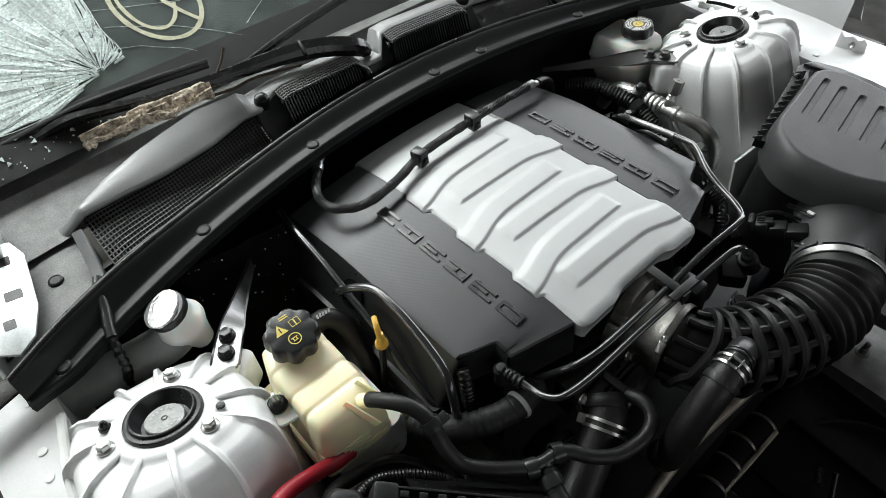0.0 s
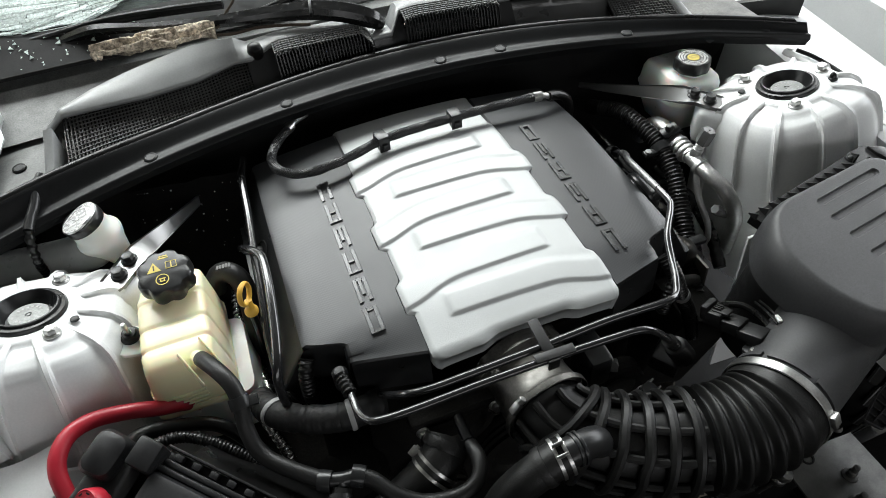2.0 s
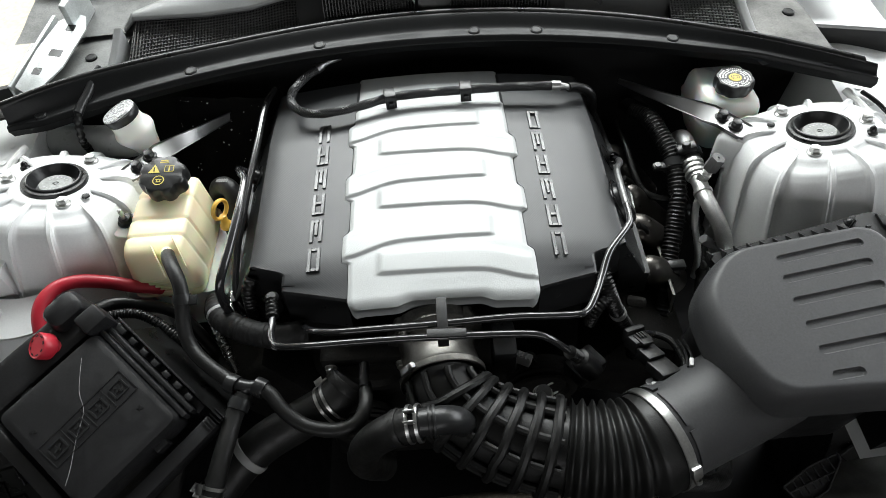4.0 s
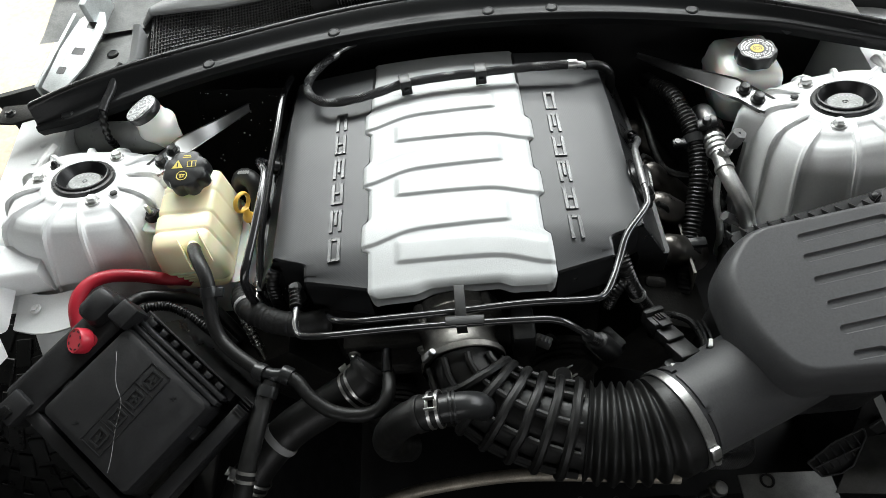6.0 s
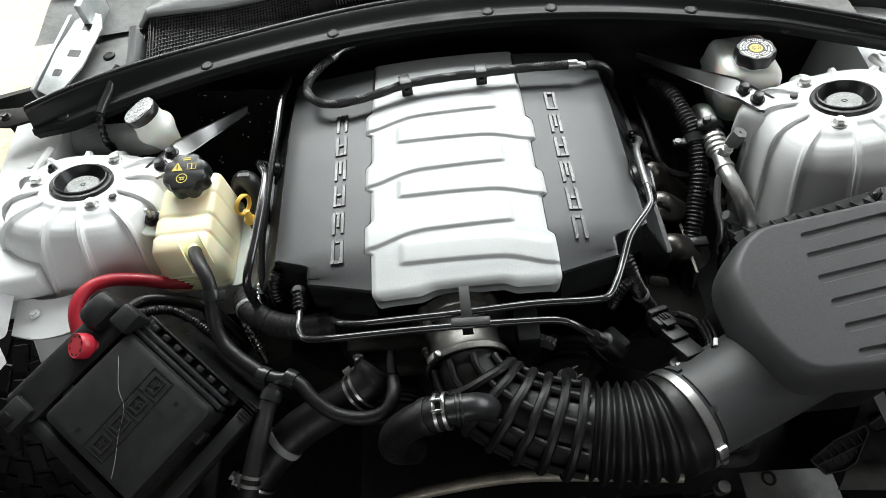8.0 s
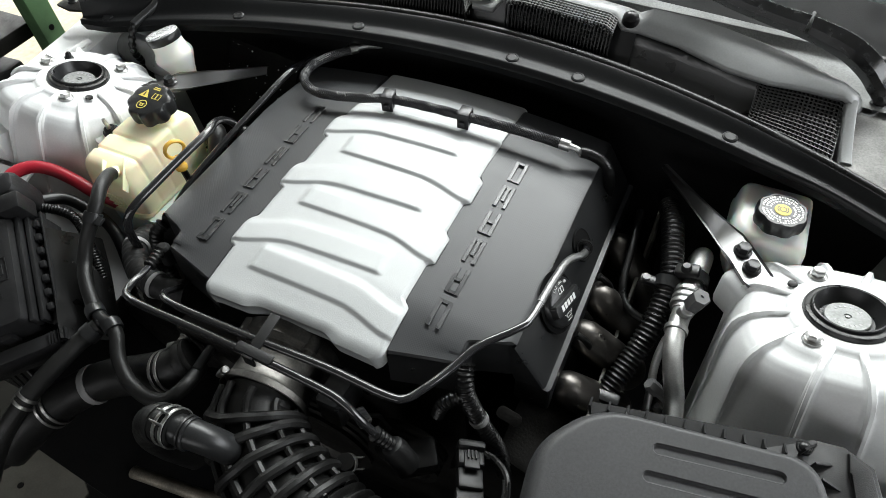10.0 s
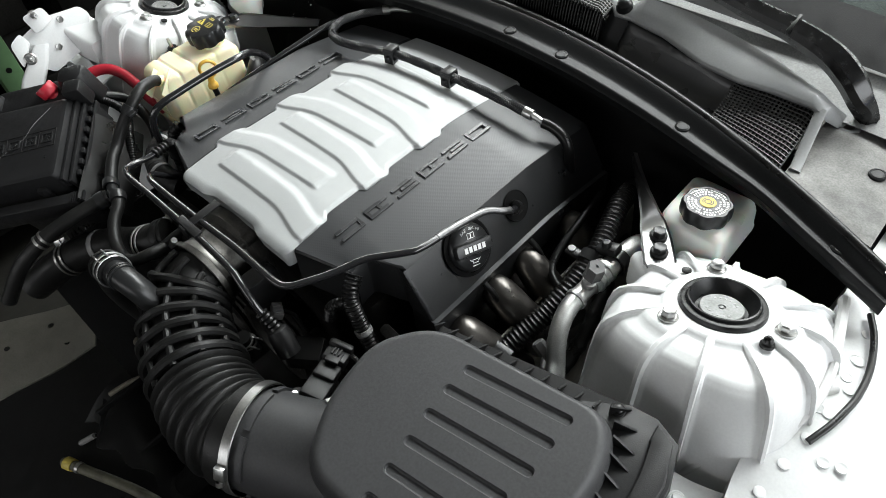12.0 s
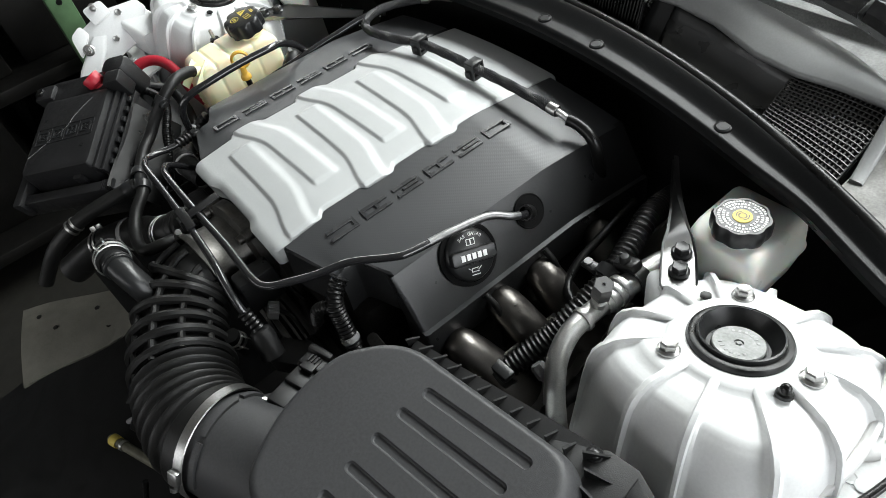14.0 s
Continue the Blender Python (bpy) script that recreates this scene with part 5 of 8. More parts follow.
# braided hose over the back of the cover
braid = thing("braided_hose", (0, 0.13, 0.88), "black braided rubber hose held in two clips on the cover", "hose")
BR = [(-0.160, 0.247, 0.893), (-0.169, 0.237, 0.893), (-0.185, 0.221, 0.893), (-0.209, 0.191, 0.892), (-0.221, 0.158, 0.892), (-0.211, 0.126, 0.893), (-0.176, 0.105, 0.896), (-0.119, 0.109, 0.900),
      (-0.065, 0.124, 0.902), (-0.010, 0.128, 0.903), (0.050, 0.130, 0.902), (0.120, 0.134, 0.899), (0.188, 0.137, 0.893)]
bm = bm_new()
pipe(bm, BR[2:], 0.0057, 14, 0.005)
part("hose_core", bm, RUBBER, braid)
braid_line = frames_along(smooth_path(BR[2:], 0.003))
for hand in (1, -1):
    for k in range(9):
        bm = bm_new()
        pipe(bm, [tuple(q + (u * math.cos(b) + v * math.sin(b)) * (0.0060 + 0.0003 * math.cos(9 * b)) for q, t, u, v, b in [(*f, hand * 0.003 * i * 210 + 2 * math.pi * k / 9)])[0] for i, f in enumerate(braid_line)], 0.0010, 4, straight=True)
        part("braid_strand", bm, BRAID, braid)
collar(braid, (-0.182, 0.224, 0.893), (0.7, 0.7, 0), 0.0078, 0.012, STEEL, "crimped metal fitting", "end_fitting")
bm = bm_new()
pipe(bm, [(-0.178, 0.228, 0.893), (-0.168, 0.238, 0.893), (-0.15, 0.255, 0.888)], 0.0048, 12)
part("end_tube", bm, ALUMINIUM, braid)
collar(braid, (0.190, 0.1375, 0.8925), (1, 0.04, -0.1), 0.0076, 0.014, STEEL, "crimped metal fitting", "end_fitting")
bm = bm_new()
pipe(bm, [(0.195, 0.138, 0.892), (0.206, 0.139, 0.889), (0.214, 0.142, 0.883)], 0.0045, 12)
part("end_tube", bm, ALUMINIUM, braid)
bm = bm_new()
pipe(bm, [(0.211, 0.140, 0.885), (0.222, 0.144, 0.882), (0.240, 0.146, 0.874), (0.252, 0.146, 0.858), (0.256, 0.15, 0.82), (0.25, 0.17, 0.75)], 0.0075, 14)
part("end_hose", bm, RUBBER, braid)


def hose_clip(x, y, z, turn):
    clip = thing("hose_clip", (x, y, z), "black plastic clip holding the braided hose to the cover", "clip", "hose clips")
    m = Matrix.Translation((x, y, z)) @ Matrix.Rotation(radians(turn), 4, "Z")
    bm = bm_new()
    box(bm, m @ Matrix.Translation((0, 0, 0.0065)), 0.0165, 0.021, 0.004, 0.001)
    box(bm, m @ Matrix.Translation((0, -0.0092, -0.014)), 0.0165, 0.003, 0.021, 0.0008)
    box(bm, m @ Matrix.Translation((0, 0.0092, -0.014)), 0.0165, 0.003, 0.021, 0.0008)
    part("clip_body", bm, SMOOTH_BLACK, clip)
    bm = bm_new()
    box(bm, m @ Matrix.Translation((0, -0.0125, -0.008)), 0.008, 0.005, 0.008, 0.001)
    part("clip_latch", bm, SMOOTH_BLACK, clip)
    bm = bm_new()
    box(bm, m @ Matrix.Translation((0, 0, -0.0165)), 0.012, 0.014, 0.006, 0.001)
    part("clip_foot", bm, SMOOTH_BLACK, clip)


hose_clip(-0.065, 0.124, 0.902, 10)
hose_clip(0.050, 0.130, 0.902, 2)

BARE_TUBE = material("worn_bare_tube", (0.17, 0.17, 0.17), 0.38, 0.9, grain=0.15, stain=0.15, stain_scale=60)
# two black vapour pipes across the front of the cover
t1 = thing("vapour_pipe", (0.05, -0.27, 0.85), "thin black coated metal pipe bent round the cover", "pipe", "vapour pipes")
T1 = [(-0.184, -0.224, 0.826), (-0.178, -0.236, 0.840), (-0.170, -0.250, 0.858), (-0.157, -0.262, 0.872), (-0.1350, -0.2695, 0.880), (-0.0978, -0.2727, 0.8855), (-0.018, -0.2735, 0.889), (0.073, -0.2725, 0.892), (0.143, -0.274, 0.890), (0.163, -0.267, 0.886), (0.176, -0.248, 0.8865),
      (0.190, -0.219, 0.886), (0.206, -0.186, 0.890), (0.235, -0.150, 0.890), (0.243, -0.130, 0.888), (0.247, -0.070, 0.880), (0.2515, -0.030, 0.872), (0.262, -0.008, 0.862), (0.264, 0.010, 0.852), (0.258, 0.024, 0.842)]
bm = bm_new()
pipe(bm, T1, 0.0044, 12, 0.004)
part("pipe_run", bm, TUBE_BLACK, t1)
collar(t1, (0.260, 0.020, 0.845), (-0.2, 0.7, -0.6), 0.0095, 0.012, RUBBER, "black rubber grommet", "grommet")
bm = bm_new()
pipe(bm, [(0.2445, -0.108, 0.8855), (0.247, -0.070, 0.880), (0.2515, -0.030, 0.872), (0.262, -0.008, 0.862), (0.2640, 0.004, 0.8555)], 0.0047, 12, 0.004)
part("bare_stretch", bm, BARE_TUBE, t1, "bare grey metal stretch")
t2 = thing("vapour_pipe", (0.0, -0.285, 0.85), "thin black coated metal pipe with quick connectors at both ends", "pipe", "vapour pipes")
T2 = [(-0.216, -0.225, 0.857), (-0.215, -0.240, 0.858), (-0.214, -0.255, 0.861), (-0.208, -0.270, 0.866), (-0.196, -0.279, 0.872), (-0.160, -0.2860, 0.881), (-0.0844, -0.2875, 0.885), (0.0, -0.290, 0.888), (0.070, -0.2935, 0.890), (0.098, -0.2955, 0.889), (0.114, -0.298, 0.882), (0.128, -0.300, 0.868), (0.140, -0.300, 0.852), (0.150, -0.298, 0.836)]
bm = bm_new()
pipe(bm, T2, 0.0044, 12, 0.004)
part("pipe_run", bm, TUBE_BLACK, t2)
for p, q in (((-0.220, -0.203, 0.857), (-0.216, -0.228, 0.857)), ((0.141, -0.300, 0.850), (0.154, -0.297, 0.830))):
    bm = bm_new()
    pipe(bm, [p, tuple((Vector(p) + Vector(q)) / 2), q], 0.0075, 14, 0.001, wave=lambda s, n: 1 + 0.10 * math.cos(2 * math.pi * s / 0.006))
    part("connector", bm, RUBBER, t2, "ribbed black quick connector")
bm = bm_new()
lathe(bm, Matrix.Translation((-0.220, -0.199, 0.852)), [(0.009, -0.02), (0.0092, 0.006), (0.006, 0.010), (0, 0.0105)], 20)
part("valve_cap", bm, DULL_BLACK, t2)
bm = bm_new()
lathe(bm, basis((0.158, -0.297, 0.824), (-0.5, 0.1, 0.8)), [(0.014, -0.03), (0.014, -0.004), (0.012, 0.004), (0.009, 0.006), (0, 0.006)], 24)
box(bm, Matrix.Translation((0.172, -0.280, 0.760)) @ Matrix.Rotation(radians(35), 4, "Z"), 0.046, 0.036, 0.026, 0.005)
part("purge_valve", bm, DULL_BLACK, t2, "black purge valve")
# the bracket that holds both
br = thing("pipe_bracket", (-0.008, -0.275, 0.85), "black steel bracket clipping two pipes together", "bracket")
bm = bm_new()
box(bm, basis((-0.006, -0.268, 0.8925), (0, -0.10, 1)), 0.0125, 0.052, 0.0026, 0.0006)
part("strap", bm, DULL_BLACK, br)
bm = bm_new()
box(bm, Matrix.Translation((-0.002, -0.289, 0.8925)) @ Matrix.Rotation(radians(-2), 4, "Z"), 0.045, 0.011, 0.0026, 0.0006)
box(bm, Matrix.Translation((-0.006, -0.2960, 0.878)), 0.0125, 0.003, 0.016, 0.0006)
part("pipe_holder", bm, DULL_BLACK, br)

# long pipe and breather along the car's right side of the cover
run("fuel_pipe", [(-0.262, 0.22, 0.86), (-0.270, 0.167, 0.866), (-0.274, 0.095, 0.860), (-0.280, 0.021, 0.850), (-0.285, -0.058, 0.838), (-0.290, -0.103, 0.822), (-0.288, -0.150, 0.80), (-0.27, -0.18, 0.77)], 0.0055, TUBE_BLACK,
    "black coated metal pipe running beside the engine cover", "pipe", "side pipes")
FOIL_SLEEVE = material("bright_crinkled_foil", (0.72, 0.72, 0.70), 0.18, 1.0, grain=0.2, grain_scale=300, stain=0.25, stain_scale=120, bump=0.8, bump_scale=260)
for pts in ([(-0.321, 0.190, 0.720), (-0.336, 0.075, 0.717), (-0.3325, 0.012, 0.715), (-0.322, -0.045, 0.730), (-0.316, -0.090, 0.748), (-0.311, -0.122, 0.760), (-0.309, -0.150, 0.762)],
            [(-0.318, 0.060, 0.712), (-0.312, 0.012, 0.710), (-0.303, -0.030, 0.718), (-0.298, -0.07, 0.73)],
            [(-0.322, -0.165, 0.800), (-0.316, -0.190, 0.785), (-0.309, -0.205, 0.765), (-0.306, -0.215, 0.735), (-0.305, -0.22, 0.70)]):
    run("foil_sleeve", pts, 0.0068, FOIL_SLEEVE, "crinkled silver foil heat sleeve on a pipe", "heat sleeve", "heat sleeves", 12, 0.0015,
        lambda q, n: 1 + 0.30 * noise.noise(Vector((q * 330, n * 9, 0))) + 0.15 * noise.noise(Vector((q * 900, 2, 0))))
run("ribbed_hose", [(-0.250, -0.165, 0.855), (-0.256, -0.176, 0.845), (-0.259, -0.182, 0.82), (-0.258, -0.186, 0.79), (-0.252, -0.19, 0.74)], 0.0085, RUBBER, "short ribbed black hose beside the cover's nose", "hose", "", 14, 0.0012,
    lambda q, n: 1 + 0.10 * math.cos(2 * math.pi * q / 0.006))

# coolant hoses at the front
tee = thing("heater_hose", (-0.25, -0.30, 0.78), "black rubber coolant hose joined at a plastic tee", "hose", "coolant hoses")
bm = bm_new()
pipe(bm, [(-0.3600, -0.131, 0.8735), (-0.3555, -0.140, 0.8790), (-0.3425, -0.163, 0.8850), (-0.3320, -0.183, 0.8810), (-0.3285, -0.201, 0.8700), (-0.3305, -0.222, 0.8500), (-0.3245, -0.2435, 0.8310), (-0.3030, -0.2670, 0.8240), (-0.266, -0.294, 0.814)], 0.0090, 16)
part("hose_from_tank", bm, HOSE_RUBBER, tee)
bm = bm_new()
pipe(bm, [(-0.238, -0.298, 0.814), (-0.221, -0.308, 0.810), (-0.204, -0.328, 0.802), (-0.177, -0.345, 0.793), (-0.141, -0.352, 0.792), (-0.116, -0.346, 0.797), (-0.106, -0.326, 0.800), (-0.109, -0.296, 0.792)], 0.0088, 16)
part("hose_to_engine", bm, HOSE_RUBBER, tee)
bm = bm_new()
pipe(bm, [(-0.254, -0.304, 0.808), (-0.260, -0.316, 0.804), (-0.266, -0.332, 0.801), (-0.272, -0.365, 0.796), (-0.279, -0.396, 0.788), (-0.286, -0.425, 0.775), (-0.296, -0.46, 0.75), (-0.31, -0.50, 0.70)], 0.0112, 16)
part("hose_down", bm, HOSE_RUBBER, tee)
bm = bm_new()
pipe(bm, [(-0.262, -0.294, 0.814), (-0.250, -0.298, 0.814), (-0.238, -0.299, 0.814)], 0.0080, 14)
pipe(bm, [(-0.250, -0.298, 0.814), (-0.256, -0.306, 0.804)], 0.0085, 14)
part("tee_piece", bm, SMOOTH_BLACK, tee, "black plastic tee")
for p, ax, r in (((-0.268, -0.293, 0.814), (1, -0.5, 0), 0.0115), ((-0.234, -0.300, 0.813), (1, -0.5, -0.2), 0.0115), ((-0.260, -0.316, 0.804), (-0.3, -0.9, -0.2), 0.0130)):
    collar(tee, p, ax, r, 0.014, SMOOTH_BLACK, "", "end_sleeve")
collar(tee, (-0.3285, -0.201, 0.8700), (0.05, -0.8, -0.6), 0.0112, 0.013, SMOOTH_BLACK, "", "hose_clip")
bm = bm_new()
box(bm, basis((-0.315, -0.203, 0.869), (0, -0.3, 1), (0, 1, 0.4)), 0.012, 0.012, 0.005, 0.001)
part("clip_buckle", bm, SMOOTH_BLACK, tee)
rad = thing("radiator_hose", (-0.2, -0.3, 0.7), "thick dull black radiator hose", "hose", "coolant hoses")
bm = bm_new()
pipe(bm, [(-0.128, -0.285, 0.790), (-0.148, -0.306, 0.780), (-0.195, -0.320, 0.755), (-0.243, -0.339, 0.738), (-0.280, -0.367, 0.724), (-0.312, -0.405, 0.705), (-0.345, -0.46, 0.67)], 0.0255, 22)
part("hose_run", bm, HOSE_RUBBER, rad)
collar(rad, (-0.134, -0.292, 0.787), (-0.7, -0.65, -0.35), 0.0270, 0.012, HOSE_RUBBER, "", "end_bead")
collar(rad, (-0.262, -0.352, 0.731), (-0.75, -0.55, -0.35), 0.0262, 0.010, PRINT_GREY, "grey printed band", "print_band")
spring_clamp((-0.153, -0.309, 0.777), (-0.85, -0.35, -0.45), 0.0265, 170)
spring_clamp((-0.304, -0.395, 0.710), (-0.62, -0.72, -0.40), 0.0265, 120)
spring_clamp((-0.283, -0.413, 0.781), (-0.25, -0.9, -0.4), 0.0118, 200)
elbow = thing("breather_elbow", (-0.05, -0.375, 0.82), "black plastic elbow pipe plugged into the intake hose", "hose")
bm = bm_new()
pipe(bm, [(-0.095, -0.365, 0.70), (-0.110, -0.376, 0.74), (-0.1100, -0.3814, 0.781), (-0.0965, -0.3819, 0.8185), (-0.0725, -0.3836, 0.8520), (-0.050, -0.3835, 0.8660), (-0.036, -0.3830, 0.8690)], 0.0192, 20)
part("rubber_elbow", bm, HOSE_RUBBER, elbow)
bm = bm_new()
pipe(bm, [(-0.1195, -0.3930, 0.786), (-0.1065, -0.3950, 0.824), (-0.0820, -0.3965, 0.858), (-0.055, -0.3960, 0.8760)], 0.0013, 6)
part("moulding_seam", bm, HOSE_RUBBER, elbow)
bm = bm_new()
pipe(bm, [(-0.040, -0.383, 0.8685), (-0.022, -0.3815, 0.8685), (-0.008, -0.379, 0.864), (0.003, -0.3755, 0.852), (0.010, -0.372, 0.835)], 0.0155, 20)
part("spigot", bm, SMOOTH_BLACK, elbow)
for x in (-0.026, -0.021):
    collar(elbow, (x, -0.3817, 0.8685), (1, 0.05, 0), 0.0172, 0.0035, SMOOTH_BLACK, "", "ring")
collar(elbow, (-0.060, -0.3837, 0.8615), (1, 0, 0.5), 0.0205, 0.010, HOSE_RUBBER, "", "band")
spring_clamp((-0.042, -0.383, 0.8680), (1, 0, 0.2), 0.0200, 95)
CLOTH_TAPE = material("black_cloth_tape", (0.009, 0.009, 0.009), 0.6, grain=0.3, grain_scale=700, bump=0.6, bump_scale=140, specular=0.3, stain=0.2, stain_scale=40)
wrap = thing("taped_hose", (-0.26, -0.21, 0.78), "hose wrapped in wrinkled black cloth tape", "hose", "coolant hoses")
bm = bm_new()
pipe(bm, [(-0.320, -0.150, 0.785), (-0.311, -0.176, 0.800), (-0.297, -0.194, 0.8065), (-0.272, -0.213, 0.812), (-0.243, -0.226, 0.816), (-0.215, -0.230, 0.816), (-0.185, -0.222, 0.808)], 0.0165, 20, 0.002, wave=lambda s, n: 1 + 0.16 * noise.noise(Vector((s * 130, 3, 0))) + 0.06 * noise.noise(Vector((s * 420, 1, 0))))
part("taped_run", bm, CLOTH_TAPE, wrap)
for p, ax in (((-0.304, -0.185, 0.804), (0.5, -1, 0.2)), ((-0.222, -0.230, 0.8165), (1, 0, 0))):
    collar(wrap, p, ax, 0.0178, 0.006, PRINT_GREY, "", "cable_tie")
run("positive_cable", [(-0.385, -0.118, 0.770), (-0.405, -0.127, 0.798), (-0.427, -0.134, 0.814), (-0.455, -0.135, 0.828), (-0.488, -0.140, 0.842), (-0.510, -0.153, 0.850), (-0.522, -0.173, 0.850), (-0.526, -0.192, 0.842), (-0.522, -0.215, 0.828)], 0.0092, RED, "thick red insulated battery cable", "cable", sides=18)
run("earth_cable", [(-0.33, -0.20, 0.74), (-0.37, -0.168, 0.79), (-0.421, -0.160, 0.808), (-0.451, -0.165, 0.820), (-0.462, -0.190, 0.835), (-0.465, -0.215, 0.845)], 0.0085, RUBBER, "thick black battery cable", "cable")
run("wiring_loom", [(-0.31, -0.26, 0.74), (-0.35, -0.22, 0.80), (-0.40, -0.19, 0.825), (-0.44, -0.20, 0.84), (-0.452, -0.225, 0.85)], 0.0065, RUBBER, "black corrugated wiring loom", "wiring", wave=lambda s, n: 1 + 0.1 * math.cos(2 * math.pi * s / 0.004), step=0.001)

# vent hose from the tank across the corner of the cover
breather = thing("breather_pipe", (-0.27, -0.02, 0.84), "black breather pipe curving out of the cover's side", "pipe")
bm = bm_new()
pipe(bm, [(-0.274, 0.040, 0.838), (-0.284, 0.040, 0.846), (-0.291, 0.036, 0.856), (-0.290, 0.022, 0.872), (-0.279, -0.002, 0.889), (-0.268, -0.025, 0.896), (-0.267, -0.060, 0.897), (-0.269, -0.095, 0.895), (-0.273, -0.134, 0.890), (-0.278, -0.165, 0.884), (-0.284, -0.182, 0.872), (-0.287, -0.190, 0.850), (-0.286, -0.192, 0.80)], 0.0056, 14)
part("pipe_run", bm, TUBE_BLACK, breather)
collar(breather, (-0.274, 0.038, 0.838), (-1, 0, 0.6), 0.011, 0.012, RUBBER, "", "grommet")
rear_hose = thing("heater_return_hose", (-0.32, 0.05, 0.78), "black rubber hose with a printed band behind the tank", "hose", "coolant hoses")
bm = bm_new()
pipe(bm, [(-0.345, 0.035, 0.80), (-0.335, 0.035, 0.825), (-0.318, 0.025, 0.835), (-0.305, 0.005, 0.825), (-0.305, -0.03, 0.79), (-0.31, -0.06, 0.72)], 0.014, 18)
part("hose_run", bm, HOSE_RUBBER, rear_hose)
for k in range(5):
    bm = bm_new()
    box(bm, basis((-0.330 + 0.004 * k, 0.027 - 0.001 * k, 0.8475 + 0.0008 * k), (0.1, -0.3, 1), (0.9, -0.4, 0)), 0.0055, 0.0028, 0.0006)
    part("printed_bar", bm, PRINT_GREY, rear_hose)

# ---- air conditioning pipes beside the left tower ----
ac = thing("air_conditioning_pipe", (0.39, 0.0, 0.72), "dull aluminium air conditioning pipe with a service valve", "pipe")
bm = bm_new()
pipe(bm, [(0.398, 0.135, 0.75), (0.399, 0.115, 0.785), (0.398, 0.095, 0.802), (0.396, 0.065, 0.807), (0.394, 0.031, 0.807), (0.392, 0.0, 0.808)], 0.0135, 18)
part("rear_bend", bm, ALUMINIUM, ac)
bm = bm_new()
pipe(bm, [(0.3925, 0.012, 0.808), (0.391, -0.026, 0.808), (0.393, -0.052, 0.807), (0.401, -0.078, 0.797), (0.412, -0.095, 0.772), (0.418, -0.101, 0.740), (0.419, -0.10, 0.68)], 0.0115, 18)
part("front_bend", bm, ALUMINIUM, ac)
for y, r, w in ((0.030, 0.0165, 0.007), (0.020, 0.0160, 0.006), (0.010, 0.0160, 0.006), (-0.028, 0.0135, 0.007)):
    collar(ac, (0.3915 + 0.02 * y, y, 0.8075), (0.02, 1, 0), r, w, ALUMINIUM, "", "crimp_ring")
CAP_GREY = material("dark_grey_cap_plastic", (0.13, 0.13, 0.13), 0.4, stain=0.15, stain_scale=60, bump=0.1)
VM = basis((0.393, -0.008, 0.818), (0.22, -0.08, 0.95))
bm = bm_new()
lathe(bm, VM, [(0.0085, -0.008), (0.0085, 0.010), (0.0065, 0.011), (0.0075, 0.013), (0.0065, 0.015), (0.0075, 0.017), (0.0065, 0.019), (0.0075, 0.021)], 20)
part("valve_stem", bm, ALUMINIUM, ac)
bm = bm_new()
lathe(bm, VM, [(0.0098, 0.021), (0.0112, 0.023), (0.0112, 0.044), (0.0100, 0.046), (0.002, 0.046), (0.002, 0.044), (0, 0.044)], 6)
part("valve_cap", bm, CAP_GREY, ac, "dark grey hexagonal valve cap")
bm = bm_new()
pipe(bm, [(0.391, -0.024, 0.800), (0.384, -0.034, 0.790), (0.382, -0.055, 0.765), (0.388, -0.082, 0.73), (0.392, -0.09, 0.68)], 0.0050, 12)
part("thin_branch", bm, ALUMINIUM, ac)
FM = basis((0.394, -0.090, 0.765), (-0.75, 0.0, 0.65))
bm = bm_new()
lathe(bm, FM, [(0.006, -0.016), (0.006, 0.0), (0.0085, 0.001), (0.0085, 0.016), (0.007, 0.018), (0, 0.018)], 6)
part("cross_fitting", bm, CAP_GREY, ac, "grey capped side fitting")
bm = bm_new()
lathe(bm, along(Vector((0.3955, 0.052, 0.8075)), (0.02, 1, 0)), [(0.0135, -0.008), (0.0175, -0.008), (0.0175, 0.008), (0.0135, 0.008)], 24)
box(bm, basis((0.386, 0.050, 0.820), (-0.4, 0, 1)), 0.030, 0.018, 0.012, 0.004)
lathe(bm, basis((0.382, 0.048, 0.829), (-0.2, 0, 1)), [(0.0065, 0), (0.0065, 0.006), (0.0045, 0.009), (0, 0.0095)], 14)
part("pipe_clamp", bm, SMOOTH_BLACK, ac, "black plastic pipe clamp")
loom = thing("corrugated_loom", (0.34, 0.0, 0.75), "thick black corrugated loom tube beside the tower", "wiring")
bm = bm_new()
pipe(bm, [(0.332, 0.20, 0.79), (0.348, 0.135, 0.817), (0.358, 0.095, 0.815), (0.368, 0.048, 0.804), (0.366, -0.003, 0.783), (0.356, -0.045, 0.757), (0.343, -0.083, 0.737), (0.326, -0.13, 0.712), (0.31, -0.18, 0.68), (0.30, -0.22, 0.64)], 0.0136, 18, 0.0008,
     wave=lambda s, n: 1.0 if s < 0.030 else 1 + 0.085 * max(-0.6, math.cos(2 * math.pi * s / 0.0064)))
part("loom_tube", bm, RUBBER, loom)
bm = bm_new()
lathe(bm, along(Vector((0.368, 0.040, 0.801)), (0, 1, 0.35)), [(0.0148, -0.007), (0.0178, -0.007), (0.0178, 0.007), (0.0148, 0.007)], 24)
box(bm, Matrix.Translation((0.345, 0.036, 0.799)), 0.024, 0.014, 0.008, 0.003)
part("loom_clamp", bm, SMOOTH_BLACK, loom)
bm = bm_new()
lathe(bm, Matrix.Translation((0.340, 0.036, 0.806)), [(0.005, 0), (0.005, 0.003), (0, 0.0035)], 12)
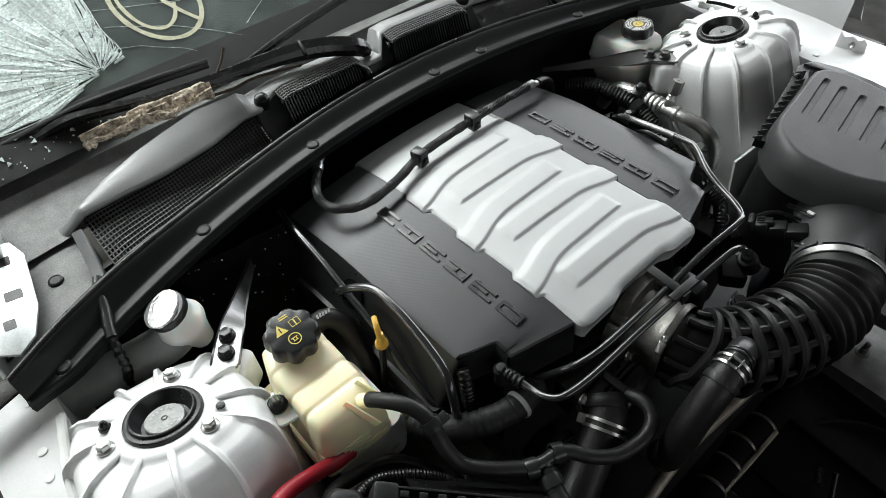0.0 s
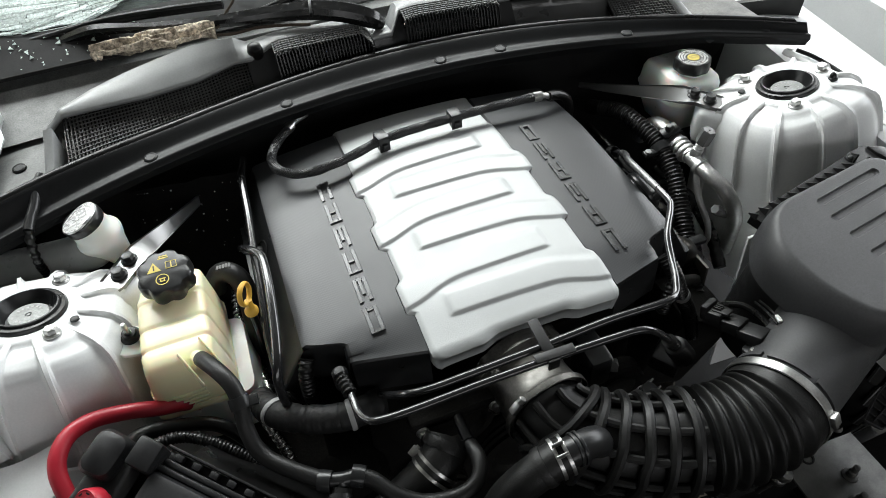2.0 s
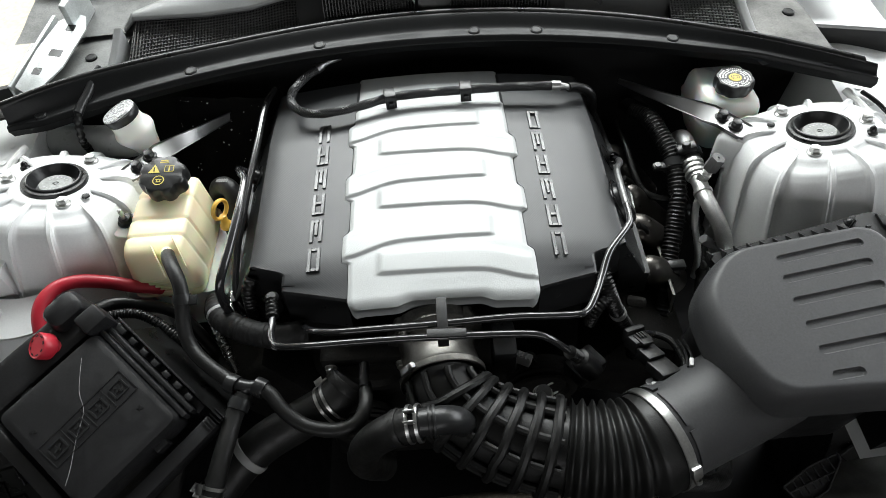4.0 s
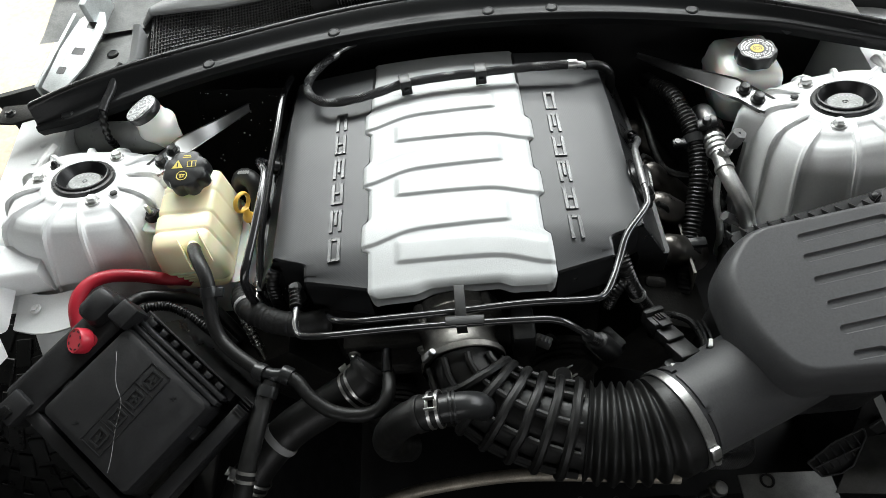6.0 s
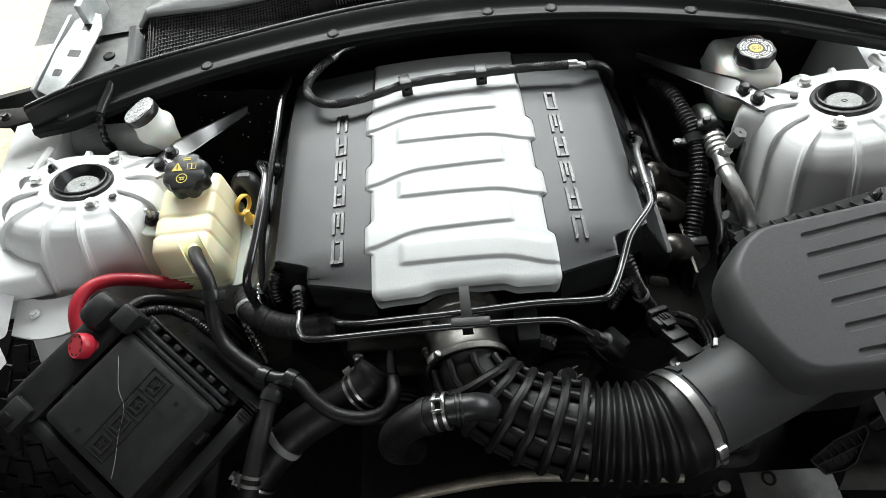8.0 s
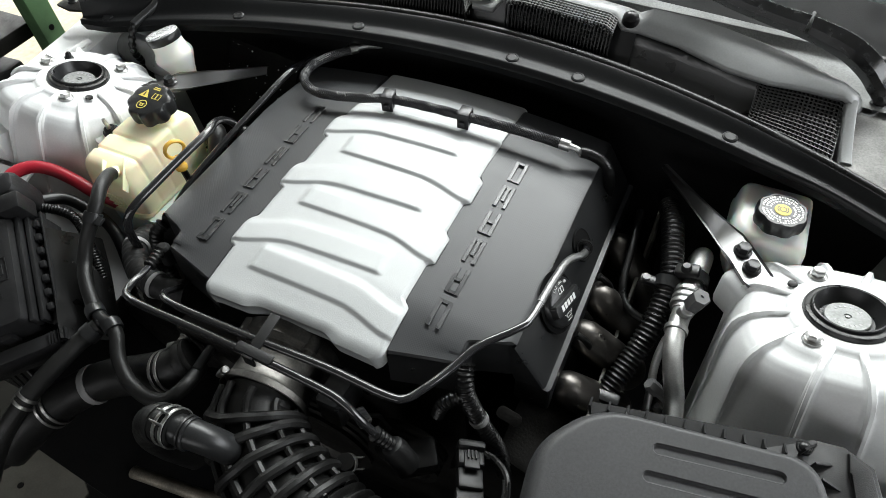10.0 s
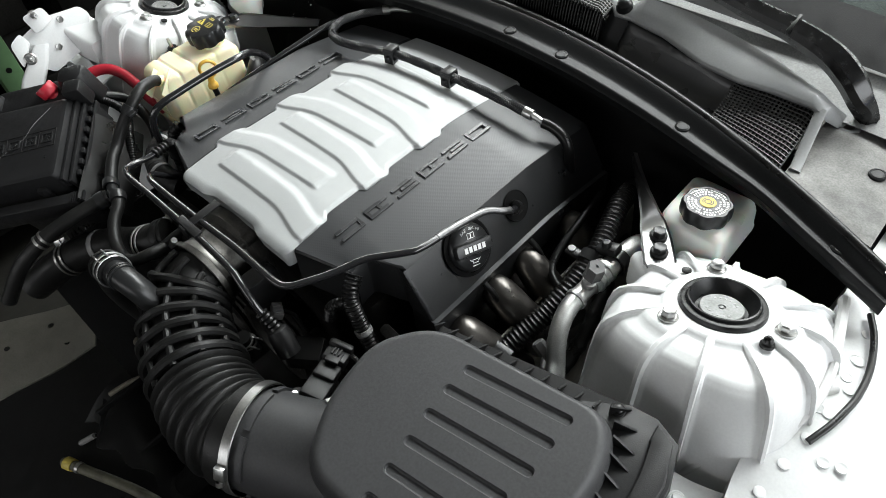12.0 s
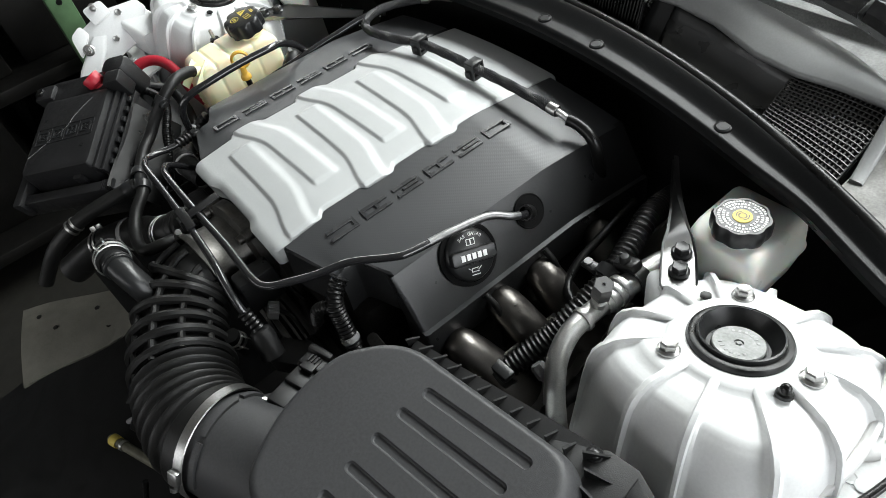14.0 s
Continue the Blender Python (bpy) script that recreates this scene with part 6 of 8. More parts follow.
part("clamp_rivet", bm, PRINT_GREY, loom)
bm = bm_new()
lathe(bm, along(Vector((0.336, -0.104, 0.727)), (0.25, 0.7, 0.35)), [(0.0150, -0.008), (0.0195, -0.008), (0.0195, 0.008), (0.0150, 0.008)], 24)
box(bm, Matrix.Translation((0.326, -0.110, 0.738)), 0.062, 0.016, 0.010, 0.003)
part("loom_clamp", bm, SMOOTH_BLACK, loom)
# taped wires low beside the tower's foot
run("taped_loom", [(0.385, 0.06, 0.74), (0.40, 0.0, 0.73), (0.405, -0.05, 0.715), (0.40, -0.09, 0.70), (0.39, -0.13, 0.68)], 0.010, RUBBER, "black taped wiring loom below the pipe", "wiring", wave=lambda s, n: 1 + 0.2 * noise.noise(Vector((s * 90, 7, 0))), step=0.003)
run("brake_hose", [(0.305, 0.16, 0.79), (0.310, 0.10, 0.785), (0.313, 0.05, 0.775), (0.322, 0.02, 0.767), (0.340, 0.006, 0.765), (0.360, 0.0, 0.765)], 0.0055, RUBBER, "thin black hose looped behind the loom", "hose")

SHIELD = material("heat_dulled_steel", (0.16, 0.15, 0.14), 0.36, 1.0, grain=0.06, stain=0.10, stain_scale=12)
# exhaust heat shields and coil below the cover's left edge
for x, y, z, t in ((0.312, -0.115, 0.735, 20), (0.312, -0.050, 0.748, 12), (0.312, 0.012, 0.745, 6), (0.312, 0.105, 0.735, -8)):
    sh = thing("plug_heat_shield", (x, y, z), "dull steel heat shield with a rounded end over a spark plug", "heat shield", "plug heat shields")
    m = Matrix.Translation((x, y, z)) @ Matrix.Rotation(radians(-38), 4, "Y") @ Matrix.Rotation(radians(t), 4, "X")
    bm = bm_new()
    lathe(bm, m, [(0.026, -0.075), (0.0255, -0.03), (0.0240, 0.010), (0.0225, 0.030), (0.0185, 0.043), (0.0115, 0.050), (0, 0.0525)], 28)
    part("sleeve", bm, SHIELD, sh)
run("plug_lead", [(0.285, -0.075, 0.80), (0.30, -0.072, 0.785), (0.305, -0.07, 0.76), (0.30, -0.07, 0.70)], 0.0042, RUBBER, "thin black spark plug lead", "wiring", "plug leads")
run("plug_lead", [(0.285, 0.02, 0.80), (0.30, 0.022, 0.785), (0.305, 0.022, 0.76), (0.30, 0.02, 0.70)], 0.0042, RUBBER, "thin black spark plug lead", "wiring", "plug leads")
lm = thing("front_loom", (0.2, -0.22, 0.8), "black corrugated wire loom with a grey tape band", "wiring")
bm = bm_new()
pipe(bm, [(0.197, -0.200, 0.868), (0.201, -0.212, 0.858), (0.206, -0.220, 0.843), (0.214, -0.222, 0.822), (0.226, -0.224, 0.795), (0.245, -0.226, 0.755), (0.26, -0.23, 0.70)], 0.0095, 14, 0.0007, wave=lambda s, n: 1 + 0.10 * math.cos(2 * math.pi * s / 0.0050))
part("loom_tube", bm, RUBBER, lm)
bm = bm_new()
pipe(bm, [(0.206, -0.222, 0.842), (0.196, -0.229, 0.842), (0.186, -0.236, 0.832), (0.180, -0.240, 0.81)], 0.0072, 12, 0.0007, wave=lambda s, n: 1 + 0.11 * math.cos(2 * math.pi * s / 0.0045))
part("loom_branch", bm, RUBBER, lm)
collar(lm, (0.222, -0.2235, 0.804), (0.45, 0, -0.9), 0.0108, 0.007, PRINT_GREY, "grey tape band", "tape_band")
bm = bm_new()
prism(bm, basis((0.250, -0.205, 0.80), (0.3, -0.5, 0.8)), rounded(0.030, 0.014, 0.006), 0.003, 0.0006)
part("loom_bracket", bm, DARK_METAL, lm)

# oil filler cap and grommet on the cover's sloping side
GRIP = 72
SIDE = Vector((0.85, 0, 0.53)).normalized()
OM = basis(Vector((0.2545, -0.068, 0.841)), SIDE, (0, 1, 0))
oil = thing("oil_filler_cap", (0.254, -0.071, 0.838), "black oil filler cap with a grip bar and white print", "oil cap")
bm = bm_new()
lathe(bm, OM, [(0.031, -0.006), (0.031, 0.004), (0.029, 0.008), (0.027, 0.010), (0, 0.0105)], 44)
oc = part("cap_disc", bm, SMOOTH_BLACK, oil, sharp=50)
bm = bm_new()
loft(bm, [[OM @ Matrix.Rotation(radians(GRIP), 4, "Z") @ Vector((px, py, z)) for px, py in rounded(0.058 - k, 0.017 - k, 0.004, 4)] for k, z in ((0, 0.006), (0, 0.013), (0.002, 0.0155), (0.005, 0.016))])
part("grip_bar", bm, SMOOTH_BLACK, oil)
GM = OM @ Matrix.Rotation(radians(GRIP), 4, "Z")
for dx, w in ((-0.015, 0.006), (-0.008, 0.006), (-0.001, 0.006), (0.006, 0.006), (0.013, 0.006)):
    bm = bm_new()
    box(bm, GM @ Matrix.Translation((dx, 0, 0.0160)), w * 0.8, 0.007, 0.0004)
    part("brand_bar", bm, PRINT_WHITE, oil, smooth=False)


def lettering(text, m, size, mat, parent):
    """Printed words in the built-in font, as a thin mesh."""
    curve = bpy.data.curves.new("print", "FONT")
    curve.body, curve.size, curve.align_x, curve.align_y, curve.extrude = text, size, "CENTER", "CENTER", 0.0001
    ob = new("print", curve)
    me = bpy.data.meshes.new_from_object(ob)
    bpy.data.objects.remove(ob)
    me.transform(m)
    me.materials.clear()
    me.materials.append(mat)
    made = new("print", me)
    made.parent = parent
    made.matrix_parent_inverse = origin_of(parent).inverted()
    return made


for i, ch in enumerate("SAE 0W-40"):
    if ch != " ":
        a = radians(34 - 8.5 * i)
        lettering(ch, GM @ Matrix.Translation((-0.024 * math.sin(a), 0.024 * math.cos(a), 0.0106)) @ Matrix.Rotation(a, 4, "Z"), 0.0052, PRINT_WHITE, oc)
for dx in (-0.0028, 0.0028):
    bm = bm_new()
    for bx, by, w, h in ((-0.0024, 0, 0.0007, 0.007), (0.0024, 0, 0.0007, 0.007), (0, 0.0033, 0.005, 0.0007), (0, -0.0033, 0.005, 0.0007)):
        box(bm, GM @ Matrix.Translation((dx + bx, 0.0155 + by, 0.0104)), w, h, 0.0004)
    part("book_sign", bm, PRINT_WHITE, oc, smooth=False)
bm = bm_new()
for bx, by, w, h, t in ((0, -0.0150, 0.009, 0.0008, 0), (0, -0.0190, 0.009, 0.0008, 0), (-0.0045, -0.017, 0.0008, 0.004, 0), (0.006, -0.016, 0.006, 0.0008, 35), (-0.007, -0.015, 0.004, 0.0008, -40), (0, -0.0225, 0.011, 0.0009, 0)):
    box(bm, GM @ Matrix.Translation((bx, by, 0.0104)) @ Matrix.Rotation(radians(t), 4, "Z"), w, h, 0.0004)
part("oil_can_sign", bm, PRINT_WHITE, oc, smooth=False)
# flat black disc on the uncut panel paints the opening's darkness
HM = basis(Vector((0.2545, 0.028, 0.8385)), SIDE, (0, 1, 0))
bm = bm_new()
lathe(bm, HM, [(0.0215, 0.0002), (0.0208, 0.0012), (0.0198, 0.0010), (0.0195, 0.0006), (0.0, 0.0006)], 36)
part("hole_rim", bm, HOLE_BLACK, wings[1], "flat black disc painted as a dark opening with a moulded rim")
# flat black ring on the panel, painting the dark crescent round the cap
bm = bm_new()
lathe(bm, OM, [(0.0375, 0.0002), (0.0372, 0.0012), (0.0355, 0.0011), (0.0300, 0.0010)], 44)
part("cap_seat", bm, HOLE_BLACK, wings[1], "flat black ring painting the shade round the oil cap")
# the same painted opening on the other wing
LM = basis(Vector((-0.272, 0.034, 0.838)), (-0.85, 0, 0.53), (0, 1, 0))
bm = bm_new()
lathe(bm, LM, [(0.0215, 0.0002), (0.0208, 0.0012), (0.0198, 0.0010), (0.0195, 0.0006), (0.0, 0.0006)], 36)
part("hole_rim", bm, HOLE_BLACK, wings[-1], "flat black disc painted as a dark opening with a moulded rim")

# ---- cowl, wipers and windscreen ----
def arc_pins(x):
    return 0.245 - 0.32 * x * x


def arc_seal(x):
    return 0.284 - 0.40 * x * x + 0.016 * step01(-x, 0.2, 0.6)


def seal_lift(x):
    """How much higher the seal runs towards the car's right corner."""
    return 0.014 * step01(-x, 0.3, 0.62)


cowl = thing("cowl_shelf", (0, 0.25, 0.85), "black plastic cowl shelf with a rubber seal along its edge", "cowl panel")


def shelf_place(u, v):
    x = -0.645 + 1.305 * u
    wavy = 0.010 * math.exp(-((abs(x) - 0.50) / 0.05) ** 2) if x > 0 else 0.0
    y0, y1 = arc_pins(x) - 0.0195 + wavy * 0.6 + 0.020 * step01(-x, 0.58, 0.66), arc_seal(x) - 0.004
    zp = 0.9285 - 0.058 * x * x
    y = y0 + (y1 - y0) * v
    z = zp - 0.007 * (1 - step01(v, 0.0, 0.16)) + (0.0135 + seal_lift(x)) * step01(v, 0.40, 1.0)
    return Vector((x, y, z))


bm = bm_new()
grid(bm, 90, 24, shelf_place, (0, 0.006, -0.014))
part("shelf", bm, SHELF_BLACK, cowl, "satin black shelf", sharp=60)
bm = bm_new()
xs = [-0.645 + 1.29 * i / 60 for i in range(61)]
for a, b in zip(xs, xs[1:]):
    ring = []
    for x in (a, b):
        y, z = arc_seal(x), 0.940 - 0.058 * x * x + seal_lift(x)
        ring.append([bm.verts.new((x, y + dy, z + dz)) for dy, dz in ((-0.007, -0.010), (-0.007, 0.001), (-0.004, 0.004), (0.0, 0.0052), (0.003, 0.0048), (0.005, 0.001), (0.007, -0.006), (0.009, -0.03))])
    for i in range(7):
        bm.faces.new((ring[0][i], ring[0][i + 1], ring[1][i + 1], ring[1][i]))
bmesh.ops.remove_doubles(bm, verts=bm.verts, dist=0.00005)
part("rubber_seal", bm, RUBBER, cowl, "black rubber bonnet seal", sharp=60)


def push_pin(x, y, z, up=(0, -0.1, 1)):
    p = thing("push_pin", (x, y, z), "black plastic push pin in the cowl", "push pin", "push pins")
    bm = bm_new()
    m = basis((x, y, z - 0.001), up)
    lathe(bm, m, [(0.0092, -0.001), (0.0098, 0.001), (0.0092, 0.0028), (0.0068, 0.0038), (0.0066, 0.0034), (0, 0.0034)], 24)
    part("head", bm, SHELF_BLACK, p)
    bm = bm_new()
    lathe(bm, m, [(0.003, -0.012), (0.003, 0.0), (0, 0)], 8)
    part("shank", bm, SHELF_BLACK, p)


for x in (-0.597, -0.377, -0.175, 0.073, 0.172, 0.381, 0.600):
    push_pin(x, arc_pins(x), 0.9285 - 0.058 * x * x)


# the upper cowl: a raised hump over the grilles, a plate behind it and the gutter at the glass
FRONT_X = (-0.530, -0.505, -0.484, -0.441, -0.365, -0.289, -0.230, -0.205, -0.175, -0.160, -0.030, -0.016, 0.016, 0.036, 0.060, 0.190, 0.205, 0.229, 0.284, 0.352, 0.404, 0.447, 0.493, 0.508, 0.530)
FRONT_Y = (0.345, 0.325, 0.311, 0.311, 0.308, 0.312, 0.322, 0.314, 0.330, 0.334, 0.334, 0.306, 0.306, 0.326, 0.331, 0.325, 0.312, 0.314, 0.309, 0.287, 0.282, 0.287, 0.287, 0.285, 0.335)
FRONT_Z = (0.905, 0.932, 0.953, 0.953, 0.954, 0.958, 0.966, 0.969, 0.973, 0.976, 0.973, 0.959, 0.959, 0.982, 0.982, 0.976, 0.969, 0.968, 0.963, 0.957, 0.954, 0.953, 0.952, 0.945, 0.905)
BACK_X = (-0.530, -0.505, -0.488, -0.439, -0.386, -0.336, -0.284, -0.235, -0.222, -0.205, -0.160, -0.030, -0.016, 0.016, 0.036, 0.060, 0.200, 0.222, 0.239, 0.296, 0.336, 0.379, 0.433, 0.491, 0.511, 0.530)
BACK_Y = (0.375, 0.345, 0.328, 0.346, 0.357, 0.360, 0.362, 0.350, 0.350, 0.362, 0.366, 0.362, 0.350, 0.350, 0.362, 0.362, 0.352, 0.345, 0.338, 0.342, 0.340, 0.336, 0.327, 0.310, 0.310, 0.360)
BACK_Z = (0.903, 0.930, 0.953, 0.962, 0.970, 0.978, 0.985, 0.989, 0.989, 0.972, 0.974, 0.970, 0.954, 0.954, 0.980, 0.982, 0.976, 0.976, 0.989, 0.985, 0.980, 0.974, 0.966, 0.957, 0.946, 0.903)


def edge_line(x):
    """The hump's front edge: y and z by x."""
    return float(np.interp(x, FRONT_X, FRONT_Y)), float(np.interp(x, FRONT_X, FRONT_Z))


def back_line(x):
    return float(np.interp(x, BACK_X, BACK_Y)), float(np.interp(x, BACK_X, BACK_Z))


def glass_foot(x):
    y = 0.452 - 0.03 * x - 0.03 * x * x
    return y, 0.968 - (0.475 - y) * 0.534


HUMP_X = sorted(set(FRONT_X) | set(BACK_X) | {-0.53 + 1.06 * i / 110 for i in range(111)})


def hump_rows(x):
    (y0, z0), (y1, z1) = edge_line(x), back_line(x)
    row = [(y0 + 0.006, z0 - 0.010), (y0 + 0.001, z0 - 0.008), (y0 - 0.0008, z0 - 0.005), (y0, z0 - 0.0014), (y0 + 0.0022, z0)]
    for k in (0.25, 0.5, 0.75):
        row.append((y0 + (y1 - y0) * k, z0 + (z1 - z0) * k + 0.0022 * math.sin(math.pi * k)))
    row += [(y1 - 0.002, z1), (y1 + 0.001, z1 - 0.002), (y1 + 0.004, z1 - 0.010), (y1 + 0.014, min(z1 - 0.02, 0.935)), (y1 + 0.03, min(z1 - 0.022, 0.922))]
    return row


upper = thing("upper_cowl", (0, 0.36, 0.9), "faded grey-black plastic cowl hump below the windscreen", "cowl panel")
bm = bm_new()
rows_h = [[bm.verts.new((x, y, z)) for y, z in hump_rows(x)] for x in HUMP_X]
for a, b in zip(rows_h, rows_h[1:]):
    for i in range(len(a) - 1):
        bm.faces.new((a[i], a[i + 1], b[i + 1], b[i]))
part("hump", bm, COWL_GREY, upper, sharp=48)
for x, y, z in ((-0.195, 0.328, 0.963), (0.213, 0.326, 0.964)):
    bm = bm_new()
    lathe(bm, basis((x, y, z), (0, -0.3, 1)), [(0.0115, 0), (0.012, 0.010), (0.0105, 0.017), (0.006, 0.021), (0, 0.022)], 28)
    part("rubber_bumper", bm, RUBBER, upper, "round black rubber bonnet stop")
# the plate behind the hump with a rolled edge along the gutter
bm = bm_new()


def plate_row(x):
    yf, zf = glass_foot(x)
    y0 = 0.322 + 0.03 * math.cos(2.6 * x)
    out = [(y0, 0.915)]
    for k in (0.2, 0.4, 0.6, 0.8, 0.9):
        out.append((y0 + (yf - 0.012 - y0) * k, 0.915 + 0.010 * step01(k, 0.1, 0.9)))
    return out + [(yf - 0.014, 0.932), (yf - 0.009, 0.934), (yf - 0.005, 0.931), (yf - 0.003, 0.922), (yf + 0.02, 0.920), (yf + 0.09, 0.935)]


pr = [[bm.verts.new((x, y, z)) for y, z in plate_row(x)] for x in [-0.70 + 1.40 * i / 70 for i in range(71)]]
for a, b in zip(pr, pr[1:]):
    for i in range(len(a) - 1):
        bm.faces.new((a[i], a[i + 1], b[i + 1], b[i]))
part("gutter", bm, DUSTY_GREY, upper, "dusty grey plate along the foot of the glass", sharp=50)
DUSTY_PALE = material("pale_dust_coated_plastic", (0.20, 0.197, 0.185), 0.6, grain=0.2, stain=0.3, stain_scale=16, bump=0.15, bump_scale=600)
# side ends of the cowl and the ramps that frame the outer grilles
for s in (1, -1):
    bm = bm_new()
    grid(bm, 10, 16, lambda u, v: Vector((s * (0.508 + 0.115 * u), 0.152 + 0.03 * (1 - u) + (0.235 - 0.02 * u) * v, 0.908 - 0.010 * step01(v, 0.5, 1.0) + 0.003 * math.sin(4 * u))), (0, 0, -0.008))
    part("cowl_end", bm, DUSTY_PALE if s > 0 else DUSTY_GREY, upper, "dusty grey cowl end panel")
    bm = bm_new()
    ramp_ = []
    for k in range(9):
        t = k / 8
        x, y, z = s * (0.516 - 0.012 * t), 0.214 + 0.076 * t, 0.912 + 0.036 * t ** 1.3
        ramp_.append([bm.verts.new((x + dx, y, zz)) for dx, zz in ((-0.0065, 0.895), (-0.0065, z - 0.0015), (-0.005, z), (0.005, z), (0.0065, z - 0.0015), (0.0065, 0.895))])
    for a, b in zip(ramp_, ramp_[1:]):
        for i in range(5):
            bm.faces.new((a[i], a[i + 1], b[i + 1], b[i]))
    bm.faces.new(ramp_[0])
    part("grille_border", bm, COWL_GREY, upper, sharp=50)
push_pin(-0.557, 0.267, 0.912)
push_pin(0.590, 0.262, 0.910)
bm = bm_new()
lathe(bm, basis((0.532, 0.335, 0.902), (0, 0, 1)), [(0.016, -0.004), (0.016, 0.006), (0.013, 0.008), (0.009, 0.007), (0.007, 0.002), (0, 0.002)], 28)
part("screw_boss", bm, COWL_GREY, upper, "round plastic screw boss")


def grille(x0, x1, name_label, fold=False):
    """A cowl air grille: a lattice of thin bars over a dark bed; fold: it bends over onto the top."""
    g = thing("cowl_grille", ((x0 + x1) / 2, 0.3, 0.9), name_label, "air grille", "cowl grilles")

    def bed(x, v):
        ya, (yb, zb) = arc_seal(x) + 0.010, edge_line(x)
        za = 0.908 - 0.03 * x * x
        if not fold:
            return Vector((x, ya + (yb + 0.020 - ya) * v, za + (zb - 0.011 - za) * v))
        if v < 0.7:
            return Vector((x, ya + (yb - 0.012 - ya) * v / 0.7, za + (zb - 0.006 - za) * v / 0.7))
        return Vector((x, yb - 0.024 + 0.024 * (v - 0.7) / 0.3, zb - 0.006 + 0.005 * (v - 0.7) / 0.3))

    bm = bm_new()
    grid(bm, 20, 10, lambda u, v: bed(x0 + (x1 - x0) * u, v) - Vector((0, -0.006, 0.010)))
    part("bed", bm, RUBBER, g)
    n = int((x1 - x0) / 0.0050)
    # where folded, near-black wall bars paint shade and paler top bars paint light
    stops = (0, 0.7, 1) if fold else (0, 1)
    for i in range(n + 1):
        x = x0 + (x1 - x0) * i / n
        for va, vb in zip(stops, stops[1:]):
            bm = bm_new()
            p, q = bed(x, va), bed(x, vb)
            d = q - p
            box(bm, basis((p + q) / 2 - Vector((0, 0, 0.003)), Vector((0, -d.z, d.y)), d), 0.0018, d.length, 0.0036)
            part("cross_bar", bm, RUBBER if fold and va == 0 else DUSTY_GREY if fold else GRILLE_GREY, g, smooth=False)
    long_ = sum((bed((x0 + x1) / 2, b) - bed((x0 + x1) / 2, a)).length for a, b in zip(stops, stops[1:]))
    m = max(4, int(long_ / 0.0050))
    for j in range(m + 1):
        bm = bm_new()
        pipe(bm, [tuple(bed(x0 + (x1 - x0) * a / 12, j / m) + Vector((0, 0, 0.001))) for a in range(13)], 0.0010, 4, straight=True)
        part("long_bar", bm, RUBBER if fold and j / m < 0.7 else DUSTY_GREY if fold else GRILLE_GREY, g, smooth=False)
    return g


GRILLE_GREY = material("grille_black_plastic", (0.075, 0.0755, 0.074), 0.45, grain=0.2, stain=0.25, stain_scale=20)
grille(-0.489, -0.210, "black plastic mesh air grille set in the cowl")
grille(-0.168, -0.020, "black plastic mesh air grille below the wiper arm", True)
grille(0.040, 0.196, "black plastic mesh air grille below the cowl hump", True)
grille(0.396, 0.500, "dusty black plastic mesh air grille set in the cowl")
# plain walls between the grilles and the smooth scoop under the hump
# walls and scoop are coloured darker than the hump for the shade below it
for x0, x1 in ((-0.212, -0.166), (-0.022, 0.042), (0.194, 0.226)):
    bm = bm_new()
    grid(bm, 8, 6, lambda u, v: Vector((x0 + (x1 - x0) * u, arc_seal(x0 + (x1 - x0) * u) + 0.010 + (edge_line(x0 + (x1 - x0) * u)[0] + 0.004 - arc_seal(x0 + (x1 - x0) * u) - 0.010) * v, 0.907 + (edge_line(x0 + (x1 - x0) * u)[1] - 0.004 - 0.907) * v)))
    part("filler_wall", bm, SMOOTH_BLACK, upper)


# the hump's own plastic, with its shade put into a darker colour
SCOOP_SHADE = material("shaded_scoop_plastic", (0.035, 0.036, 0.036), 0.34, grain=0.1, specular=0.8, stain=0.15, bump=0.1, bump_scale=900)


def scoop_place(u, v):
    x = 0.216 + 0.182 * u
    ya, (yb, zb) = arc_seal(x) + 0.006, edge_line(x)
    y = ya + (yb + 0.016 - ya) * v
    ridge = 0.296 + 0.016 * step01(x, 0.22, 0.30) + 0.006 * step01(x, 0.30, 0.37) - 0.10 * (x - 0.216)
    z = 0.908 + 0.024 * step01(y, ridge - 0.010, ridge + 0.006) * (1 - step01(x, 0.31, 0.375)) + (zb - 0.016 - 0.908) * step01(v, 0.55, 1.0) * (0.35 + 0.65 * step01(v, 0.7, 1.0))
    return Vector((x, y, min(z, zb - 0.014)))


bm = bm_new()
grid(bm, 40, 24, scoop_place, (0, 0, -0.005))
part("scoop", bm, SCOOP_SHADE, upper, sharp=70)

# windscreen
GLASS = material("dusty_tinted_windscreen_glass", (0.26, 0.30, 0.285), 0.05, grain=0.45, grain_scale=420, stain=0.25, stain_scale=12, through_light=0.70, rough_vary=0.03, specular=0.5)
CRAZED = material("crazed_white_glass", (0.80, 0.90, 0.87), 0.22, grain=0.3, grain_scale=260, stain=0.12, stain_scale=22, coat=0.5, bump=0.5, bump_scale=220)
crazed_nodes = CRAZED.node_tree
piece = crazed_nodes.nodes.new("ShaderNodeObjectInfo")
clear = crazed_nodes.nodes.new("ShaderNodeMapRange")
clear.inputs["From Min"].default_value, clear.inputs["From Max"].default_value = 0.35, 1.0
clear.inputs["To Min"].default_value, clear.inputs["To Max"].default_value = 0.0, 0.45
crazed_nodes.links.new(piece.outputs["Random"], clear.inputs["Value"])
crazed_nodes.links.new(clear.outputs["Result"], crazed_nodes.nodes["Principled BSDF"].inputs["Transmission Weight"])
CRACK = material("glass_crack_edge", (0.75, 0.82, 0.8), 0.3)
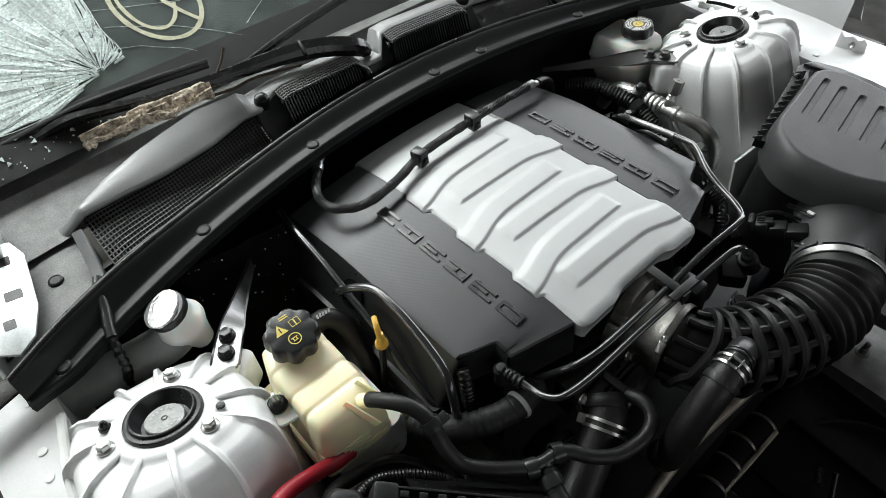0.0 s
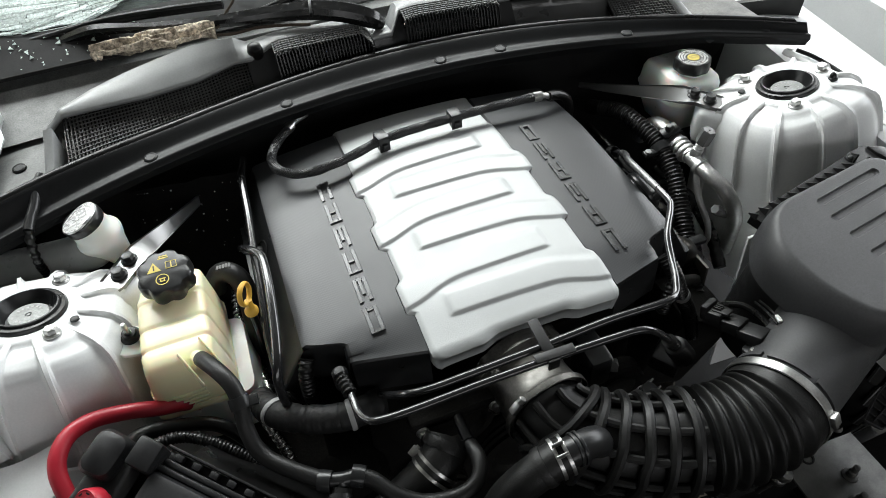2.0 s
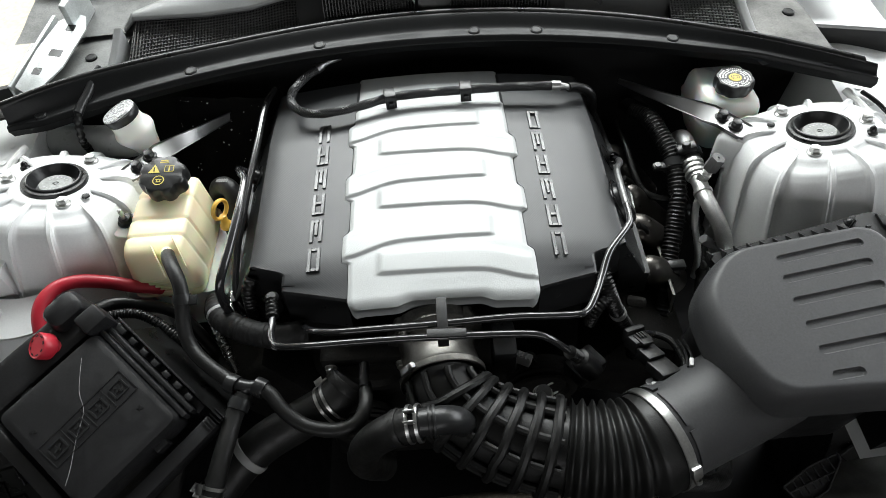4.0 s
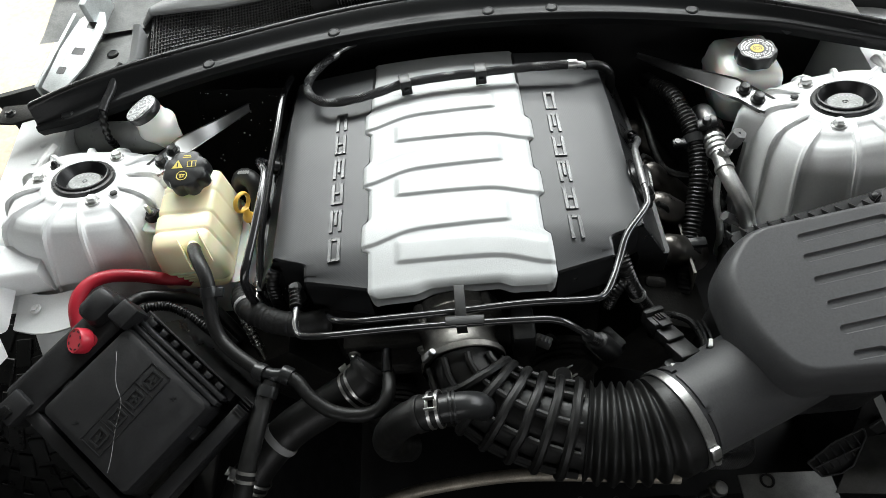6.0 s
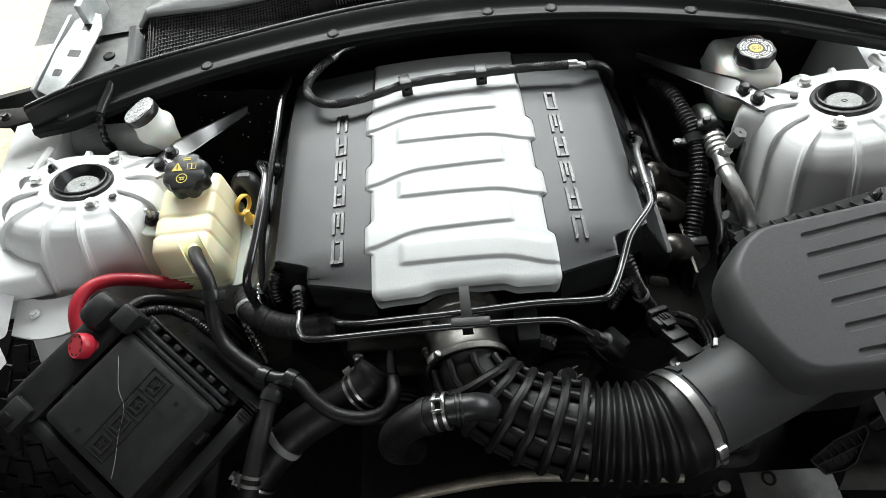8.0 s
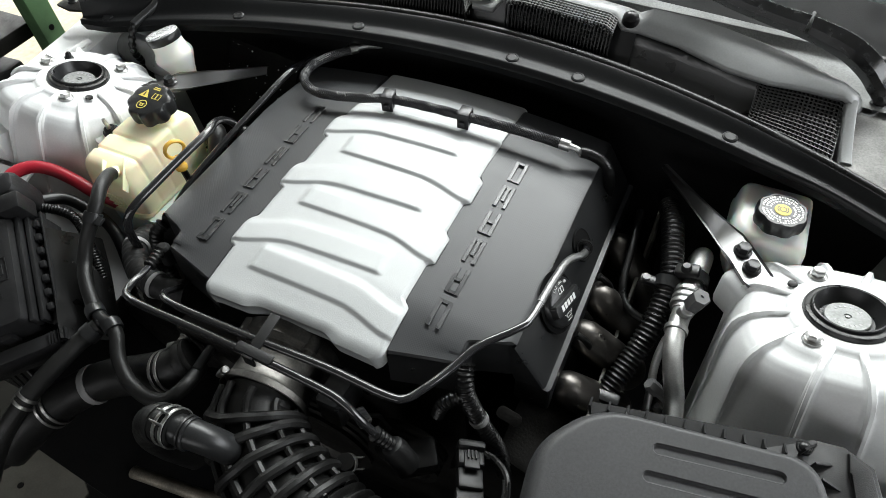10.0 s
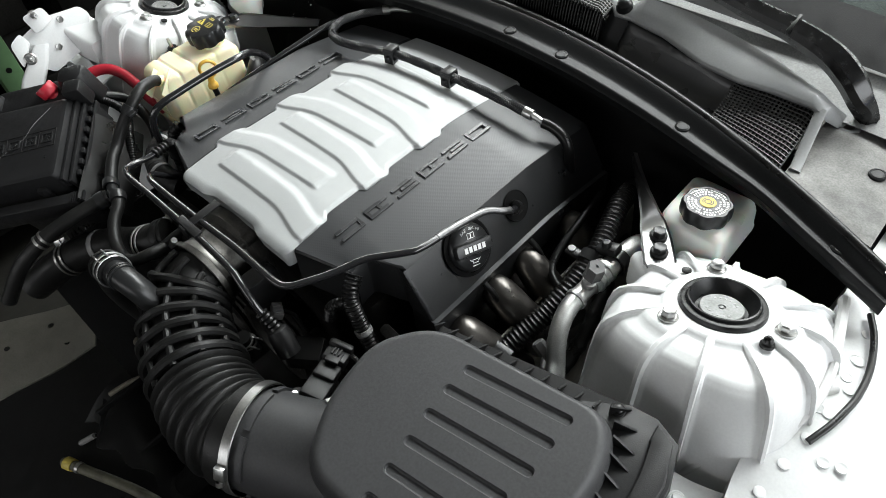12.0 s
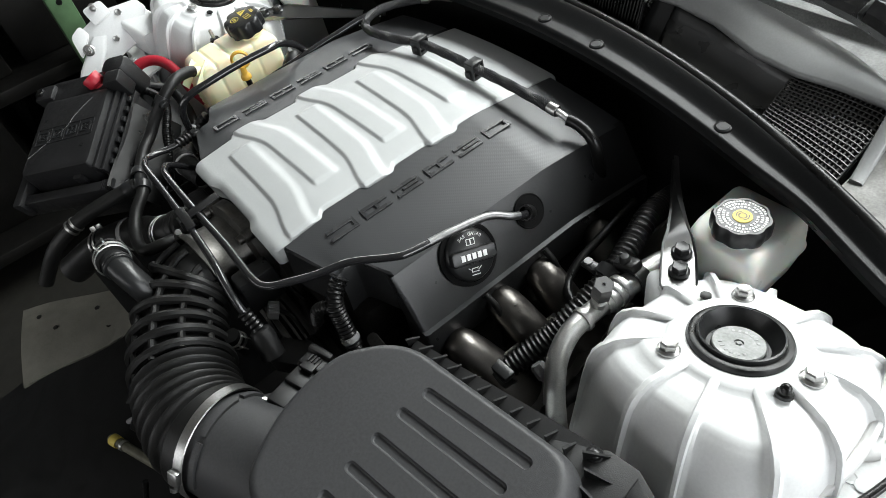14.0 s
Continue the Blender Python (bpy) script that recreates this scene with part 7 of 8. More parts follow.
PEN = material("yellow_marker_paint", (0.62, 0.60, 0.42), 0.6, stain=0.2, stain_scale=60)
RISE = 0.50


def on_glass(x, d, off=0.0):
    """A place on the windscreen, d metres up the glass from its foot."""
    y, z = glass_foot(x)
    return Vector((x, y + d * 0.88, z + d * 0.47 - 0.02 * d * x * x + off))


screen = thing("windscreen", (0, 0.6, 0.9), "tinted windscreen, shattered white on one side, with pen marks", "windscreen")
bm = bm_new()
grid(bm, 30, 16, lambda u, v: on_glass(-0.70 + 1.40 * u, 0.85 * v), (0, 0.002, -0.005))
pane = part("pane", bm, GLASS, screen)
pane.visible_shadow = False
bm = bm_new()
grid(bm, 40, 3, lambda u, v: on_glass(-0.70 + 1.40 * u, -0.012 + 0.075 * v, 0.0015))
part("dark_border", bm, DULL_BLACK, screen, "black printed border of the glass")
IMPACT = (-0.345, 0.088)
rnd = random.Random(5)
SECTORS = 72
ang = [radians(12 + 188.0 * i / SECTORS + rnd.uniform(-0.8, 0.8)) for i in range(SECTORS + 1)]


def clip_glass(r, a):
    """A place in the glass's plane at distance r from the blow, kept within the broken part."""
    x, d = IMPACT[0] + r * math.cos(a), IMPACT[1] + r * math.sin(a)
    x = max(x, -0.685)
    return min(x, -0.302 - 0.02 * noise.noise(Vector((d * 9, 1, 3)))), min(0.80, max(0.030 + 0.25 * max(0.0, -0.42 - x), d))


def shard_piece(quad, lift, thick, mat, name="shard"):
    cx, cy = sum(p[0] for p in quad) / 4, sum(p[1] for p in quad) / 4
    b2 = bm_new()
    tilt = [rnd.uniform(-0.0004, 0.0004) for _ in range(4)]
    top = []
    for p, t in zip(quad, tilt):
        dx, dy = p[0] - cx, p[1] - cy
        n_ = math.hypot(dx, dy) or 1.0
        cut = max(0.0, 1 - 0.0004 / n_)
        top.append(b2.verts.new(on_glass(cx + dx * cut, cy + dy * cut, lift + t)))
    b2.faces.new(top)
    low = [b2.verts.new(v.co - Vector((0, 0, thick))) for v in top]
    for q in range(4):
        b2.faces.new((top[q], top[(q + 1) % 4], low[(q + 1) % 4], low[q]))
    part(name, b2, mat, screen, smooth=False)


for i in range(SECTORS):
    r = 0.004
    while r < 0.50:
        step = rnd.choice((0.014, 0.02, 0.03)) if r < 0.09 else rnd.choice((0.03, 0.05, 0.08, 0.13))
        r2 = r + step
        quad = [clip_glass(r, ang[i]), clip_glass(r, ang[i + 1]), clip_glass(r2, ang[i + 1]), clip_glass(r2, ang[i])]
        area = 0.5 * abs(sum(quad[k][0] * quad[(k + 1) % 4][1] - quad[(k + 1) % 4][0] * quad[k][1] for k in range(4)))
        if area > 3e-5:
            shard_piece(quad, rnd.uniform(0.0025, 0.0035), 0.0015, CRAZED)
        r = r2
for i in range(3, SECTORS, 4):
    a = ang[i]
    b2 = bm_new()
    pts = [tuple(on_glass(*clip_glass(r, a + rnd.uniform(-0.02, 0.02)), 0.0045)) for r in (0.006, 0.05, 0.12, 0.20, 0.30)]
    pipe(b2, pts, 0.0005, 5, 0.01)
    part("crack", b2, CRACK, screen)
# long cracks that run on across the whole part of the glass
for x0, d0, x1, d1, bow in ((-0.30, 0.16, -0.12, 0.05, 0.012), (-0.30, 0.20, 0.10, 0.13, -0.02), (-0.30, 0.24, 0.22, 0.21, 0.02), (-0.30, 0.30, 0.30, 0.33, -0.02), (-0.10, 0.07, 0.16, 0.20, 0.015), (-0.05, 0.24, 0.05, 0.10, 0.01), (0.10, 0.12, 0.28, 0.30, -0.02), (-0.31, 0.12, -0.20, 0.06, 0.006), (-0.02, 0.16, 0.20, 0.09, 0.01)):
    b2 = bm_new()
    pts = [tuple(on_glass(x0 + (x1 - x0) * t + rnd.uniform(-0.003, 0.003), d0 + (d1 - d0) * t + bow * math.sin(math.pi * t) + rnd.uniform(-0.002, 0.002), 0.0012)) for t in (0, 0.17, 0.33, 0.5, 0.67, 0.83, 1)]
    pipe(b2, pts, 0.00035, 5, 0.01)
    part("crack", b2, CRACK, screen)
# marker rings with a stroke
RC = (-0.207, 0.176)
turn_ = [2 * math.pi * i / 28 for i in range(29)]
for pts, r in (([(RC[0] + 0.064 * math.cos(t) - 0.006 * math.sin(t), RC[1] + 0.084 * math.sin(t)) for t in turn_], 0.0038), ([(RC[0] - 0.012 + 0.040 * math.cos(t), RC[1] + 0.012 + 0.068 * math.sin(t)) for t in turn_[10:27]], 0.0030), ([(RC[0] - 0.004, RC[1] + 0.05), (RC[0] + 0.006, RC[1] + 0.005), (RC[0] + 0.024, RC[1] - 0.035), (RC[0] + 0.042, RC[1] - 0.065)], 0.0034)):
    b2 = bm_new()
    line2 = smooth_path([tuple(on_glass(x, d, 0.0022)) for x, d in pts], 0.006)
    vs = []
    for q, t, u, v in frames_along(line2):
        side = t.cross(Vector((0, -0.47, 0.88))).normalized()
        w = r * (1 + 0.35 * noise.noise(q * 60))
        vs.append([b2.verts.new(q - side * w), b2.verts.new(q + side * w)])
    for a, b in zip(vs, vs[1:]):
        b2.faces.new((a[0], a[1], b[1], b[0]))
    part("pen_mark", b2, PEN, screen, "pale yellow marker line")

# dashboard and the closed dark cabin behind the glass
DASH = material("dark_dashboard", (0.02, 0.02, 0.02), 0.7, grain=0.2, stain=0.2)
bm = bm_new()
grid(bm, 20, 10, lambda u, v: Vector((-0.74 + 1.48 * u, 0.50 + 0.75 * v, 0.94 + 0.02 * math.sin(3 * v))), (0, 0, -0.02))
solo("dashboard", bm, DASH, "dark dusty dashboard behind the windscreen", "dashboard", kind="structure")
bm = bm_new()
for m, sx, sy, sz in ((Matrix.Translation((0, 1.55, 0.3)), 1.5, 0.05, 1.1), (Matrix.Translation((0.70, 1.1, 0.3)), 0.04, 1.0, 0.66), (Matrix.Translation((-0.70, 1.1, 0.3)), 0.04, 1.0, 0.66)):
    box(bm, m, sx, sy, sz, 0.01)
solo("cabin_shell", bm, DASH, "dark cabin sides behind the windscreen", "car body", kind="structure")
bm = bm_new()
grid(bm, 16, 8, lambda u, v: Vector((-0.66 + 1.32 * u, 1.18 + 0.5 * v, 1.36 + 0.05 * v - 0.05 * (2 * u - 1) ** 2)), (0, 0, 0.02))
solo("roof", bm, BODY_WHITE, "white painted roof edge above the windscreen", "car body", kind="structure")


# wipers
WIPER_BLACK = material("glossy_black_wiper_paint", (0.006, 0.006, 0.0062), 0.22, grain=0.1, specular=0.4, stain=0.15, stain_scale=30, rough_vary=0.08)


def wiper(name_points, knuckle, blade, label):
    w = thing("wiper", name_points[-1][:3], label, "wiper", "wipers")
    bm = bm_new()
    lineq = smooth_path(name_points, 0.006)
    fr2 = frames_along(lineq)
    rings_ = []
    for (q, t, u, v), p in zip(fr2, lineq):
        side = t.cross(Vector((0, -0.45, 0.9))).normalized()
        up = side.cross(t)
        hw, hh = p[3] * 1.15, p[3] * 0.80
        rings_.append([bm.verts.new(q + side * hw * a + up * hh * b) for a, b in ((-1, -1), (-1, 0.3), (-0.55, 1), (0.55, 1), (1, 0.3), (1, -1))])
    for a, b in zip(rings_, rings_[1:]):
        for i in range(6):
            bm.faces.new((a[i], a[(i + 1) % 6], b[(i + 1) % 6], b[i]))
    bm.faces.new(rings_[0][::-1])
    bm.faces.new(rings_[-1])
    part("arm", bm, WIPER_BLACK, w, sharp=35)
    if knuckle:
        bm = bm_new()
        box(bm, basis(knuckle[0], (0, -0.4, 1), knuckle[1]), 0.0285, 0.005, 0.0095, 0.0015)
        part("hinge_pin", bm, RUBBER, w)
    if blade:
        bm = bm_new()
        pipe(bm, blade, 0.006, 8, 0.01)
        part("blade", bm, RUBBER, w, "black rubber wiper blade")
        bm = bm_new()
        pipe(bm, [(x, y - 0.004, z + 0.008) for x, y, z in blade], 0.0035, 8, 0.01)
        part("blade_spine", bm, SMOOTH_BLACK, w)
    return w


wiper([(-0.475, 0.492, 0.975, 0.006), (-0.434, 0.482, 0.985, 0.008), (-0.397, 0.465, 0.990, 0.007), (-0.322, 0.428, 0.993, 0.006), (-0.230, 0.392, 0.998, 0.008), (-0.150, 0.374, 1.0, 0.010), (-0.092, 0.357, 1.0, 0.012), (-0.047, 0.340, 0.994, 0.0125), (-0.010, 0.330, 0.980, 0.012), (0.008, 0.332, 0.964, 0.009)],
      ((-0.096, 0.353, 1.0), (-1, 0.2, 0)), [(-0.70, 0.505, 0.955), (-0.60, 0.512, 0.965), (-0.50, 0.505, 0.975), (-0.40, 0.490, 0.988), (-0.30, 0.452, 1.0), (-0.22, 0.425, 1.005)], "black wiper arm and blade resting on the broken glass")
wiper([(0.22, 0.385, 1.03, 0.008), (0.325, 0.362, 1.012, 0.010), (0.393, 0.354, 1.002, 0.011), (0.430, 0.350, 0.998, 0.012), (0.480, 0.340, 0.988, 0.013), (0.512, 0.332, 0.972, 0.013), (0.532, 0.333, 0.950, 0.012), (0.545, 0.345, 0.925, 0.011), (0.548, 0.352, 0.905, 0.011)],
      ((0.428, 0.350, 0.999), (-1, 0.1, 0)), [(-0.175, 0.408, 0.985), (-0.08, 0.415, 1.0), (0.03, 0.42, 1.013), (0.14, 0.42, 1.025), (0.24, 0.415, 1.035)], "black wiper arm bending down to its pivot in the cowl")

# bark and twigs lying in the gutter
BARK = material("rough_weathered_bark", (0.66, 0.57, 0.45), 0.9, grain=0.6, grain_scale=260, stain=0.2, stain_scale=55, tint=(0.10, 0.075, 0.055), bump=0.6, bump_scale=420)
TWIG = material("dry_brown_twig", (0.06, 0.043, 0.03), 0.85, grain=0.3, grain_scale=200, bump=0.5)
bm = bm_new()


def bark_place(u, v):
    q = Vector((-0.428, 0.424, 0.962)).lerp(Vector((-0.240, 0.392, 0.976)), u)
    far = 0.017 + 0.004 * noise.noise(Vector((u * 11, 0, 1))) - 0.012 * (1 - step01(u, 0, 0.16))
    near = 0.013 + 0.011 * step01(u, 0.46, 0.50) * (1 - 0.5 * step01(u, 0.8, 1.0)) + 0.003 * noise.noise(Vector((u * 17, 3, 1))) - 0.006 * (1 - step01(u, 0, 0.12))
    across = -near + (far + near) * v
    arch = 0.017 * math.sin(math.pi * (0.06 + 0.88 * v)) ** 0.7
    stripe = noise.noise(Vector((u * 3 + 3, v * 6.5 + 0.5 * noise.noise(Vector((u * 9, 1, 1))), 2)))
    crack = abs(noise.noise(Vector((u * 3, v * 5 + 0.5 * noise.noise(Vector((u * 8, 0, 7))), 5))))
    ridge = 0.0060 * stripe - 0.008 * max(0.0, 0.12 - crack) / 0.12 + 0.0008 * noise.noise(Vector((u * 50, v * 16, 4)))
    ragged = 0.006 * noise.noise(Vector((v * 8, u * 2, 9))) * (step01(u, 0.9, 1.0) + 1 - step01(u, 0, 0.1))
    return q + Vector((0.17, 0.985, 0)) * across + Vector((0.985, -0.17, 0)) * ragged + Vector((0, 0, arch + ridge + 0.009))


grid(bm, 110, 40, bark_place, (0, 0, -0.004))
solo("bark", bm, BARK, "rough weathered piece of tree bark lying below the windscreen", "bark", sharp=70)
for pts, r in (([(-0.262, 0.388, 0.985), (-0.236, 0.386, 0.992), (-0.222, 0.392, 1.005), (-0.205, 0.40, 1.018), (-0.196, 0.405, 1.03)], 0.0022), ([(-0.25, 0.380, 0.983), (-0.215, 0.372, 0.982), (-0.18, 0.372, 0.983), (-0.14, 0.366, 0.980), (-0.10, 0.36, 0.975)], 0.0024)):
    run("twig", pts, r, TWIG, "thin dry brown twig lying on the cowl", "twig", "twigs", 7, wave=lambda s, n: 1 + 0.3 * noise.noise(Vector((s * 120, 1, 1))))
# loose splinters of glass in the gutter
for k in range(60):
    x, d = rnd.uniform(-0.60, -0.36), rnd.uniform(-0.006, 0.05)
    b2 = bm_new()
    a, big_ = rnd.uniform(0, 6.28), rnd.choice((0.0015, 0.002, 0.003, 0.004, 0.007))
    pts2 = [(big_ * rnd.uniform(0.4, 1) * math.cos(a + t), big_ * rnd.uniform(0.4, 1) * math.sin(a + t)) for t in (0, 1.9, 3.9)]
    p = on_glass(x, d, 0.003)
    prism(b2, basis(p, (rnd.uniform(-0.1, 0.1), -0.45, 0.88)), pts2, 0.0007)
    solo("glass_splinter", b2, CRAZED, "small splinter of broken glass on the dark glass edge", "glass splinter", "glass splinters", smooth=False)

# ---- braces from the towers to the firewall ----
BRACE_STEEL = material("grey_pressed_steel", (0.25, 0.25, 0.25), 0.34, 1.0, stain=0.04, stain_scale=20, rough_vary=0.0)


def brace(s):
    b = thing("tower_brace", (0.44 * s, 0.05, 0.85), "pressed steel brace bolted to the tower and running to the firewall", "brace", "tower braces")
    rows = []
    pts = [(0.460, 0.030, 0.861, 0.018, 0), (0.455, 0.036, 0.861, 0.021, 0), (0.434, 0.064, 0.861, 0.0205, 0), (0.420, 0.084, 0.860, 0.018, 25), (0.404, 0.106, 0.856, 0.014, 50), (0.380, 0.138, 0.848, 0.011, 68), (0.348, 0.180, 0.838, 0.008, 76), (0.318, 0.222, 0.828, 0.004, 80)]
    bm = bm_new()
    along_ = Vector((-0.62 * s, 0.78, 0)).normalized()
    side = Vector((0.78 * s, 0.62, 0)).normalized()
    vs = []
    for x, y, z, w, tw in pts:
        c, t = Vector((x * s, y, z)), radians(tw)
        across = side * math.cos(t) + Vector((0, 0, 1)) * math.sin(t)
        up = across.cross(along_)
        up = up if up.z > 0 else -up
        w *= 0.85
        vs.append([bm.verts.new(c + across * w * a + up * h) for a, h in ((-1, 0), (-1, 0.006), (-0.88, 0.0035), (0.88, 0.0035), (1, 0.006), (1, 0))])
    for p, q in zip(vs, vs[1:]):
        for i in range(6):
            bm.faces.new((p[i], p[(i + 1) % 6], q[(i + 1) % 6], q[i]))
    bm.faces.new(vs[0][::-1])
    bm.faces.new(vs[-1])
    part("bar", bm, BRACE_STEEL, b, sharp=40)
    for x, y in ((0.4465, 0.048), (0.433, 0.070)):
        bm = bm_new()
        hex_bolt(bm, Matrix.Translation((x * s, y, 0.8655)), 0.014, 0.0105, 0.009)
        part("brace_bolt", bm, SMOOTH_BLACK, b, "black flange bolt")
    bm = bm_new()
    box(bm, Matrix.Translation((0.45 * s, 0.04, 0.80)) @ Matrix.Rotation(radians(-38 * s), 4, "Z"), 0.05, 0.05, 0.060, 0.012, segments=3)
    part("seat_block", bm, BODY_WHITE, b, "white painted seat")


for s in (1, -1):
    brace(s)

# bonnet hinge plate on the right side, left bare
hinge = thing("bonnet_hinge", (-0.61, 0.27, 0.9), "bare galvanised bonnet hinge plate with square holes", "hinge")
HP = basis((-0.612, 0.262, 0.930), (0.10, -0.12, 1), (0.14, 1, 0))
GALV = material("galvanised_steel", (0.62, 0.65, 0.65), 0.42, 0.6, grain=0.1, stain=0.1, stain_scale=40)
cells = []
outline = [(-0.020, -0.085), (0.0, -0.095), (0.020, -0.075), (0.032, -0.03), (0.034, 0.06), (0.022, 0.09), (0.0, 0.095), (-0.016, 0.07), (-0.022, 0.0)]
bm = bm_new()
prism(bm, HP, outline, 0.0035, 0.0008)
part("plate", bm, GALV, hinge)
# black plates on the uncut hinge paint the dark of its holes
for x, y, w, h in ((0.010, 0.058, 0.014, 0.016), (0.010, -0.003, 0.020, 0.016), (-0.002, -0.047, 0.013, 0.015)):
    bm = bm_new()
    prism(bm, HP @ Matrix.Translation((x, y, 0.0026)), rounded(w, h, 0.002, 2), 0.0012)
    part("square_hole", bm, RUBBER, hinge, "flat black plate painted as a dark square hole")
bm = bm_new()
box(bm, HP @ Matrix.Translation((0.006, 0.10, -0.05)), 0.012, 0.07, 0.09, 0.003)
box(bm, HP @ Matrix.Translation((-0.030, 0.0, -0.052)), 0.006, 0.17, 0.055, 0.002)
part("upright", bm, GALV, hinge)
sb = thing("seal_end_bracket", (-0.68, 0.15, 0.89), "small dark steel bracket screwed at the end of the seal", "bracket")
bm = bm_new()
prism(bm, basis((-0.668, 0.150, 0.902), (0.05, -0.1, 1)), [(-0.05, -0.018), (-0.02, -0.022), (0.04, -0.004), (0.045, 0.012), (0.0, 0.018), (-0.045, 0.016)], 0.004, 0.001)
part("bracket_plate", bm, DARK_METAL, sb)
bm = bm_new()
hex_bolt(bm, Matrix.Translation((-0.697, 0.149, 0.906)), 0.010, 0.009, 0.006)
part("bracket_bolt", bm, SMOOTH_BLACK, sb)

# washer tube running over the shelf
wt = thing("washer_tube", (-0.53, 0.15, 0.9), "black washer tube with a ribbed joint over the shelf", "hose")
bm = bm_new()
pipe(bm, [(-0.515, 0.205, 0.934), (-0.522, 0.188, 0.930), (-0.528, 0.165, 0.920), (-0.535, 0.145, 0.914), (-0.539, 0.1286, 0.909)], 0.0066, 12)
part("tube_cover", bm, SMOOTH_BLACK, wt)
bm = bm_new()
pipe(bm, [(-0.539, 0.130, 0.908), (-0.542, 0.120, 0.896), (-0.546, 0.112, 0.868), (-0.553, 0.126, 0.835), (-0.556, 0.13, 0.80)], 0.0055, 12, 0.002, wave=lambda q, n: 1 + 0.18 * math.cos(2 * math.pi * q / 0.011))
part("ribbed_joint", bm, RUBBER, wt)

# thin cable lying on the left inner fender
run("loose_cable", [(0.664, -0.064, 0.8575), (0.672, -0.040, 0.8605), (0.677, -0.017, 0.862), (0.680, 0.007, 0.863), (0.678, 0.040, 0.865), (0.668, 0.075, 0.869), (0.655, 0.10, 0.871)], 0.0034, RUBBER, "thin black cable lying on the white sheet", "cable", sides=10)
run("seam_sealer", [(0.620, -0.125, 0.79), (0.617, -0.100, 0.826), (0.623, -0.080, 0.848), (0.636, -0.043, 0.856), (0.648, -0.010, 0.858), (0.660, 0.007, 0.858)], 0.0075, SEALER, "thick bead of white painted seam sealer on the sheet", "sealer", wave=lambda q, n: 1 + 0.16 * noise.noise(Vector((q * 70, 2, 5))), step=0.003)
for x, y in ((0.658, -0.025), (0.651, -0.045), (0.644, -0.065), (0.665, 0.022), (0.664, 0.046), (0.636, -0.096), (0.696, -0.068), (0.682, -0.073)):
    bm = bm_new()
    lathe(bm, Matrix.Translation((x, y, 0.855 + 0.02 * step01(y, -0.1, 0.3) - 0.015 * step01(-y, 0.05, 0.2) - 0.0015)), [(0.0055, 0), (0.0052, 0.0022), (0.004, 0.0016), (0, 0.001)], 20)
    part("rivet_head", bm, BODY_WHITE, fenders[1])

# headlamp carrier in front of the right tower
hl = thing("headlamp_bracket", (-0.64, -0.19, 0.75), "white painted headlamp bracket with bent tabs and bolts", "bracket")
HB = basis((-0.64, -0.19, 0.86), (0.85, -0.2, 0.5), (-0.4, 0.3, 0.85))


def bracket_xy(x, y, z):
    p = HB.inverted() @ Vector((x, y, z))
    return p.x, p.y


def bracket_plate(name, corners, height, lift=0.0, tilt=0.0):
    """A sheet part of the bracket with softened corners."""
    flat = [Vector(bracket_xy(*c)) for c in corners]
    soft_line = []
    for i, q in enumerate(flat):
        p, r = flat[i - 1], flat[(i + 1) % len(flat)]
        e, f = q + (p - q).normalized() * 0.007, q + (r - q).normalized() * 0.007
        for t in (0, 0.33, 0.67, 1):
            w = (1 - t) ** 2 * e + 2 * t * (1 - t) * q + t * t * f
            soft_line.append((w.x, w.y))
    bm = bm_new()
    prism(bm, HB @ Matrix.Translation((0, 0, lift)) @ Matrix.Rotation(radians(tilt), 4, "X"), soft_line, height, 0.0008)
    return part(name, bm, BODY_WHITE, hl)


bracket_plate("main_plate", [(-0.663, -0.172, 0.908), (-0.649, -0.109, 0.907), (-0.638, -0.100, 0.891), (-0.621, -0.140, 0.848), (-0.625, -0.206, 0.828), (-0.648, -0.240, 0.858), (-0.664, -0.222, 0.890)], 0.004, -0.006)
tabs = [bracket_plate("upper_tab", [(-0.675, -0.200, 0.915), (-0.670, -0.163, 0.921), (-0.656, -0.158, 0.899), (-0.657, -0.195, 0.887)], 0.0035, 0.004, 4),
        bracket_plate("side_tab", [(-0.665, -0.243, 0.884), (-0.668, -0.219, 0.896), (-0.657, -0.212, 0.878), (-0.645, -0.246, 0.846)], 0.0035, 0.006, -6)]
bm = bm_new()
loft(bm, [[HB @ Vector((bracket_xy(*c)[0] + px, bracket_xy(*c)[1], pz - 0.008)) for px, pz in rounded(w, 0.036, 0.006, 4)] for c, w in (((-0.649, -0.200, 0.872), 0.024), ((-0.640, -0.222, 0.850), 0.034), ((-0.634, -0.244, 0.830), 0.038), ((-0.631, -0.254, 0.819), 0.036))])
column = part("column", bm, BODY_WHITE, hl)
bm = bm_new()
loft(bm, [[Vector((x, y + py, z + pz)) for py, pz in rounded(0.060, 0.050, 0.008, 3)] for x, y, z in ((-0.660, -0.130, 0.862), (-0.620, -0.120, 0.850), (-0.585, -0.110, 0.840))])
part("tower_stay", bm, BODY_WHITE, hl)
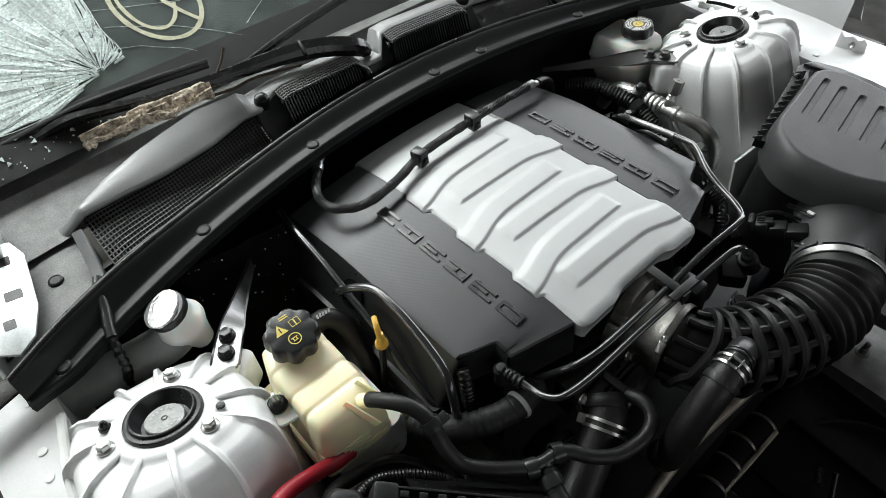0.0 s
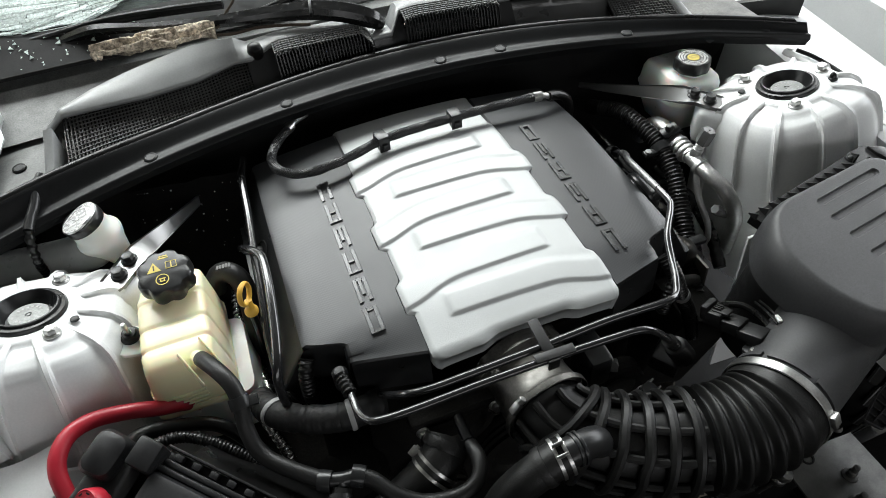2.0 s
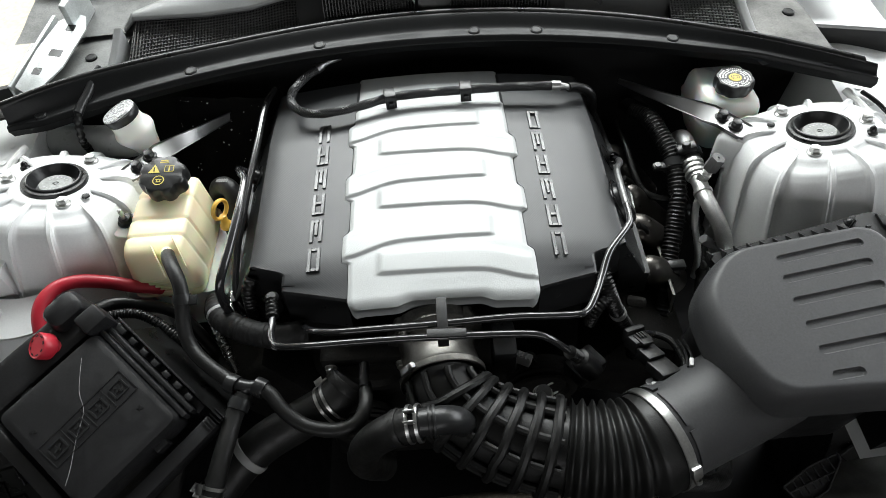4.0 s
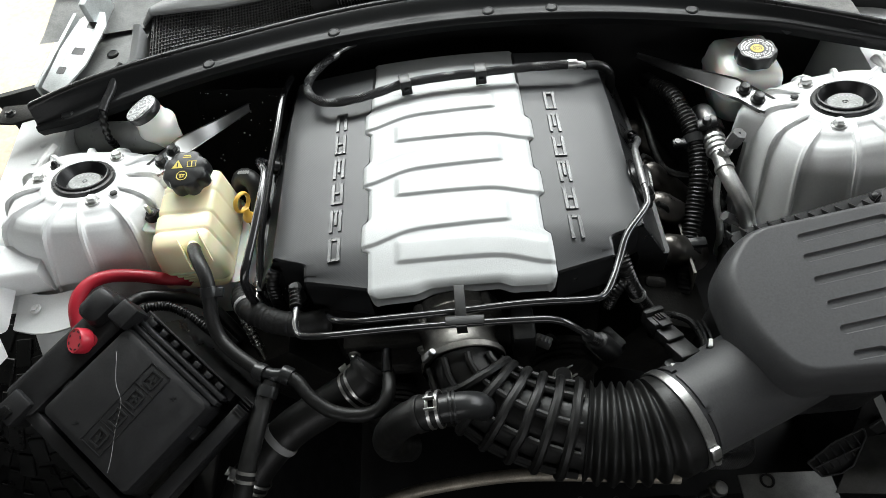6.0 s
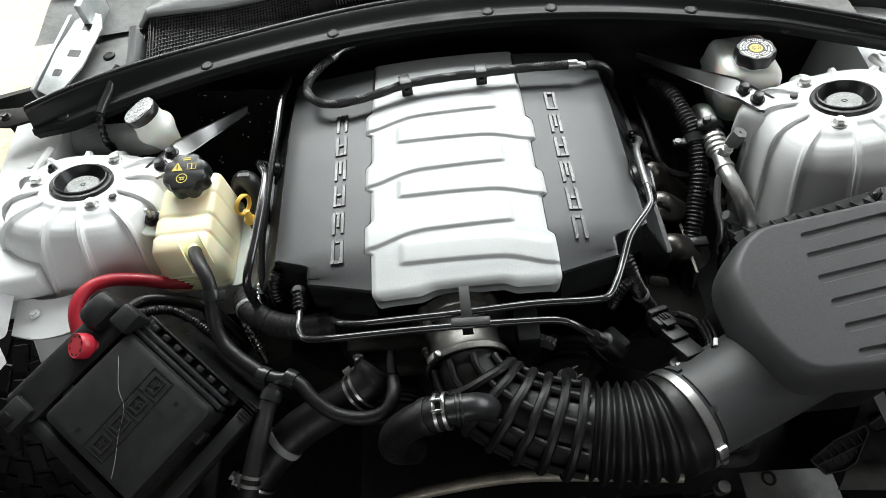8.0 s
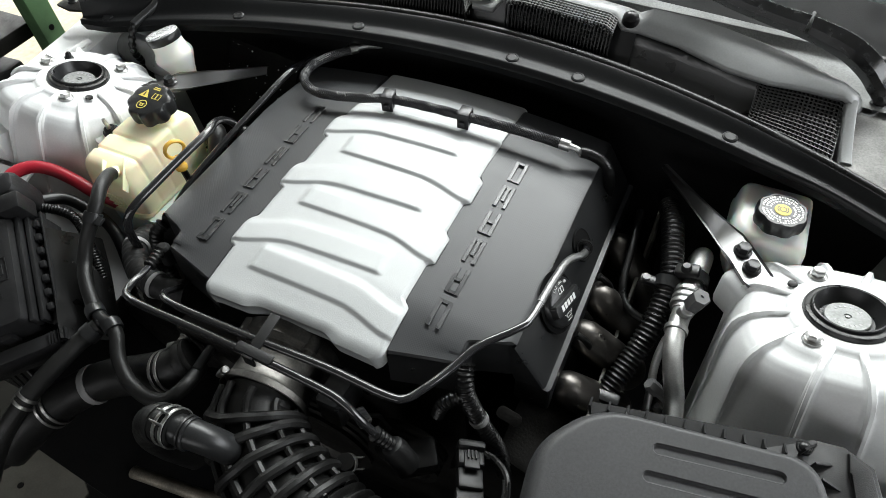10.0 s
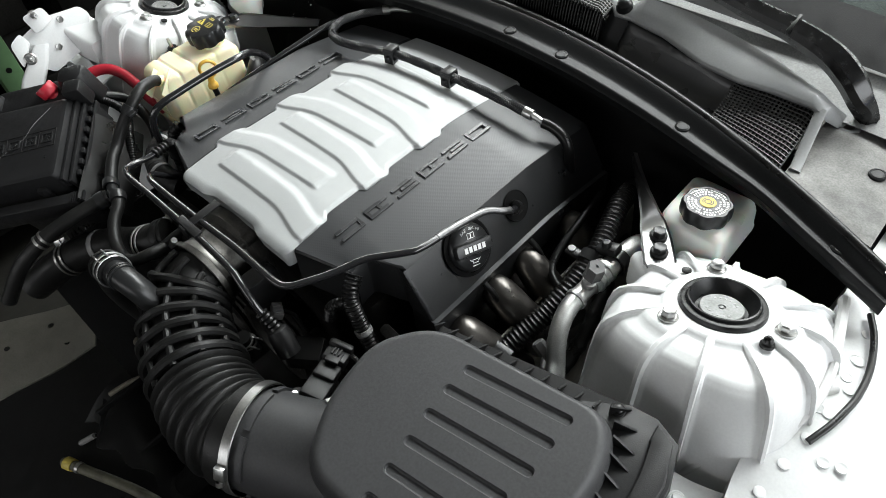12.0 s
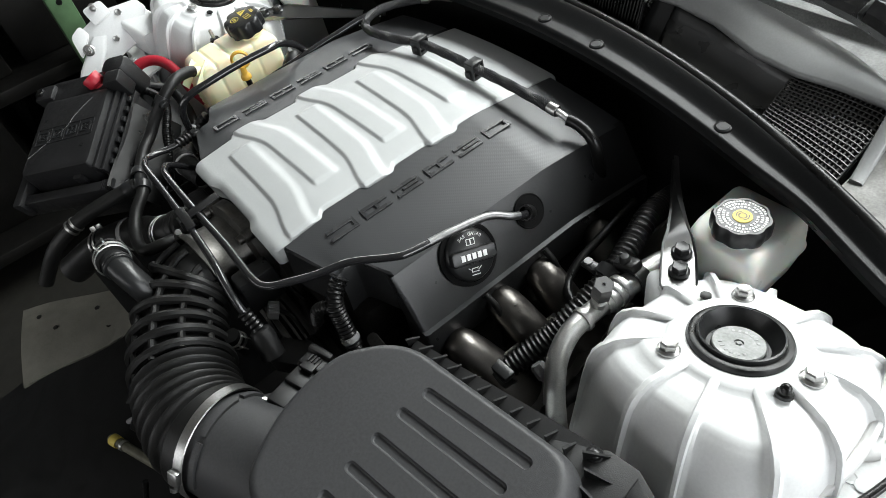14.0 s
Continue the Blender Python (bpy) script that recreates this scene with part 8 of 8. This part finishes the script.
for c, lift, holder in (((-0.652, -0.148, 0.897), -0.006, hl), ((-0.637, -0.177, 0.861), -0.006, hl), ((-0.668, -0.181, 0.912), 0.0075, tabs[0]), ((-0.647, -0.228, 0.857), 0.010, column)):
    x, y = bracket_xy(*c)
    bm = bm_new()
    hex_bolt(bm, HB @ Matrix.Translation((x, y, lift)), 0.011, 0.0105, 0.007)
    if lift > 0.005:
        lathe(bm, HB @ Matrix.Translation((x, y, lift + 0.006)), [(0.0032, 0), (0.0032, 0.010), (0, 0.011)], 12)
    part("bracket_bolt", bm, STEEL, holder)
# slot painted as a flat black plate
x, y = bracket_xy(-0.652, -0.175, 0.886)
bm = bm_new()
prism(bm, HB @ Matrix.Translation((x, y, -0.0055)), rounded(0.016, 0.008, 0.0035, 4), 0.0006)
part("slot", bm, HOLE_BLACK, hl, "flat black plate painted as a dark slot")

# ---- what lies open in front of the engine ----
beam = thing("lower_crossbar", (0.02, -0.37, 0.48), "scuffed tan-grey metal crossbar below the engine", "crossbar")
BARE = material("scuffed_bare_metal", (0.32, 0.29, 0.24), 0.5, 0.5, grain=0.2, stain=0.25, stain_scale=30, bump=0.2)
bm = bm_new()
pipe(bm, [(-0.30, -0.392, 0.475), (-0.17, -0.378, 0.488), (-0.10, -0.366, 0.497), (0.02, -0.357, 0.502), (0.12, -0.36, 0.50), (0.30, -0.375, 0.49)], 0.010, 12)
part("bar", bm, BARE, beam)
support = thing("radiator_support", (-0.30, -0.50, 0.55), "pale grey bent sheet radiator support with holes", "car body")
GREYSHEET = material("grey_primed_sheet", (0.17, 0.165, 0.14), 0.5, grain=0.08, stain=0.15, stain_scale=18)
TL, TR, BL, BR_ = Vector((-0.52, -0.60, 0.525)), Vector((-0.405, -0.385, 0.525)), Vector((-0.345, -0.65, 0.51)), Vector((-0.312, -0.450, 0.515))


def support_place(u, v):
    p = TL.lerp(TR, u).lerp(BL.lerp(BR_, u), v)
    return p + Vector((0, 0, 0.008 * math.sin(3 * v) + 0.004 * math.sin(7 * u)))


bm = bm_new()
grid(bm, 16, 12, support_place, (0, 0, -0.004))
part("top_sheet", bm, GREYSHEET, support)
# holes painted as flat black discs on the sheet
for u, v in ((0.30, 0.45), (0.62, 0.30), (0.75, 0.70), (0.15, 0.2)):
    bm = bm_new()
    lathe(bm, Matrix.Translation(support_place(u, v)), [(0.005, 0), (0.0045, 0.001), (0, 0.001)], 14)
    part("hole", bm, RUBBER, support, "flat black disc painted as a dark round hole")
pan = thing("lower_side_panel", (0.5, -0.42, 0.5), "dusty grey metal side panel low in the bay", "car body")
PRIMED = material("dusty_grey_primer", (0.11, 0.11, 0.104), 0.45, grain=0.12, stain=0.35, stain_scale=22, bump=0.1)
bm = bm_new()
grid(bm, 14, 14, lambda u, v: Vector((0.466 + 0.05 * v + (0.20 - 0.05 * v) * u, -0.440 + 0.070 * v - 0.035 * (1 - v) * u, 0.625 + 0.02 * u - 0.018 * (1 - u) ** 3 + 0.010 * math.sin(5 * v))), (0, 0, -0.004))
part("sheet", bm, PRIMED, pan)
bm = bm_new()
grid(bm, 12, 20, lambda u, v: Vector((0.405 + 0.15 * u, -0.62 + 0.255 * v, 0.430 + 0.010 * math.sin(2.4 * u + 1.2 * v))), (0, 0, -0.004))
tab = part("mounting_plate", bm, PRIMED, pan, "grey mounting plate with a round hole")
bm = bm_new()
lathe(bm, basis((0.448, -0.377, 0.440), (0, -0.1, 1)), [(0.0125, -0.003), (0.0115, 0.0012), (0.0082, 0.0014), (0.0075, -0.002), (0, -0.003)], 20)
part("hole_rim", bm, RUBBER, tab, "dark hole with a raised rim")
for x, y in ((0.468, -0.462), (0.49, -0.425)):
    bm = bm_new()
    lathe(bm, Matrix.Translation((x, y, 0.438)), [(0.013, 0), (0.012, 0.003), (0.007, 0.004), (0.007, 0.016), (0.005, 0.018), (0.005, 0.03), (0, 0.031)], 16)
    part("plate_stud", bm, PRIMED, tab)
# ribbed rubber stop: a rim, cross ribs and a floor below them
STOP = basis((0.474, -0.396, 0.634), (-0.12, -0.2, 1), (-0.30, 0.95, 0))
STOP_RUBBER = material("grey_stop_rubber", (0.028, 0.028, 0.029), 0.42, grain=0.2, bump=0.1, bump_scale=500)
RIM = [(-0.042, 0.004), (-0.036, -0.018), (-0.012, -0.0235), (0.006, -0.021), (0.043, 0.004), (0.045, 0.013), (0.002, 0.013)]
bm = bm_new()
prism(bm, STOP, RIM, 0.003, 0.0005)
stop_ = part("rubber_stop", bm, STOP_RUBBER, pan, "dark grey ribbed rubber stop")
for p, q in list(zip(RIM, RIM[1:] + RIM[:1])) + [((-0.040, -0.005), (0.030, -0.0048))]:
    p, q = Vector((*p, 0)), Vector((*q, 0))
    bm = bm_new()
    box(bm, STOP @ Matrix.Translation((p + q) / 2 + Vector((0, 0, 0.003))) @ Matrix.Rotation(math.atan2(q.y - p.y, q.x - p.x), 4, "Z"), (q - p).length, 0.0022, 0.006, 0.0005, segments=1)
    part("stop_rib", bm, STOP_RUBBER, stop_)
for x, y0, y1 in [(-0.028 + 0.0115 * k, -0.004, 0.008 + 0.0008 * k) for k in range(6)] + [(-0.027 + 0.0105 * k, -0.017 + 0.0012 * k, -0.006) for k in range(5)]:
    bm = bm_new()
    box(bm, STOP @ Matrix.Translation((x, (y0 + y1) / 2, 0.003)), 0.0018, y1 - y0, 0.0055, 0.0004, segments=1)
    part("stop_rib", bm, STOP_RUBBER, stop_)
bm = bm_new()
lathe(bm, basis((0.341, -0.401, 0.50), (0.05, -0.15, 1)), [(0.004, -0.06), (0.004, 0.0), (0.009, 0.003), (0.0115, 0.010), (0.0105, 0.017), (0.008, 0.020), (0.0105, 0.024), (0.0115, 0.031), (0.009, 0.038), (0, 0.041)], 20)
solo("ball_joint", bm, STEEL, "worn shiny steel ball joint on a thin rod", "joint")
BRAID = weave(material("braided_black_sleeve", (0.012, 0.012, 0.012), 0.5, bump=0.2, specular=0.4), 0.0022, 0.6)
run("braided_hose", [(0.215, -0.400, 0.690), (0.255, -0.411, 0.700), (0.292, -0.413, 0.700), (0.318, -0.412, 0.690), (0.345, -0.398, 0.665), (0.37, -0.36, 0.62)], 0.0105, BRAID, "black braided hose passing under the intake clamp", "hose", sides=16)

# black sheet painting the dark gap below the cowl, sprinkled with broken glass crumbs
def gap_place(u, v):
    x = -0.43 + 0.155 * u
    return Vector((x, 0.215 - 0.10 * v - 0.02 * u, 0.862 - 0.16 * v + 0.006 * noise.noise(Vector((u * 5, v * 5, 2)))))


bm = bm_new()
grid(bm, 14, 14, gap_place, (0, 0, -0.006))
# lightless black for shaded gaps, also on the fan shroud and lower hose
DEPTH_BLACK = material("deep_shade_black", (0.004, 0.004, 0.004), 0.95, grain=0.3, specular=0.08, bump=0.3, bump_scale=500)
solo("firewall_pad", bm, DEPTH_BLACK, "black sheet added to fill the gap below the cowl with dark", "insulation pad")
CRUMB = material("clear_glass_crumb", (0.8, 0.86, 0.84), 0.08, coat=0.6, through_light=0.3)
rc = random.Random(21)
for k in range(34):
    p = gap_place(rc.random(), rc.random() ** 1.4)
    b2 = bm_new()
    big_ = rc.choice((0.0006, 0.0008, 0.0011, 0.0015))
    prism(b2, basis(p, (rc.uniform(-0.5, 0.5), rc.uniform(-0.9, 0.1), 0.7), (rc.uniform(-1, 1), rc.uniform(-1, 1), 0.1)), [(big_ * math.cos(t + rc.uniform(-0.4, 0.4)), big_ * math.sin(t)) for t in (0.3, 1.7, 3.2, 4.8)], big_ * 0.9)
    solo("glass_crumb", b2, CRUMB, "tiny crumb of broken glass on the black sheet", "glass crumb", "glass crumbs", smooth=False)

TAN = material("tan_plastic", (0.20, 0.15, 0.09), 0.5, stain=0.2, stain_scale=60)
for name, p, mat, w, turn, say in (("tan_connector", (0.064, -0.252, 0.777), TAN, 0.019, 8, "small tan plastic connector beside the throttle body"), ("grey_connector", (0.093, -0.268, 0.772), PRINT_GREY, 0.022, -28, "small grey finned connector in the dark beside the throttle")):
    c = thing(name, p, say, "connector")
    m = Matrix.Translation(p) @ Matrix.Rotation(radians(turn), 4, "Z") @ Matrix.Rotation(radians(-25), 4, "X")
    bm = bm_new()
    box(bm, m, w, 0.014, 0.012, 0.0015)
    part("shell", bm, mat, c)
    for k in range(4):
        bm = bm_new()
        box(bm, m @ Matrix.Translation(((k - 1.5) * w / 4.5, -0.001, 0.011)), w / 9, 0.011, 0.0025, 0.0004, segments=1)
        part("fin", bm, mat, c)
    bm = bm_new()
    pipe(bm, [tuple(m @ Vector((0, 0.006, 0.005))), tuple(m @ Vector((0.004, 0.022, 0.002))), tuple(m @ Vector((0.014, 0.04, -0.02)))], 0.003, 8)
    part("lead", bm, RUBBER, c)
spring_clamp((0.110, -0.322, 0.788), (0.2, -0.4, 1), 0.010)
run("clamp_stub", [(0.108, -0.318, 0.76), (0.110, -0.322, 0.788), (0.111, -0.324, 0.800)], 0.0094, RUBBER, "short black hose end in a spring clamp", "hose")

# pulley, bracket and pump forms in the dark below the pipes
acc = thing("accessory_drive", (0, -0.25, 0.6), "dark belt pulleys and brackets on the engine front", "pulleys")
for x, z, r in ((-0.105, 0.745, 0.048), (0.0, 0.60, 0.075), (0.13, 0.66, 0.05), (-0.14, 0.55, 0.05)):
    bm = bm_new()
    lathe(bm, along(Vector((x, -0.245, z)), (0, -1, 0)), [(r * 0.4, -0.02), (r, -0.02), (r, -0.016)] + [(r - 0.002 * (i % 2), -0.014 + 0.004 * i) for i in range(6)] + [(r, 0.012), (r * 0.8, 0.012), (r * 0.7, 0.004), (r * 0.25, 0.006), (0, 0.010)], 36)
    part("pulley", bm, DARK_METAL, acc)
bm = bm_new()
box(bm, Matrix.Translation((-0.105, -0.252, 0.790)), 0.12, 0.035, 0.022, 0.006)
part("pump_housing", bm, DARK_METAL, acc)
for x in (-0.152, -0.062):
    bm = bm_new()
    hex_bolt(bm, along(Vector((x, -0.270, 0.795)), (0, -1, 0.3)), 0.010, 0.008, 0.008)
    part("housing_bolt", bm, STEEL, acc)
run("hose_spigot", [(-0.109, -0.270, 0.80), (-0.109, -0.285, 0.80), (-0.108, -0.30, 0.798)], 0.0065, SMOOTH_BLACK, "short black spigot below the hose", "pipe")
# loose looms hanging low at the front
rw = random.Random(11)
for k in range(7):
    x, y = -0.10 + 0.06 * k + rw.uniform(-0.02, 0.02), -0.50 - rw.uniform(0, 0.12)
    pts = [(x + rw.uniform(-0.10, 0.10) * j, y - 0.03 * j + rw.uniform(-0.03, 0.03), 0.40 - 0.10 * j + rw.uniform(-0.03, 0.03)) for j in range(4)] + [(x, y - 0.1, 0.004)]
    run("hanging_wire", pts, rw.uniform(0.003, 0.006), RUBBER, "loose black wire hanging in front of the engine", "wiring", "hanging wires", 8, 0.012)
PALE_HOSE = material("dusty_pale_hose", (0.16, 0.155, 0.11), 0.6, stain=0.3, stain_scale=30)
loose = thing("loose_hose", (-0.30, -0.60, 0.22), "dusty pale hose with a yellow collar lying on the undertray", "hose")
bm = bm_new()
pipe(bm, [(-0.385, -0.632, 0.226), (-0.372, -0.628, 0.232), (-0.304, -0.600, 0.232), (-0.211, -0.563, 0.232), (-0.12, -0.54, 0.232), (-0.03, -0.55, 0.230)], 0.010, 14)
part("hose_run", bm, PALE_HOSE, loose)
collar(loose, (-0.368, -0.6265, 0.232), (1, 0.4, 0), 0.0125, 0.020, PRINT_YELLOW, "yellow collar")
collar(loose, (-0.345, -0.617, 0.232), (1, 0.4, 0), 0.0115, 0.008, STEEL, "steel ring", "ring")
for p, q, r in (((-0.399, -0.590, 0.226), (-0.372, -0.560, 0.250), 0.006), ((-0.233, -0.500, 0.226), (-0.215, -0.470, 0.246), 0.005)):
    plug_ = thing("loose_connector", p, "small grey connector on a loose wire end", "connector", "loose connectors")
    bm = bm_new()
    pipe(bm, [p, tuple((Vector(p) + Vector(q)) / 2), q], r, 10, 0.004)
    part("shell", bm, PRINT_GREY, plug_)
    bm = bm_new()
    pipe(bm, [q, (q[0] + 0.03, q[1] + 0.03, 0.235), (q[0] + 0.09, q[1] + 0.02, 0.232), (q[0] + 0.16, q[1] + 0.05, 0.231)], 0.003, 8)
    part("lead", bm, RUBBER, plug_)
run("broken_strip", [(-0.285, -0.486, 0.420), (-0.273, -0.45, 0.428), (-0.262, -0.412, 0.424)], 0.005, BARE, "broken bare metal strip hanging at the front", "strip", sides=6)
run("broken_strip_wire", [(-0.273, -0.45, 0.426), (-0.270, -0.46, 0.36), (-0.262, -0.47, 0.30), (-0.25, -0.50, 0.231)], 0.0022, RUBBER, "thin wire holding the broken strip", "wiring", sides=6)
shroud = thing("torn_shroud", (-0.1, -0.5, 0.36), "torn black plastic shroud hanging at the front", "shroud")
bm = bm_new()
grid(bm, 24, 10, lambda u, v: Vector((-0.32 + 0.45 * u, -0.55 + 0.12 * v + 0.05 * u + (1 - v) * 0.03 * noise.noise(Vector((u * 7, 0, 0))), 0.36 + 0.05 * math.sin(4 * u + 2 * v))), (0, 0, -0.004))
part("sheet", bm, DULL_BLACK, shroud)
for k in range(4):
    bm = bm_new()
    box(bm, Matrix.Translation((-0.26 + 0.11 * k, -0.475 + 0.012 * k, 0.37 + 0.05 * math.sin(4 * (0.13 + 0.24 * k) + 1.2))), 0.006, 0.09, 0.014, 0.001)
    part("sheet_rib", bm, DULL_BLACK, shroud)
liner = thing("splash_liner", (-0.32, -0.28, 0.5), "black plastic splash liner beside the engine", "liner")
bm = bm_new()
grid(bm, 8, 8, lambda u, v: Vector((-0.36 + 0.10 * u, -0.44 + 0.35 * v, 0.70 - 0.45 * u)), (0.004, 0, 0))
part("sheet", bm, DULL_BLACK, liner)
for k in range(3):
    bm = bm_new()
    lathe(bm, along(Vector((-0.354, -0.40 + 0.13 * k, 0.675)), (0.97, 0, 0.2)), [(0.010, 0), (0.0095, 0.003), (0.006, 0.004), (0, 0.004)], 18)
    part("push_clip", bm, SMOOTH_BLACK, liner)
bm = bm_new()
grid(bm, 8, 8, lambda u, v: Vector((0.33 + 0.04 * u, -0.16 + 0.38 * v, 0.74 - 0.5 * u)), (-0.004, 0, 0))
solo("frame_rail", bm, GREYSHEET, "grey painted frame rail beside the engine", "car body")

# fan shroud and lower hose below the intake hose, deep black as painted shade
guard = thing("fan_shroud", (0.25, -0.55, 0.3), "unseen fan shroud, deep black to fill the dark before the engine", "fan shroud")
bm = bm_new()
grid(bm, 20, 10, lambda u, v: Vector((-0.02 + 0.75 * u, -0.86 + 0.50 * v, 0.245 + 0.06 * v + 0.012 * math.sin(6 * u))), (0, 0, -0.006))
part("panel", bm, DEPTH_BLACK, guard)
for k in range(5):
    bm = bm_new()
    box(bm, Matrix.Translation((0.06 + 0.14 * k, -0.61, 0.266)) @ Matrix.Rotation(radians(7), 4, "X"), 0.008, 0.46, 0.03, 0.002)
    part("stiffening_rib", bm, DEPTH_BLACK, guard)
bm = bm_new()
lathe(bm, Matrix.Translation((0.30, -0.62, 0.262)), [(0.16, 0), (0.165, 0.03), (0.172, 0.03), (0.176, 0.0)], 48)
part("fan_ring", bm, DEPTH_BLACK, guard)
low = thing("lower_radiator_hose", (0.12, -0.43, 0.45), "black lower radiator hose with pale steel bands", "hose", "coolant hoses")
bm = bm_new()
pipe(bm, [(0.30, -0.415, 0.445), (0.204, -0.412, 0.440), (0.147, -0.408, 0.440), (0.098, -0.411, 0.440), (0.047, -0.413, 0.440), (-0.01, -0.425, 0.43), (-0.05, -0.47, 0.38), (-0.07, -0.54, 0.31)], 0.025, 20)
part("hose_run", bm, DEPTH_BLACK, low)
for p, ax in (((0.204, -0.412, 0.440), (1, 0, 0)), ((0.147, -0.408, 0.440), (1, 0, 0)), ((0.098, -0.411, 0.440), (1, 0, 0)), ((0.047, -0.413, 0.440), (1, 0.1, 0))):
    collar(low, p, ax, 0.0268, 0.006, THROTTLE_METAL, "pale steel band", "band")

run("tan_strip", [(0.203, -0.436, 0.452), (0.155, -0.435, 0.452), (0.105, -0.434, 0.452), (0.050, -0.432, 0.450)], 0.0045, BARE, "scuffed tan strip along the lower hose", "strip", sides=6)

# ---- garage things round the car ----
GREEN = material("green_painted_steel", (0.10, 0.19, 0.09), 0.5, stain=0.2, stain_scale=12)
rack = thing("storage_rack", (-1.6, -0.6, 0), "green steel storage rack with dark shelves", "shelf")
for x, y in ((-1.30, -0.18), (-1.30, -1.6), (-1.30, 0.42), (-1.95, -1.6), (-1.95, 0.42)):
    bm = bm_new()
    box(bm, Matrix.Translation((x, y, 0)), 0.05, 0.06, 1.25, 0.004)
    up = part("upright", bm, GREEN, rack)
    for k in range(12):
        bm = bm_new()
        lathe(bm, along(Vector((x + 0.0252, y, 0.12 + 0.09 * k)), (1, 0, 0)), [(0.008, 0), (0.008, 0.0008), (0, 0.0008)], 10)
        part("slot", bm, RUBBER, up)
for z in (0.12, 0.55, 0.98):
    bm = bm_new()
    box(bm, Matrix.Translation((-1.63, -0.59, z)), 0.62, 2.0, 0.04, 0.004)
    part("shelf_board", bm, DARK_METAL, rack)
bm = bm_new()
box(bm, Matrix.Translation((-1.97, -0.59, 0)), 0.02, 2.04, 1.25)
part("back_panel", bm, DARK_METAL, rack)
rb = random.Random(3)
for z in (0.16, 0.59):
    y = -1.5
    while y < 0.2:
        w, h = rb.uniform(0.18, 0.34), rb.uniform(0.2, 0.34)
        bm = bm_new()
        box(bm, Matrix.Translation((-1.62 + rb.uniform(-0.05, 0.05), y + w / 2, z)) @ Matrix.Rotation(rb.uniform(-0.08, 0.08), 4, "Z"), 0.45, w * 0.92, h, 0.01)
        solo("storage_box", bm, rb.choice((DARK_METAL, DULL_BLACK, DARK_METAL)), "dark dusty storage box on the rack", "box", "storage boxes")
        y += w + 0.03
wh = thing("cardboard_roll", (-1.3, -0.55, 0.59), "pale round roll end leaning on the rack", "roll")
bm = bm_new()
lathe(bm, along(Vector((-1.36, -0.62, 0.66)), (1, 0, 0)), [(0, 0), (0.055, 0), (0.06, 0.005), (0.06, 0.08), (0.055, 0.085), (0.02, 0.085), (0.018, 0.05), (0, 0.05)], 32)
part("roll", bm, PLASTER, wh)
BLUE = material("blue_enamel_steel", (0.02, 0.10, 0.38), 0.35, stain=0.12, coat=0.3)
cab = thing("tool_cabinet", (1.9, 1.6, 0), "blue enamelled steel tool cabinet beside the car", "cabinet")
bm = bm_new()
box(bm, Matrix.Translation((1.9, 1.6, 0.0)), 0.6, 1.6, 1.01, 0.015)
part("carcass", bm, BLUE, cab)
for k in range(5):
    bm = bm_new()
    box(bm, Matrix.Translation((1.597, 1.6, 0.12 + 0.17 * k)), 0.012, 1.5, 0.15, 0.004)
    d = part("drawer", bm, BLUE, cab)
    bm = bm_new()
    box(bm, Matrix.Translation((1.585, 1.6, 0.235 + 0.17 * k)), 0.014, 1.3, 0.016, 0.004)
    part("handle", bm, STEEL, d)
